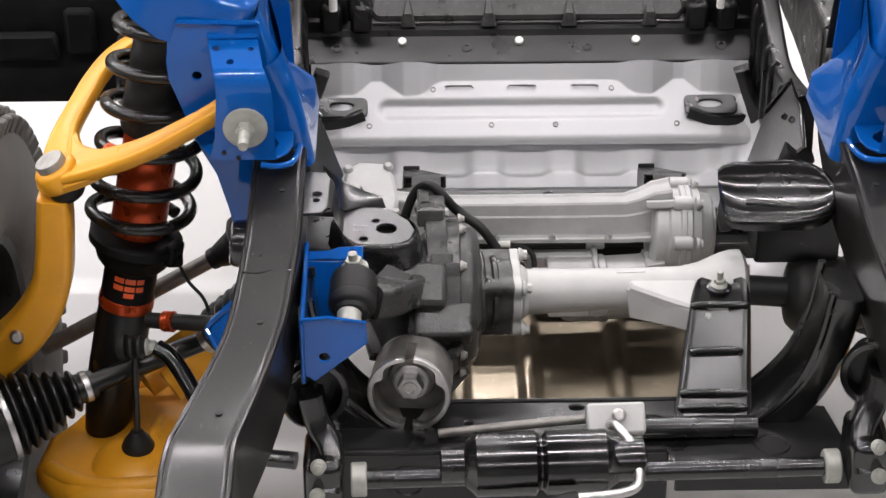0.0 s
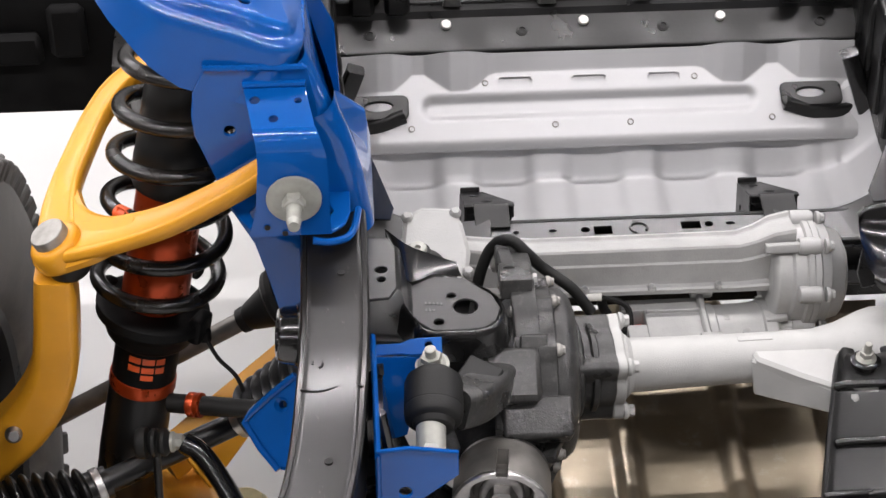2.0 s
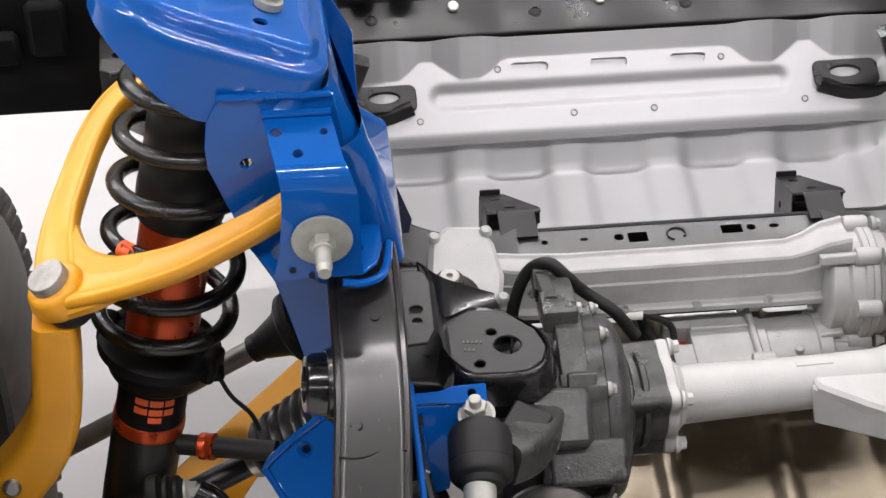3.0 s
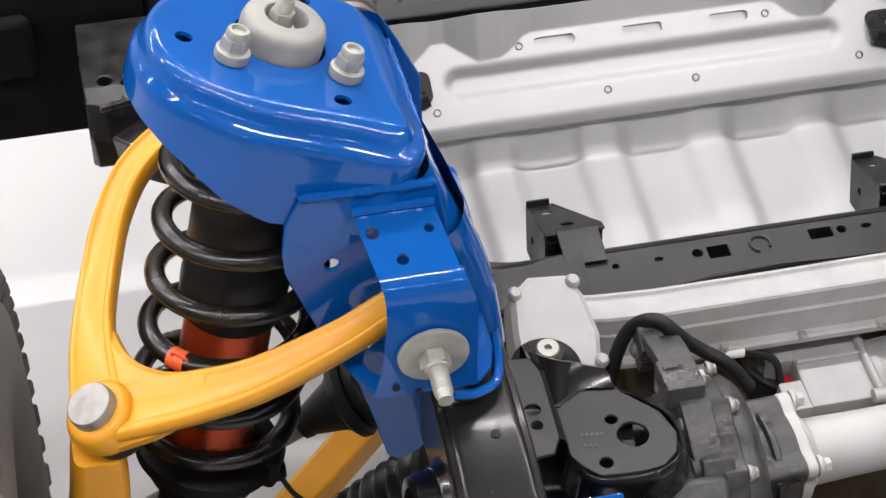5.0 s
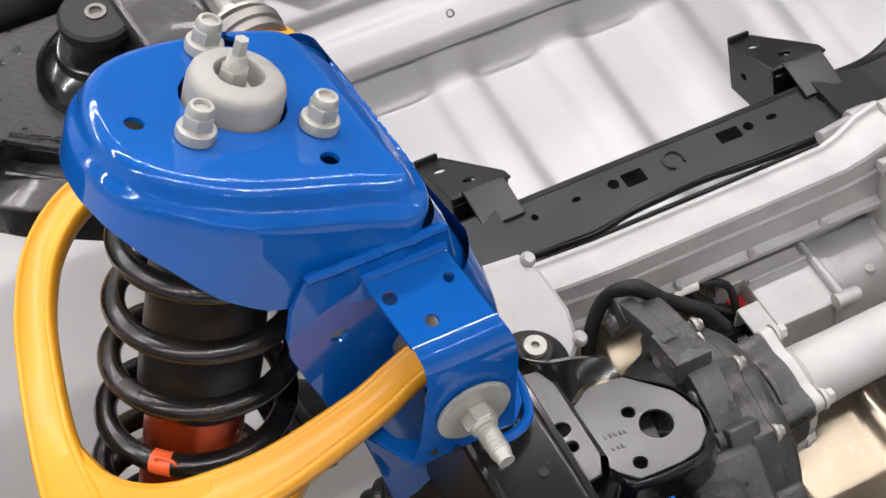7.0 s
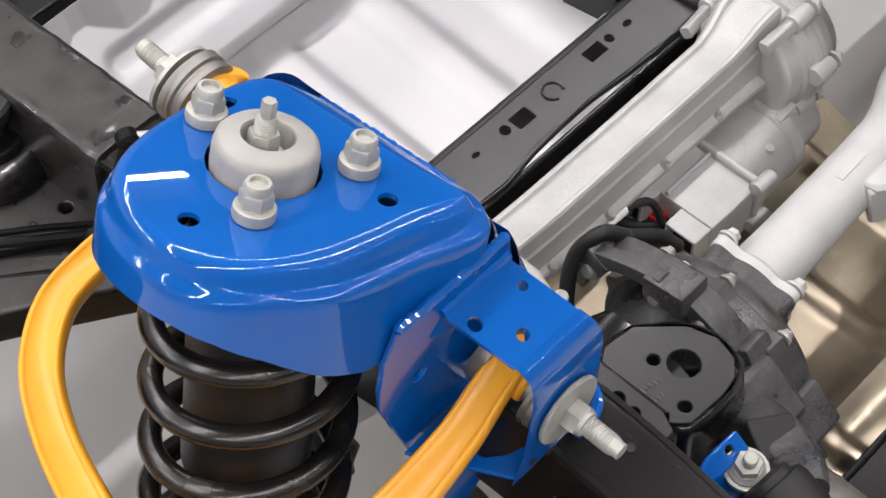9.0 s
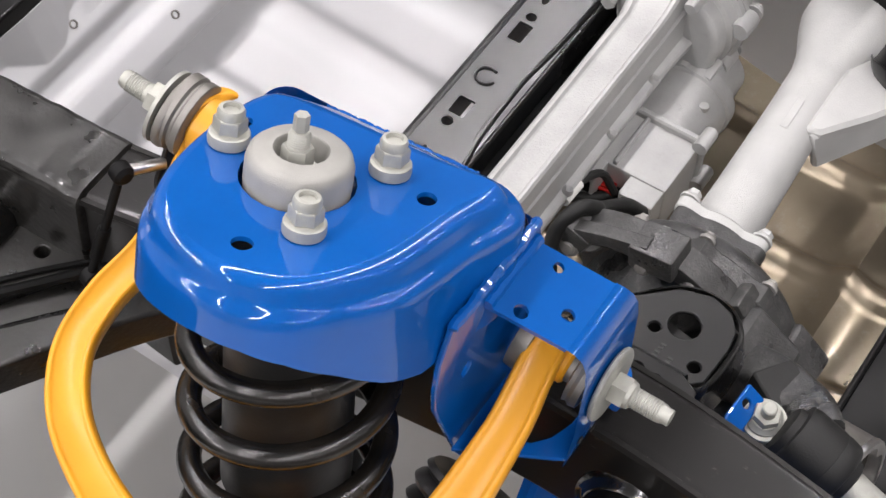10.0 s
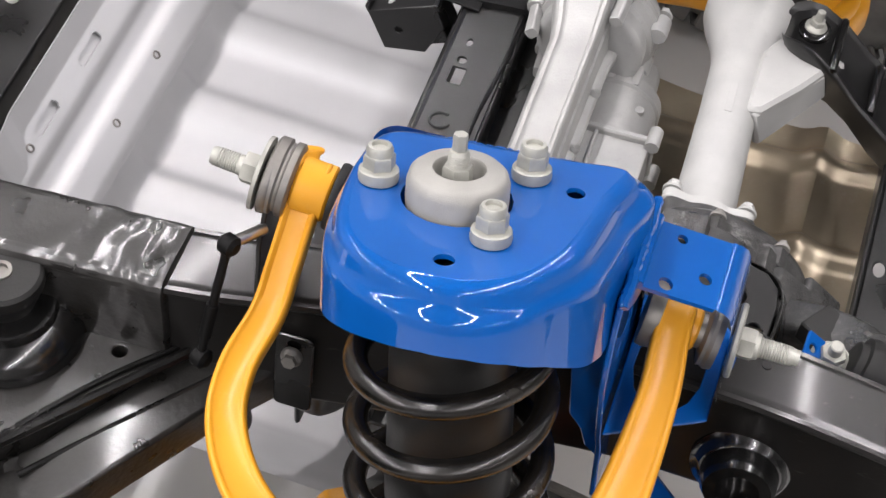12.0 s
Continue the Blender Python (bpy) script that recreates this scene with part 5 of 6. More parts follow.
# blue mount of the lower arm beside the rail
lmount = thing("lower_arm_mount", (0.03, -0.16, 0.50), "gloss blue lower arm mount bracket on the frame rail", "bracket")
bm = bmesh.new()
cup_m = frame_of((0.0, -0.165, 0.525), (0.8, 0.05, 0.57), (-0.35, -0.75, 0.55))
cup_in = cup_m.inverted()
cup_out = []
for q in ((-0.002, -0.163, 0.522), (0.006, -0.160, 0.534), (0.028, -0.155, 0.553), (0.058, -0.150, 0.578), (0.12, -0.14, 0.628), (0.12, -0.22, 0.52), (0.075, -0.222, 0.49), (0.034, -0.208, 0.488), (0.014, -0.188, 0.504)):
    w = cup_in @ V(q)
    cup_out.append((w.x, w.y))
plate(bm, cup_m, cup_out, 0.02, [(*(cup_in @ V((0.040, -0.166, 0.548))).to_2d(), 0.005)], 0.004)
tube(bm, [cup_m @ V((x, y, 0.001)) for x, y in cup_out[7:] + cup_out[:4]], 0.0042, 8)
part("cup", bm, BLUE, lmount)

link = thing("sway_bar_link", (-0.112, -0.16, 0.32), "black sway bar drop link with ball joints", "link", "sway bar links")
LT, LB = V((-0.107, -0.150, 0.485)), V((-0.113, -0.160, 0.325))
bm = bmesh.new()
tube(bm, [LT, LB], 0.0048, 12)
part("rod", bm, SATIN, link)
bm = bmesh.new()
lathe(bm, axes_to(LB - V((0, 0, 0.008)), LB + V((0, 0, 1))), [(0.008, -0.006), (0.022, -0.002), (0.0235, 0.006), (0.019, 0.016), (0.013, 0.024), (0.008, 0.032)], 28)
part("lower_joint", bm, RUBBER, link)
bm = bmesh.new()
m = axes_to(LT + V((-0.022, 0, 0.0)), LT + V((0.03, -0.005, 0.004)))
lathe(bm, m, [(0.016, 0), (0.0185, 0.004), (0.0185, 0.012), (0.012, 0.014), (0.017, 0.019), (0.017, 0.023), (0.012, 0.025), (0.0165, 0.030), (0.0165, 0.034), (0.010, 0.040)], 26)
part("upper_joint", bm, RUBBER, link)
bm = bmesh.new()
bolt(bm, m @ V((0, 0, 0.040)), m.to_3x3() @ V((0, 0, 1)), 0.0095, 0.010, 0.012, 0.008)
part("nut", bm, ZINC, link)
bar = thing("sway_bar", (0.0, -0.2, 0.40), "black steel sway bar curving under the frame rail", "sway bar")
bm = bmesh.new()
tube(bm, [(-0.075, -0.155, 0.487), (-0.055, -0.165, 0.478), (-0.03, -0.19, 0.45), (0.0, -0.23, 0.415), (0.05, -0.28, 0.40), (0.12, -0.30, 0.40)], 0.0125, 14, 6)
part("bar", bm, BLACK, bar)

tie = thing("tie_rod", (-0.1, 0.05, 0.40), "grey steel rear link rod with rubber boot", "rod", "tie rods")
bm = bmesh.new()
tube(bm, [(-0.27, 0.03, 0.36), (0.0, 0.03, 0.5207)], 0.012, 16)
part("rod", bm, DARKSTEEL, tie)
bm = bmesh.new()
m = axes_to((-0.014, 0.030, 0.5125), (0.10, 0.028, 0.58))
lathe(bm, m, [(0.012, 0), (0.0155, 0.002), (0.0165, 0.010), (0.0155, 0.012), (0.0175, 0.016), (0.026, 0.042), (0.029, 0.046), (0.030, 0.050), (0.036, 0.052), (0.041, 0.056), (0.042, 0.062), (0.038, 0.068), (0.034, 0.069), (0.039, 0.074), (0.040, 0.080), (0.034, 0.086), (0.030, 0.10)], 32)
part("boot", bm, RUBBER, tie)
wire = thing("sensor_cable", (-0.02, -0.05, 0.48), "thin black sensor cable beside the shock", "cable")
bm = bmesh.new()
tube(bm, [(-0.048, -0.07, 0.575), (-0.035, -0.075, 0.545), (-0.015, -0.08, 0.52), (-0.005, -0.085, 0.49)], 0.0025, 8, 6)
part("lead", bm, RUBBER, wire)
bm = bmesh.new()
block(bm, at((-0.05, -0.072, 0.578)), 0.02, 0.016, 0.02, 0.004)
part("plug", bm, PLASTIC, wire)


# ---- differential, axle tube and mounts ----
diff = thing("front_differential", (0.32, -0.20, 0.46), "black painted cast front differential with a grey drive flange", "differential")
DC = V((0.335, -0.160, 0.572))
fx = axes_to(DC, DC + V((1, 0, 0)))
bm = bmesh.new()
lathe(bm, fx, [(0.040, -0.080), (0.066, -0.066), (0.086, -0.040), (0.096, -0.014), (0.099, -0.010)], 48)
part("carrier", bm, CASTBLACK, diff)
bm = bmesh.new()
ring_out = []
for i in range(96):
    q = 2 * math.pi * i / 96
    r = 0.1005 + 0.0085 * max(0.0, math.cos(10 * (q - 0.3))) ** 3
    ring_out.append((r * math.cos(q), r * math.sin(q)))
plate(bm, fx @ at((0, 0, 0.008)), ring_out, 0.022, (), 0.0015)
part("joint_flange", bm, CASTBLACK, diff)
for i in range(10):
    q = 2 * math.pi * i / 10 + 0.3
    bm = bmesh.new()
    bolt(bm, fx @ V((0.1035 * math.cos(q), 0.1035 * math.sin(q), 0.007)), (1, 0, 0), 0.0050, 0.005, 0.0075)
    part("flange_bolt", bm, CAPSTEEL, diff)
bm = bmesh.new()
lathe(bm, fx, [(0.0975, 0.006), (0.0985, 0.012), (0.096, 0.021), (0.089, 0.029), (0.076, 0.034), (0.050, 0.037)], 56)
part("dome", bm, CASTBLACK, diff)
bm = bmesh.new()
hx = axes_to(V((0.362, -0.146, 0.567)), V((0.42, -0.142, 0.565)))
prof_h = []
for i in range(72):
    q = 2 * math.pi * i / 72
    r = 0.047 + 0.0125 * max(0.0, math.cos(4 * (q - 0.9))) ** 2
    prof_h.append((r * math.cos(q), r * math.sin(q)))
plate(bm, hx @ at((0, 0, 0.050)), prof_h, 0.050, (), 0.001)
lathe(bm, hx, [(0.058, -0.004), (0.058, 0.010), (0.054, 0.013)], 40)
lathe(bm, hx, [(0.0485, 0.022), (0.0515, 0.024), (0.0515, 0.029), (0.0485, 0.031)], 40)
part("actuator_housing", bm, CASTBLACK, diff)
bm = bmesh.new()
block(bm, frame_of((0.292, -0.232, 0.628), (1, 0, 0), (0, -0.55, 0.8)), 0.062, 0.060, 0.05, 0.006)
part("body_pad", bm, CASTBLACK, diff)
bm = bmesh.new()
block(bm, frame_of((0.276, -0.268, 0.640), (1, 0, 0), (0, -0.75, 0.6)), 0.022, 0.022, 0.008, 0.002)
part("machined_pad", bm, CAPSTEEL, diff)
# pinion nose
PA, PB = V((0.290, -0.20, 0.530)), V((0.274, -0.340, 0.546))
bm = bmesh.new()
lathe(bm, axes_to(PA, PB), [(0.080, -0.05), (0.072, 0.0), (0.056, 0.04), (0.047, 0.07), (0.046, 0.095)], 36)
for i in range(5):
    q = 2 * math.pi * i / 5 + 0.4
    m = axes_to(PA, PB)
    sweep(bm, [m @ V((0.082 * math.cos(q), 0.082 * math.sin(q), -0.04)), m @ V((0.046 * math.cos(q), 0.046 * math.sin(q), 0.085))], box_profile(0.008, 0.03, 0.002), up=m.to_3x3() @ V((math.cos(q), math.sin(q), 0)))
part("pinion_nose", bm, CASTBLACK, diff)
m = axes_to(PA, PB)
L0 = (PB - PA).length
bm = bmesh.new()
lathe(bm, m, [(0.048, L0 - 0.060), (0.0510, L0 - 0.056), (0.0510, L0 - 0.046), (0.048, L0 - 0.044)], 40)
part("seal_ring", bm, STEEL, diff)
bm = bmesh.new()
for q0, q1 in ((-1.45, 1.45), (1.69, 4.59)):
    loops = [[m @ V((r * math.cos(q), r * math.sin(q), L0 + z)) for r, z in ((0.0530, -0.032), (0.0535, 0.010), (0.0495, 0.010), (0.0490, -0.032))] for q in np.linspace(q0, q1, 30)]
    rings(bm, loops)
part("flange_wall", bm, DARKSTEEL, diff, "dark steel cup of the drive flange")
bm = bmesh.new()
for q0, q1 in ((-1.45, 1.45), (1.69, 4.59)):
    loops = []
    for q in np.linspace(q0, q1, 60):
        lug = 0.0075 * max(0.0, math.cos(3 * (q - 0.5))) ** 6
        loops.append([m @ V((r * math.cos(q), r * math.sin(q), L0 + z)) for r, z in ((0.0530, 0.0085), (0.0543, 0.011), (0.0540, 0.0145), (0.0525, 0.016), (0.0475 - lug, 0.016), (0.0465 - lug, 0.014), (0.0465 - lug, 0.004), (0.0485, 0.003))])
    rings(bm, loops)
part("drive_flange", bm, STEEL, diff, "grey steel drive flange rim with lugs")
bm = bmesh.new()
lathe(bm, m, [(0.0520, L0 - 0.05), (0.0520, L0 - 0.030), (0.032, L0 - 0.030), (0.030, L0 - 0.024), (0.018, L0 - 0.022)], 44)
part("flange_hub", bm, DARKSTEEL, diff)
bm = bmesh.new()
lathe(bm, m, [(0.024, L0 - 0.026), (0.0245, L0 - 0.018), (0.020, L0 - 0.015)], 28)
hexa(bm, m, 0.0175, L0 - 0.017, L0 + 0.000)
lathe(bm, m, [(0.0105, L0 - 0.002), (0.0100, L0 + 0.003), (0.0060, L0 + 0.0035), (0.0055, L0 + 0.001)], 18)
part("pinion_nut", bm, STEEL, diff)
# cast joint rim over the top, with lug blocks, a bar between them and bolts on both faces
bm = bmesh.new()
rim = curve([(0.310, -0.042, 0.612), (0.310, -0.054, 0.650), (0.310, -0.085, 0.673), (0.310, -0.125, 0.681), (0.311, -0.162, 0.675), (0.313, -0.202, 0.650), (0.316, -0.236, 0.613), (0.318, -0.258, 0.562)], 6)
sweep(bm, rim, rrect(-0.010, -0.014, 0.010, 0.014, 0.003, 2), up=(1, 0, 0))
sweep(bm, curve([(0.256, -0.150, 0.640), (0.280, -0.170, 0.648), (0.310, -0.200, 0.640)], 5), rrect(-0.020, -0.02, 0.020, 0.012, 0.006, 3))
part("upper_rim", bm, CASTBLACK, diff)
for p, size, turn in (((0.300, -0.061, 0.664), (0.026, 0.030, 0.026), 24), ((0.304, -0.134, 0.687), (0.036, 0.042, 0.026), -8), ((0.318, -0.206, 0.655), (0.030, 0.026, 0.022), -38)):
    bm = bmesh.new()
    block(bm, at(p) @ Matrix.Rotation(radians(turn), 4, "X"), *size, 0.004, 2)
    part("lug_block", bm, CASTBLACK, diff)
bm = bmesh.new()
sweep(bm, curve([(0.296, -0.062, 0.674), (0.296, -0.095, 0.688), (0.297, -0.128, 0.697)], 5), rrect(-0.007, -0.010, 0.007, 0.004, 0.002, 2))
part("tie_bar", bm, CASTBLACK, diff)
for x, y, z in ((0.3246, -0.0564, 0.6461), (0.3237, -0.1276, 0.6821), (0.3313, -0.2022, 0.6512), (0.3335, -0.250, 0.590)):
    bm = bmesh.new()
    lathe(bm, axes_to((x - 0.034, y, z), (x, y, z)), [(0.0100, 0), (0.0115, 0.004), (0.0115, 0.026), (0.0095, 0.028)], 18)
    part("boss", bm, CASTBLACK, diff)
    bm = bmesh.new()
    bolt(bm, (x - 0.007, y, z), (1, 0, 0.1), 0.0068, 0.008, 0.0090)
    part("rim_bolt", bm, CASTMATT, diff)
for x, y, z in ((0.2852, -0.061, 0.6519), (0.2875, -0.1272, 0.6749), (0.296, -0.168, 0.668)):
    bm = bmesh.new()
    lathe(bm, axes_to((x + 0.012, y, z), (x - 0.1, y, z + 0.03)), [(0.0095, 0), (0.0095, 0.010), (0.0085, 0.0115), (0.0062, 0.0115), (0.0062, 0.0135), (0.0050, 0.0145)], 18)
    part("face_bolt", bm, CAPSTEEL, diff)
# cast fins and a rounded lump on the nose side
bm = bmesh.new()
block(bm, frame_of((0.318, -0.256, 0.590), (1, 0, 0), (0, -0.62, 0.78)), 0.078, 0.046, 0.042, 0.006, 3)
part("front_lug", bm, CASTBLACK, diff)

axle = thing("axle_tube", (0.55, -0.14, 0.50), "matt silver cast axle tube with bolted flange and mount arm", "axle tube")
AA, AB = V((0.418, -0.140, 0.563)), V((0.735, -0.128, 0.562))
m = axes_to(AA, AB)
bm = bmesh.new()
lathe(bm, m, [(0.036, 0), (0.037, 0.012), (0.0315, 0.018), (0.0300, 0.06), (0.0285, 0.16), (0.0290, 0.23), (0.034, 0.255), (0.046, 0.285), (0.050, 0.300), (0.050, 0.312), (0.042, 0.318), (0.034, 0.32)], 40)
part("tube", bm, CASTMATT, axle)
bm = bmesh.new()
fo = []
for i in range(80):
    q = 2 * math.pi * i / 80
    r = 0.0455 + 0.0145 * max(0.0, math.cos(4 * (q - 0.9))) ** 2
    fo.append((r * math.cos(q), r * math.sin(q)))
plate(bm, m @ at((0, 0, 0.008)), fo, 0.014, (), 0.002)
part("flange", bm, CASTMATT, axle)
for q in (0.9, 0.9 + math.pi / 2, 0.9 + math.pi, 0.9 + 3 * math.pi / 2):
    bm = bmesh.new()
    bolt(bm, m @ V((0.051 * math.cos(q), 0.051 * math.sin(q), 0.008)), (1, 0, 0), 0.007, 0.008, 0.010)
    part("flange_bolt", bm, CASTMATT, axle)
bm = bmesh.new()
plate(bm, at((0, 0, 0.588)), [(0.572, -0.150), (0.575, -0.166), (0.62, -0.198), (0.66, -0.222), (0.70, -0.225), (0.715, -0.200), (0.700, -0.172), (0.66, -0.150)], 0.022, (), 0.004)
plate(bm, frame_of((0.60, -0.185, 0.565), (0.8, -0.55, 0), (-0.55, -0.8, 0.1)), [(-0.04, 0.018), (0.09, 0.018), (0.09, -0.012), (-0.03, -0.028)], 0.010, (), 0.003)
part("mount_arm", bm, CASTMATT, axle)
bm = bmesh.new()
block(bm, m @ at((0.0, 0.0285, 0.16)) @ Matrix.Identity(4), 0.008, 0.002, 0.04, 0.0005)
part("cast_mark", bm, CASTMATT, axle)
# right output with black boot
ro = thing("right_drive_joint", (0.80, -0.13, 0.52), "black inner drive joint with rubber boot on the axle end", "drive joint")
bm = bmesh.new()
lathe(bm, axes_to((0.735, -0.128, 0.555), (0.95, -0.125, 0.535)), [(0.021, -0.01), (0.021, 0.058), (0.023, 0.060), (0.046, 0.066), (0.053, 0.074), (0.055, 0.084), (0.055, 0.104), (0.052, 0.110), (0.055, 0.117), (0.055, 0.132), (0.050, 0.142), (0.044, 0.17), (0.034, 0.18)], 36)
part("joint", bm, RUBBER, ro)

mountb = thing("axle_mount_bracket", (0.67, -0.28, 0.50), "gloss black folded mount bracket carrying the axle tube", "bracket")
bm = bmesh.new()
loops = []
for y, z, hw, d in ((-0.163, 0.594, 0.016, 0.04), (-0.165, 0.598, 0.024, 0.045), (-0.170, 0.603, 0.031, 0.05), (-0.182, 0.607, 0.037, 0.06), (-0.20, 0.605, 0.040, 0.06), (-0.225, 0.590, 0.042, 0.06), (-0.255, 0.562, 0.045, 0.06), (-0.30, 0.530, 0.048, 0.06), (-0.345, 0.500, 0.052, 0.06), (-0.36, 0.49, 0.054, 0.05)):
    xc = 0.695 - 0.18 * (-0.18 - y) * 0.9
    lp = []
    for x, zz in ((-1, -d), (-1, -0.012), (-0.95, -0.004), (-0.87, 0), (-0.78, -0.002), (-0.70, -0.007), (-0.35, -0.009), (0, -0.0095), (0.35, -0.009), (0.70, -0.007), (0.78, -0.002), (0.87, 0), (0.95, -0.004), (1, -0.012), (1, -d)):
        lp.append(V((xc + x * hw, y + (0.4 * zz), z + zz)))
    loops.append(lp)
rings(bm, loops, closed=False, cap=False)
bmesh.ops.solidify(bm, geom=list(bm.faces), thickness=0.004)
part("folded_sheet", bm, PLATEBLACK, mountb)
for yy, zz, hw in ((-0.222, 0.5925, 0.034), (-0.270, 0.5520, 0.030), (-0.318, 0.5185, 0.040), (-0.335, 0.507, 0.041)):
    xc = 0.695 - 0.18 * (-0.18 - yy) * 0.9
    bm = bmesh.new()
    tube(bm, [(xc - hw, yy, zz - 0.006), (xc - hw * 0.9, yy, zz), (xc + hw * 0.9, yy, zz), (xc + hw, yy, zz - 0.006)], 0.005, 10, 3)
    part("bead", bm, BLACK, mountb)
bm = bmesh.new()
lathe(bm, at((0.690, -0.195, 0.598)), [(0.016, 0), (0.017, 0.006), (0.012, 0.009)], 24)
part("mount_washer", bm, BLACK, mountb)
bm = bmesh.new()
bolt(bm, (0.690, -0.195, 0.605), (0, -0.1, 1), 0.008, 0.008, 0.0115, 0.012)
part("mount_stud", bm, ZINC, mountb)

# blue differential mount with rubber bush
dm = thing("differential_mount", (0.17, -0.36, 0.62), "gloss blue differential mount bracket on the frame rail", "bracket")
bm = bmesh.new()
plate(bm, frame_of((0, -0.442, 0), (1, 0, 0), (0, -1, 0)), [(0.142, 0.722), (0.175, 0.726), (0.222, 0.718), (0.223, 0.688), (0.158, 0.632), (0.142, 0.645)], 0.004, [(0.17, 0.668, 0.0065)], 0.001)
tube(bm, [(0.143, -0.4425, 0.7235), (0.175, -0.4425, 0.727), (0.222, -0.4425, 0.719)], 0.0022, 8)
part("lower_plate", bm, BLUE, dm)
bm = bmesh.new()
block(bm, at((0.144, -0.35, 0.675)), 0.006, 0.19, 0.09, 0.002)
plate(bm, frame_of((0.142, -0.262, 0.704), (1, 0, 0), (-0.1, -0.55, 0.8)), [(0.0, -0.008), (0.03, -0.008), (0.042, -0.010), (0.074, -0.010), (0.074, 0.008), (0.042, 0.008), (0.03, 0.004), (0.0, 0.004)], 0.004, [(0.060, 0.0, 0.004)], 0.001)
plate(bm, frame_of((0.142, -0.280, 0.672), (1, 0, 0), (0, -1, 0.35)), [(0.0, -0.07), (0.035, -0.06), (0.045, -0.02), (0.07, -0.005), (0.078, 0.028), (0.0, 0.028)], 0.004, (), 0.001)
part("upper_channel", bm, BLUE, dm)
BF, BR = V((0.198, -0.384, 0.668)), V((0.204, -0.282, 0.704))
bd = (BR - BF).normalized()
bush_c = V((0.204, -0.325, 0.686))
bm = bmesh.new()
lathe(bm, axes_to(bush_c - bd * 0.034, bush_c + bd), [(0.016, -0.002), (0.020, 0.0), (0.022, 0.006), (0.027, 0.007), (0.0295, 0.010), (0.0305, 0.016), (0.0305, 0.022), (0.0298, 0.023), (0.0305, 0.024), (0.0305, 0.050), (0.0285, 0.057), (0.023, 0.058), (0.021, 0.064), (0.015, 0.066)], 36)
part("bush", bm, RUBBER, dm, "black rubber bush")
bm = bmesh.new()
lathe(bm, axes_to(BF - bd * 0.004, BR), [(0.0150, -0.002), (0.0155, 0.030), (0.014, 0.032)], 20)
bolt(bm, BF - bd * 0.004, (0, -0.55, 0.8), 0.0115, 0.010, 0.0165)
part("lower_bolt", bm, ZINC, dm, "pale zinc flange bolt")
bm = bmesh.new()
nw = V((-0.1, -0.1, 1)).normalized()
lathe(bm, axes_to(BR - nw * 0.012, BR + nw), [(0.018, 0), (0.018, 0.004), (0.012, 0.005)], 24)
bolt(bm, BR - nw * 0.008, nw, 0.0115, 0.009, 0.015, 0.010, 0.006)
part("upper_bolt", bm, ZINC, dm, "pale zinc nut with washer")
bm = bmesh.new()
sweep(bm, curve([(0.225, -0.320, 0.672), (0.248, -0.30, 0.662), (0.268, -0.26, 0.645), (0.28, -0.22, 0.62)], 5), rrect(-0.022, -0.022, 0.022, 0.022, 0.009, 3))
part("cast_arm", bm, CASTBLACK, dm, "black cast mount arm")
bm = bmesh.new()
block(bm, frame_of((0.252, -0.278, 0.668), (0.85, -0.5, -0.1), (0.1, -0.15, 1)), 0.040, 0.044, 0.020, 0.002)
part("stop_block", bm, RUBBER, dm, "black rubber stop block")


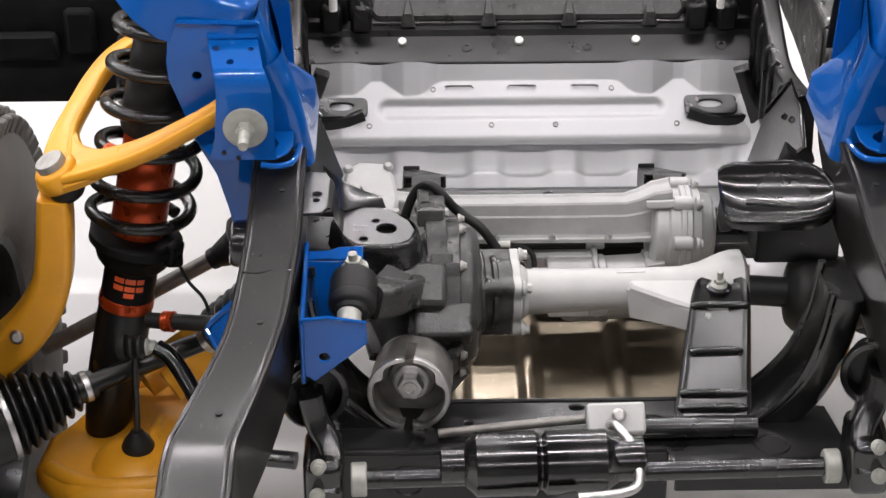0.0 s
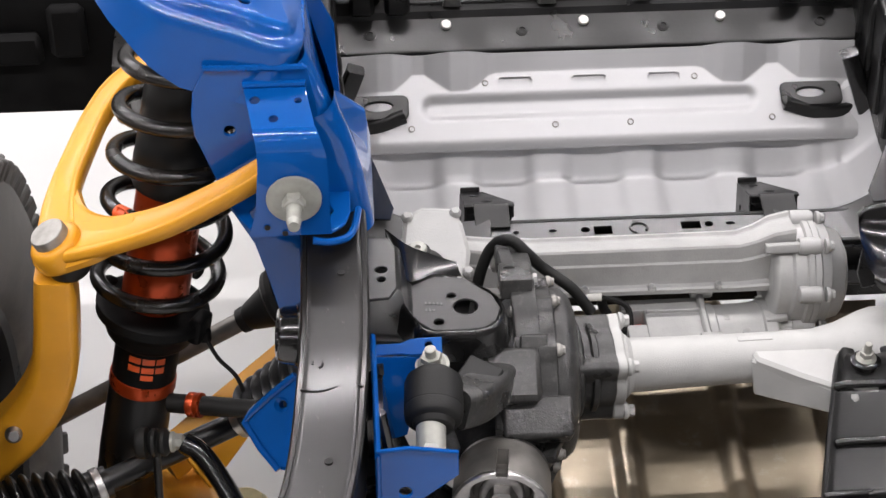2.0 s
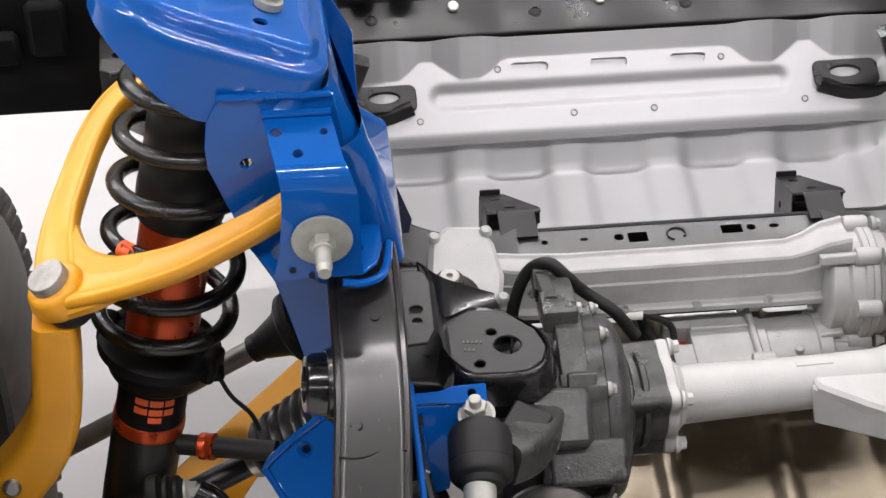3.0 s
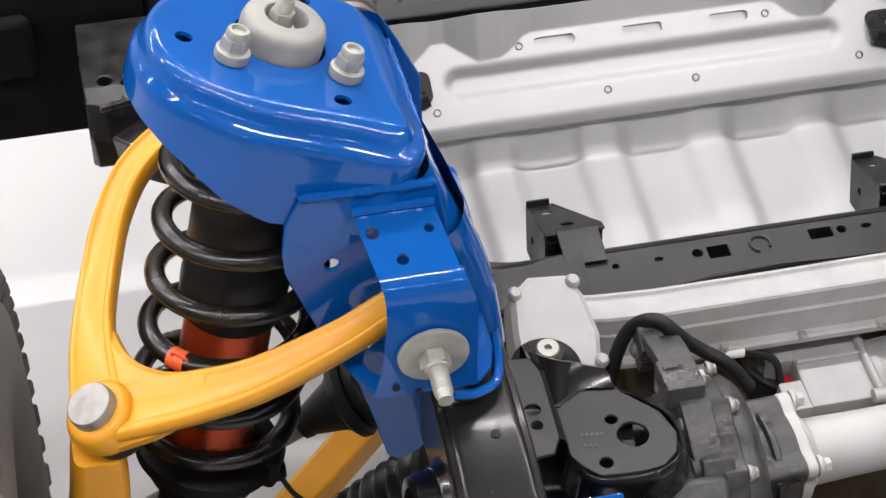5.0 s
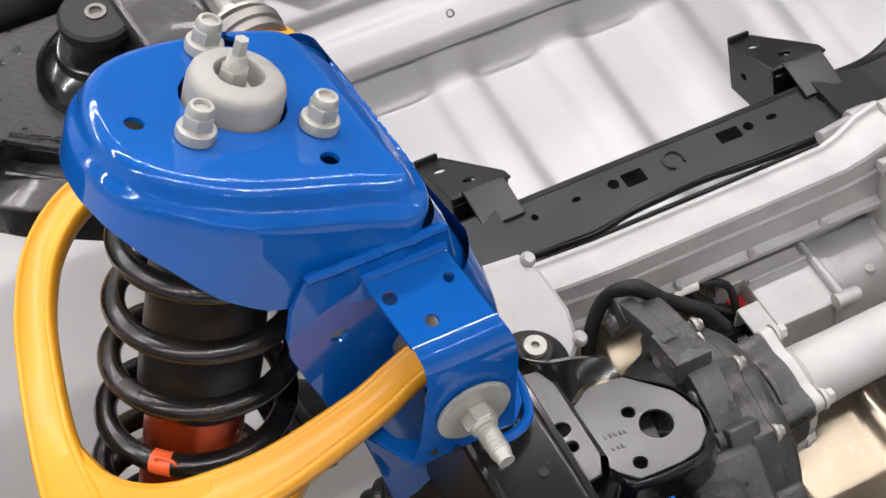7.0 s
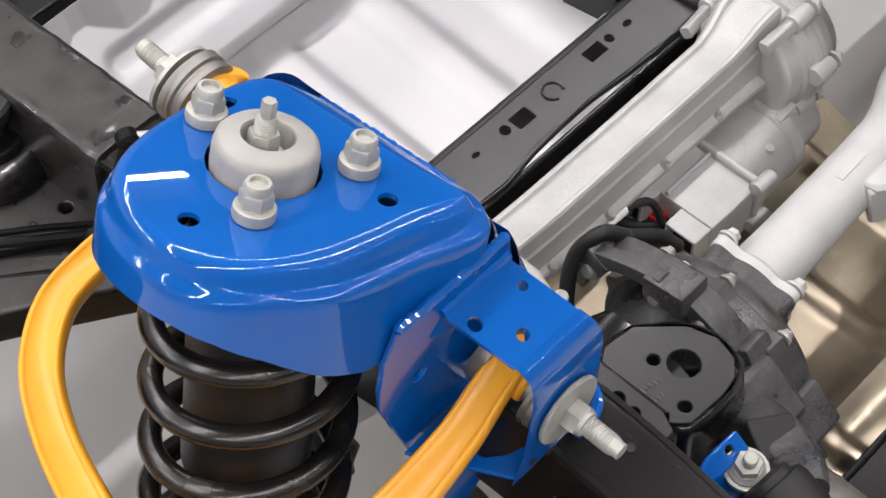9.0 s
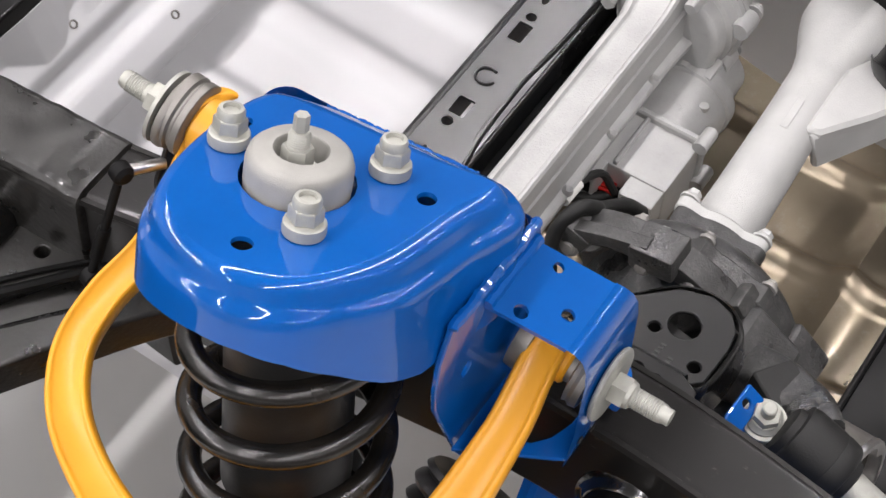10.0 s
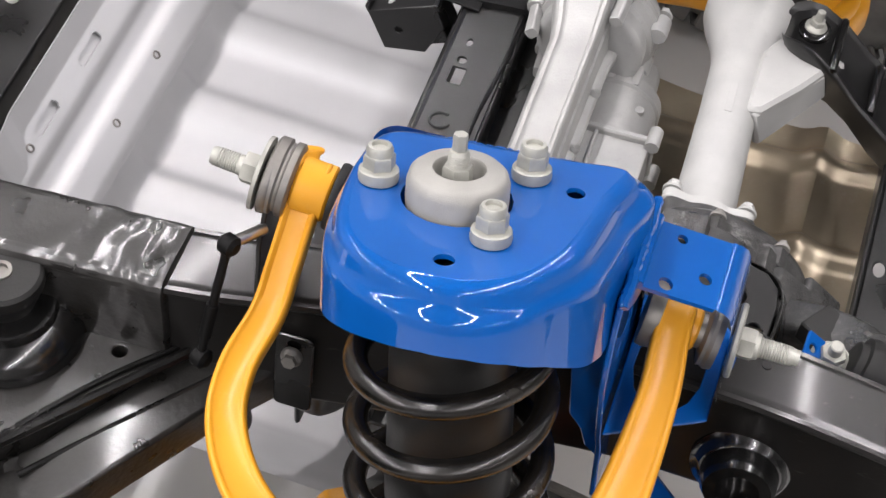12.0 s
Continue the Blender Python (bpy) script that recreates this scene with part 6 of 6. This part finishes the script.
# engine mount plates on both sides
def engine_plate(mir, label):
    """A dished plate: a flat bed with holes, a ramp up to the rail, a curled rear edge and a skirt round the free end."""
    ob = thing("engine_mount_bracket", mir @ V((0.20, -0.15, 0.64)), label, "bracket", "engine mount brackets")
    bed = [(0.186, -0.150), (0.214, -0.1335), (0.245, -0.1375), (0.2745, -0.168), (0.2830, -0.194), (0.2770, -0.2140), (0.263, -0.2255), (0.244, -0.2285), (0.208, -0.2265), (0.195, -0.2135), (0.186, -0.198)]
    bm = bmesh.new()
    plate(bm, at((0, 0, 0.697)), bed, 0.004, [(0.2455, -0.1885, 0.0135), (0.2315, -0.1690, 0.0052), (0.2155, -0.2135, 0.0056)], 0.0008)
    bmesh.ops.transform(bm, matrix=mir, verts=bm.verts)
    part("plate", bm, PLATEBLACK, ob)
    for k in range(8):
        bm = bmesh.new()
        block(bm, mir @ at((0.203 + 0.0042 * (k % 5), -0.181 - 0.012 * (k // 5) - 0.0006 * (k % 5), 0.6973)), 0.0019, 0.0040, 0.0008, 0)
        part("stamped_mark", bm, CASTBLACK, ob)
    # shelf with two holes beside the rail, and the step down to the bed
    bm = bmesh.new()
    plate(bm, at((0, 0, 0.7505)), [(0.122, -0.240), (0.163, -0.236), (0.171, -0.220), (0.1725, -0.150), (0.166, -0.132), (0.122, -0.128)], 0.004, [(0.1558, -0.1879, 0.0066, 0.0060, 0), (0.1555, -0.2046, 0.0046)], 0.0008)
    step = [[V((x, y, z)) for x, z in ((0.171, 0.7498), (0.1745, 0.7480), (0.1770, 0.7430), (0.1830, 0.7060), (0.1850, 0.7000), (0.1890, 0.6972))] for y in (-0.222, -0.205, -0.185, -0.165, -0.146)]
    tmp = bmesh.new()
    rings(tmp, step, closed=False, cap=False)
    bmesh.ops.solidify(tmp, geom=list(tmp.faces), thickness=0.0025)
    join(bm, tmp)
    bmesh.ops.transform(bm, matrix=mir, verts=bm.verts)
    part("shelf", bm, PLATEBLACK, ob)
    # curled rear edge: a wall that leans back, with a rolled top
    bm = bmesh.new()
    foot = curve([(0.168, -0.1400, 0.748), (0.184, -0.1470, 0.703), (0.214, -0.1310, 0.6970), (0.245, -0.1355, 0.6965)], 6)
    crest = curve([(0.162, -0.1240, 0.757), (0.186, -0.1180, 0.730), (0.214, -0.1140, 0.712), (0.240, -0.1200, 0.705)], 6)
    back = [c + V((0.0, 0.007, -0.006)) for c in crest]
    drop = [c + V((0.002, 0.012, -0.034)) for c in crest]
    rings(bm, [foot, [a.lerp(b, 0.55) + V((0, 0, -0.002)) for a, b in zip(foot, crest)], crest, back, drop], closed=False, cap=False)
    bmesh.ops.solidify(bm, geom=list(bm.faces), thickness=0.0025)
    bmesh.ops.transform(bm, matrix=mir, verts=bm.verts)
    part("rear_curl", bm, BLACK, ob)
    # skirt round the free end
    bm = bmesh.new()
    edge = curve([(0.244, -0.1365, 0.697), (0.2755, -0.167, 0.697), (0.2842, -0.194, 0.697), (0.2780, -0.2155, 0.697), (0.2635, -0.2272, 0.697), (0.244, -0.2302, 0.697), (0.207, -0.2280, 0.697), (0.1935, -0.2200, 0.702), (0.178, -0.2270, 0.735)], 5)
    out = []
    mid = V((0.235, -0.185, 0.697))
    for e in edge:
        d = V((e.x - mid.x, e.y - mid.y, 0)).normalized()
        out.append([e, e + d * 0.003 + V((0, 0, -0.002)), e + d * 0.0055 + V((0, 0, -0.008)), e + d * 0.007 + V((0, 0, -0.020)), e + d * 0.010 + V((0, 0, -0.034))])
    rings(bm, out, closed=False, cap=False)
    bmesh.ops.solidify(bm, geom=list(bm.faces), thickness=0.0025)
    bmesh.ops.transform(bm, matrix=mir, verts=bm.verts)
    part("rim", bm, BLACK, ob)
    bm = bmesh.new()
    sweep(bm, curve([(0.13, -0.165, 0.655), (0.19, -0.175, 0.655), (0.25, -0.185, 0.658)], 5), box_profile(0.10, 0.05, 0.012))
    bmesh.ops.transform(bm, matrix=mir, verts=bm.verts)
    part("box_arm", bm, SATIN, ob)
    return ob


engine_plate(Matrix.Identity(4), "black steel engine mount plate with a large round hole")
rb = thing("engine_mount_bracket", (0.78, -0.15, 0.64), "gloss black pressed steel engine mount arm with a curled edge", "bracket", "engine mount brackets")
bm = bmesh.new()
loops = []
SEC = [(-0.050, 0.708), (-0.056, 0.7175), (-0.062, 0.7165), (-0.068, 0.701), (-0.085, 0.685), (-0.120, 0.676), (-0.148, 0.680), (-0.157, 0.687), (-0.163, 0.684), (-0.165, 0.672)]
for x, k, wide in ((0.698, 0.55, 0.90), (0.706, 0.8, 1.0), (0.725, 1.0, 1.0), (0.77, 1.0, 1.0), (0.80, 1.0, 1.0), (0.825, 0.9, 0.92), (0.840, 0.75, 0.76), (0.850, 0.5, 0.50), (0.854, 0.3, 0.25)):
    loops.append([V((x, -0.108 + (y + 0.108) * wide, 0.697 + (z - 0.697) * k)) for y, z in SEC])
rings(bm, [[V(p) for p in curve([tuple(q) for q in lp], 3)] for lp in loops], closed=False, cap=False)
bmesh.ops.solidify(bm, geom=list(bm.faces), thickness=0.004)
part("pressing", bm, BLACK, rb)
bm = bmesh.new()
plate(bm, frame_of((0, -0.164, 0), (1, 0, 0), (0, -1, 0.1)), [(0.699, 0.684), (0.790, 0.684), (0.762, 0.671), (0.738, 0.660), (0.716, 0.636), (0.703, 0.634), (0.696, 0.655)], 0.004, [(0.722, 0.660, 0.009, 0.0035, 0)], 0.001)
part("front_flange", bm, BLACK, rb)
bm = bmesh.new()
block(bm, at((0.806, -0.092, 0.634)), 0.118, 0.066, 0.082, 0.008, 2)
part("foot", bm, SATIN, rb)
bm = bmesh.new()
tube(bm, [(0.712, -0.056, 0.7115), (0.76, -0.0585, 0.7170), (0.80, -0.0580, 0.7165), (0.828, -0.064, 0.713), (0.846, -0.083, 0.706), (0.852, -0.108, 0.701), (0.842, -0.140, 0.693), (0.815, -0.157, 0.689), (0.77, -0.162, 0.686), (0.712, -0.161, 0.686)], 0.0036, 8, 5)
part("rim", bm, BLACK, rb)
bm = bmesh.new()
tube(bm, [(0.735, -0.100, 0.678), (0.80, -0.108, 0.676)], 0.006, 10)
part("bead", bm, BLACK, rb)

# ---- silver gear casting and motor ----
cast = thing("steering_gear_casting", (0.45, 0.03, 0.56), "bright cast aluminium beam housing with end cover", "casting")
bm = bmesh.new()
loops = []
for x, k, dz in ((0.245, 0.95, 0.012), (0.285, 1.0, 0.004), (0.34, 1.0, 0.0), (0.46, 1.0, 0.0), (0.585, 1.02, 0.0), (0.605, 1.10, 0.004), (0.625, 1.25, 0.010), (0.65, 1.35, 0.012)):
    lp = [(0.054, 0.560), (0.056, 0.596), (0.0535, 0.6035), (0.0510, 0.6062), (0.0475, 0.6068), (0.0450, 0.6040), (0.0430, 0.6036), (0.0195, 0.6088), (0.0175, 0.6095), (0.0155, 0.6130), (0.0125, 0.6135), (0.0105, 0.6110), (0.008, 0.5955), (0.006, 0.5930), (0.005, 0.5690), (0.004, 0.5660), (-0.002, 0.5650), (-0.004, 0.5630), (-0.004, 0.5570), (0.001, 0.5545), (0.014, 0.5520)]
    loops.append([V((x, 0.018 + (y - 0.018) * k, 0.585 + (z - 0.585) * k + dz)) for y, z in lp])
rings(bm, loops)
part("beam", bm, CAST, cast, smooth=22)
for i in range(4):
    bm = bmesh.new()
    bolt(bm, (0.32 + 0.08 * i, -0.0010, 0.5635), (0, -0.3, 1), 0.0036, 0.0025, 0.0052)
    part("lip_bolt", bm, CASTMATT, cast)
bm = bmesh.new()
hm = axes_to((0.640, 0.022, 0.562), (0.74, 0.022, 0.558))
lathe(bm, hm, [(0.048, -0.02), (0.0555, -0.014), (0.0565, -0.012), (0.0565, 0.002), (0.0610, 0.005), (0.0620, 0.018), (0.0660, 0.020), (0.0660, 0.0262), (0.0648, 0.0268), (0.0660, 0.0274), (0.0660, 0.034), (0.0615, 0.037), (0.0605, 0.048), (0.0560, 0.052), (0.0530, 0.064), (0.0500, 0.0665), (0.0400, 0.0675), (0.0385, 0.0720), (0.0200, 0.0730)], 40)
part("end_housing", bm, CAST, cast)
for i in range(7):
    q = 2 * math.pi * i / 7 + 0.2
    bm = bmesh.new()
    lathe(bm, hm @ at((0.066 * math.cos(q), 0.066 * math.sin(q), 0.008)), [(0.0095, 0), (0.0105, 0.004), (0.0105, 0.024), (0.0085, 0.027)], 14)
    part("bolt_boss", bm, CAST, cast)
    if i % 2 == 0:
        bm = bmesh.new()
        sweep(bm, [hm @ V((0.060 * math.cos(q), 0.060 * math.sin(q), -0.03)), hm @ V((0.066 * math.cos(q), 0.066 * math.sin(q), 0.02))], box_profile(0.012, 0.012, 0.003), up=(1, 0.1, 0))
        part("rib", bm, CAST, cast)
for i in range(7):
    q = 2 * math.pi * i / 7 + 0.2
    bm = bmesh.new()
    bolt(bm, hm @ V((0.066 * math.cos(q), 0.066 * math.sin(q), 0.040)), (1, 0, 0), 0.006, 0.006, 0.009)
    part("housing_bolt", bm, CASTMATT, cast)
bm = bmesh.new()
cvm = frame_of((0.222, -0.022, 0.658), (1, 0, -0.05), (0.03, -0.38, 0.92))
plate(bm, cvm, [(-0.036, 0.036), (-0.016, 0.052), (0.020, 0.050), (0.032, 0.030), (0.040, -0.010), (0.036, -0.040), (0.018, -0.058), (-0.020, -0.064), (-0.040, -0.045), (-0.040, 0.0)], 0.05, (), 0.005)
part("end_cover", bm, CASTMATT, cast, "matt grey cast end cover")
for x, y in ((0.024, 0.042), (0.036, -0.038), (-0.032, 0.036), (-0.018, -0.058)):
    bm = bmesh.new()
    bolt(bm, cvm @ V((x, y, -0.002)), cvm.to_3x3() @ V((0, 0, 1)), 0.005, 0.004, 0.007)
    part("cover_bolt", bm, CASTMATT, cast)
bm = bmesh.new()
lathe(bm, axes_to((0.199, -0.075, 0.662), (0.199, -0.085, 0.76)), [(0.031, -0.002), (0.032, 0.005), (0.028, 0.008), (0.020, 0.013), (0.0155, 0.021), (0.0145, 0.029), (0.010, 0.030)], 32)
part("rubber_mount", bm, RUBBER, cast, "black rubber cone mount")
bm = bmesh.new()
lathe(bm, axes_to((0.199, -0.077, 0.686), (0.199, -0.085, 0.76)), [(0.0105, 0), (0.0105, 0.009), (0.0095, 0.0105), (0.0035, 0.0105), (0.0035, 0.006)], 18)
part("stud", bm, ZINC, cast)

motor = thing("electric_motor", (0.56, -0.02, 0.46), "cast aluminium electric motor with black connector", "motor")
bm = bmesh.new()
mm = axes_to((0.50, -0.022, 0.488), (0.66, -0.012, 0.492))
lathe(bm, mm, [(0.040, -0.01), (0.046, 0.0), (0.046, 0.045), (0.049, 0.047), (0.049, 0.056), (0.046, 0.058), (0.046, 0.112), (0.049, 0.114), (0.049, 0.128), (0.040, 0.132), (0.040, 0.17)], 40)
part("case", bm, CAST, motor)
bm = bmesh.new()
block(bm, at((0.506, -0.026, 0.503)), 0.070, 0.084, 0.066, 0.005, 2)
block(bm, at((0.506, -0.012, 0.5375)), 0.066, 0.004, 0.006, 0.001)
part("control_box", bm, CAST, motor)
bm = bmesh.new()
block(bm, at((0.541, -0.026, 0.505)), 0.008, 0.092, 0.076, 0.002)
part("lid_seam", bm, CAST, motor)
for y0, y1, x0, zt in ((-0.066, -0.030, 0.449, 0.533), (-0.006, 0.015, 0.445, 0.535)):
    bm = bmesh.new()
    yc, zc, hw, hh = (y0 + y1) / 2, zt - 0.019, (y1 - y0) / 2, 0.019
    loops = []
    for x, k in ((0.474, 0.0), (x0 + 0.002, 0.0), (x0, 0.001), (x0, 0.0035), (x0 + 0.003, 0.0042), (0.474, 0.0042)):
        loops.append([V((x, yc + yy, zc + zz)) for yy, zz in rrect(-hw + k, -hh + k, hw - k, hh - k, 0.002, 2)])
    rings(bm, loops, closed=True, cap=False)
    part("socket_hood", bm, CAST, motor)
    bm = bmesh.new()
    block(bm, at((x0 + 0.018, yc, zc)), 0.02, 2 * hw - 0.010, 2 * hh - 0.010, 0.002)
    part("plug", bm, PLASTIC, motor)
for k, (x, y, z) in enumerate(((0.541, -0.070, 0.540), (0.541, 0.018, 0.541), (0.541, -0.074, 0.485))):
    bm = bmesh.new()
    lathe(bm, axes_to((x - 0.010, y, z), (x + 0.1, y, z)), [(0.0075, 0), (0.0075, 0.024), (0.006, 0.026)], 16)
    part("lid_boss", bm, CAST, motor)
for x, y, z in ((0.569, -0.025, 0.5335), (0.557, 0.005, 0.5255), (0.59, -0.045, 0.528)):
    bm = bmesh.new()
    lathe(bm, at((x, y, z - 0.004)), [(0.0055, 0), (0.005, 0.005), (0.003, 0.006)], 14)
    part("case_pip", bm, CAST, motor)
for q in (-0.35, 0.2, 0.75):
    bm = bmesh.new()
    sweep(bm, [mm @ V((0.046 * math.cos(q + 1.2), 0.046 * math.sin(q + 1.2), 0.116)), mm @ V((0.050 * math.cos(q + 1.2), 0.050 * math.sin(q + 1.2), 0.140))], box_profile(0.010, 0.008, 0.002), up=(0, 0, 1))
    part("end_rib", bm, CAST, motor)
bm = bmesh.new()
block(bm, at((0.458, -0.020, 0.494)), 0.046, 0.040, 0.030, 0.003, 2)
block(bm, at((0.462, -0.016, 0.492)), 0.014, 0.016, 0.020, 0.003)
part("connector", bm, PLASTIC, motor)
bm = bmesh.new()
block(bm, at((0.466, -0.013, 0.511)), 0.010, 0.013, 0.007, 0.001)
block(bm, at((0.459, -0.013, 0.510)), 0.003, 0.017, 0.006, 0.001)
part("lock_tab", bm, REDPLASTIC, motor, "small red lock tab")
bm = bmesh.new()
tube(bm, [(0.462, -0.02, 0.505), (0.44, 0.0, 0.510), (0.425, 0.02, 0.525), (0.43, 0.045, 0.535)], 0.006, 10, 6)
part("harness", bm, RUBBER, motor)

hose = thing("breather_hose", (0.26, -0.07, 0.65), "black rubber breather hose looping over the casting", "hose", "hoses")
bm = bmesh.new()
tube(bm, [(0.264, -0.066, 0.590), (0.270, -0.054, 0.632), (0.284, -0.048, 0.668), (0.304, -0.057, 0.686), (0.323, -0.065, 0.672), (0.337, -0.059, 0.651), (0.352, -0.061, 0.638), (0.376, -0.070, 0.622), (0.398, -0.076, 0.592)], 0.0068, 12, 7)
part("hose_run", bm, RUBBER, hose)
cable = thing("white_connector_cable", (0.44, -0.02, 0.57), "short cable with a white plastic connector", "cable")
bm = bmesh.new()
tube(bm, [(0.395, 0.000, 0.556), (0.420, -0.001, 0.556)], 0.007, 10)
part("plug", bm, WHITEPLASTIC, cable)
bm = bmesh.new()
tube(bm, [(0.36, 0.0, 0.560), (0.395, 0.000, 0.556)], 0.004, 8)
part("lead", bm, RUBBER, cable)
bm = bmesh.new()
tube(bm, [(0.420, -0.001, 0.556), (0.45, -0.010, 0.545), (0.455, -0.025, 0.52)], 0.004, 8, 5)
part("lead", bm, RUBBER, cable)

# ---- steering rack in front ----
rack = thing("steering_rack", (0.45, -0.45, 0.45), "black steering rack with a twin ribbed cylinder and steel rods", "steering rack")
RA, RBp = V((0.205, -0.468, 0.500)), V((0.81, -0.455, 0.502))
m = axes_to(RA, RBp)
bm = bmesh.new()
lathe(bm, m, [(0.0125, 0.0), (0.0125, 0.60)], 20)
part("rod", bm, BLACK, rack)
bm = bmesh.new()
prof = [(0.016, 0.105), (0.022, 0.107), (0.022, 0.135), (0.030, 0.138)]
for half in (0.150, 0.238):
    prof += [(0.034, half - 0.006), (0.041, half)]
    for i in range(5):
        prof += [(0.0408, half + 0.014 * i + 0.004), (0.0403, half + 0.014 * i + 0.006), (0.0408, half + 0.014 * i + 0.008)]
    prof += [(0.041, half + 0.074), (0.034, half + 0.080)]
prof += [(0.026, 0.33), (0.026, 0.36), (0.016, 0.364)]
lathe(bm, at((0, 0, 0.018)) @ m, prof, 44)
part("cylinder", bm, BLACK, rack)
for z in (0.0, 0.595):
    bm = bmesh.new()
    lathe(bm, m, [(0.020, z - 0.006), (0.022, z - 0.004), (0.022, z + 0.012), (0.020, z + 0.014)], 24)
    part("end_clamp", bm, ZINC, rack)
vb = thing("valve_block", (0.536, -0.39, 0.50), "silver aluminium valve block with bent steel pipe", "valve block")
bm = bmesh.new()
block(bm, frame_of((0.536, -0.390, 0.530), (1, 0, 0.03), (0, -0.7, 0.7)), 0.074, 0.040, 0.03, 0.003)
part("block", bm, CASTMATT, vb)
bm = bmesh.new()
bolt(bm, (0.538, -0.405, 0.548), (0, -0.8, 0.6), 0.006, 0.004, 0.009)
part("block_bolt", bm, STEEL, vb)
bm = bmesh.new()
tube(bm, [(0.527, -0.412, 0.538), (0.534, -0.430, 0.548), (0.548, -0.45, 0.540), (0.556, -0.475, 0.525), (0.555, -0.50, 0.512), (0.53, -0.515, 0.51), (0.48, -0.52, 0.508)], 0.0065, 12, 6)
part("pipe", bm, STEEL, vb)
bm = bmesh.new()
tube(bm, [(0.48, -0.52, 0.508), (0.44, -0.525, 0.50), (0.36, -0.53, 0.48)], 0.010, 12, 5)
part("pipe_hose", bm, RUBBER, vb)
bm = bmesh.new()
tube(bm, [(0.50, -0.372, 0.518), (0.46, -0.374, 0.516), (0.38, -0.378, 0.510), (0.31, -0.382, 0.505)], 0.0062, 12, 5)
part("left_pipe", bm, DARKSTEEL, vb)
bm = bmesh.new()
tube(bm, [(0.572, -0.385, 0.512), (0.72, -0.378, 0.508)], 0.014, 14)
part("right_tube", bm, BLACK, vb)

# inner boots and pedestal bolts beside the front member
for s in (1, -1):
    ped = thing("front_pedestal", (MID - s * 0.31, -0.45, 0.42), "black cast pedestal with zinc bolts beside the steering rack", "pedestal", "pedestals")
    mir = Matrix.Identity(4) if s > 0 else Matrix.Translation((0.055, 0, 0.02)) @ MIRROR
    bm = bmesh.new()
    block(bm, at((0.165, -0.45, 0.50)), 0.05, 0.09, 0.08, 0.014, 3)
    sweep(bm, curve([(0.15, -0.42, 0.60), (0.16, -0.43, 0.56), (0.175, -0.45, 0.53), (0.17, -0.48, 0.49)], 5), rrect(-0.022, -0.016, 0.022, 0.016, 0.008, 3), up=(1, 0, 0))
    lathe(bm, axes_to((0.150, -0.395, 0.585), (0.185, -0.52, 0.625)), [(0.038, -0.03), (0.042, 0.0), (0.044, 0.018), (0.041, 0.024), (0.035, 0.022), (0.033, -0.01)], 32)
    bmesh.ops.transform(bm, matrix=mir, verts=bm.verts)
    part("casting", bm, BLACK, ped)
    for p in ((0.160, -0.487, 0.535), (0.158, -0.50, 0.500)):
        bm = bmesh.new()
        bolt(bm, p, (0, -0.8, 0.5), 0.0075, 0.008, 0.010, 0.006)
        bmesh.ops.transform(bm, matrix=mir, verts=bm.verts)
        part("bolt", bm, ZINC, ped)

# ---- the other side of the axle ----
for ob in (tower, shock, arm, knuckle, lower, wheel, shaft):
    mirrored(ob)
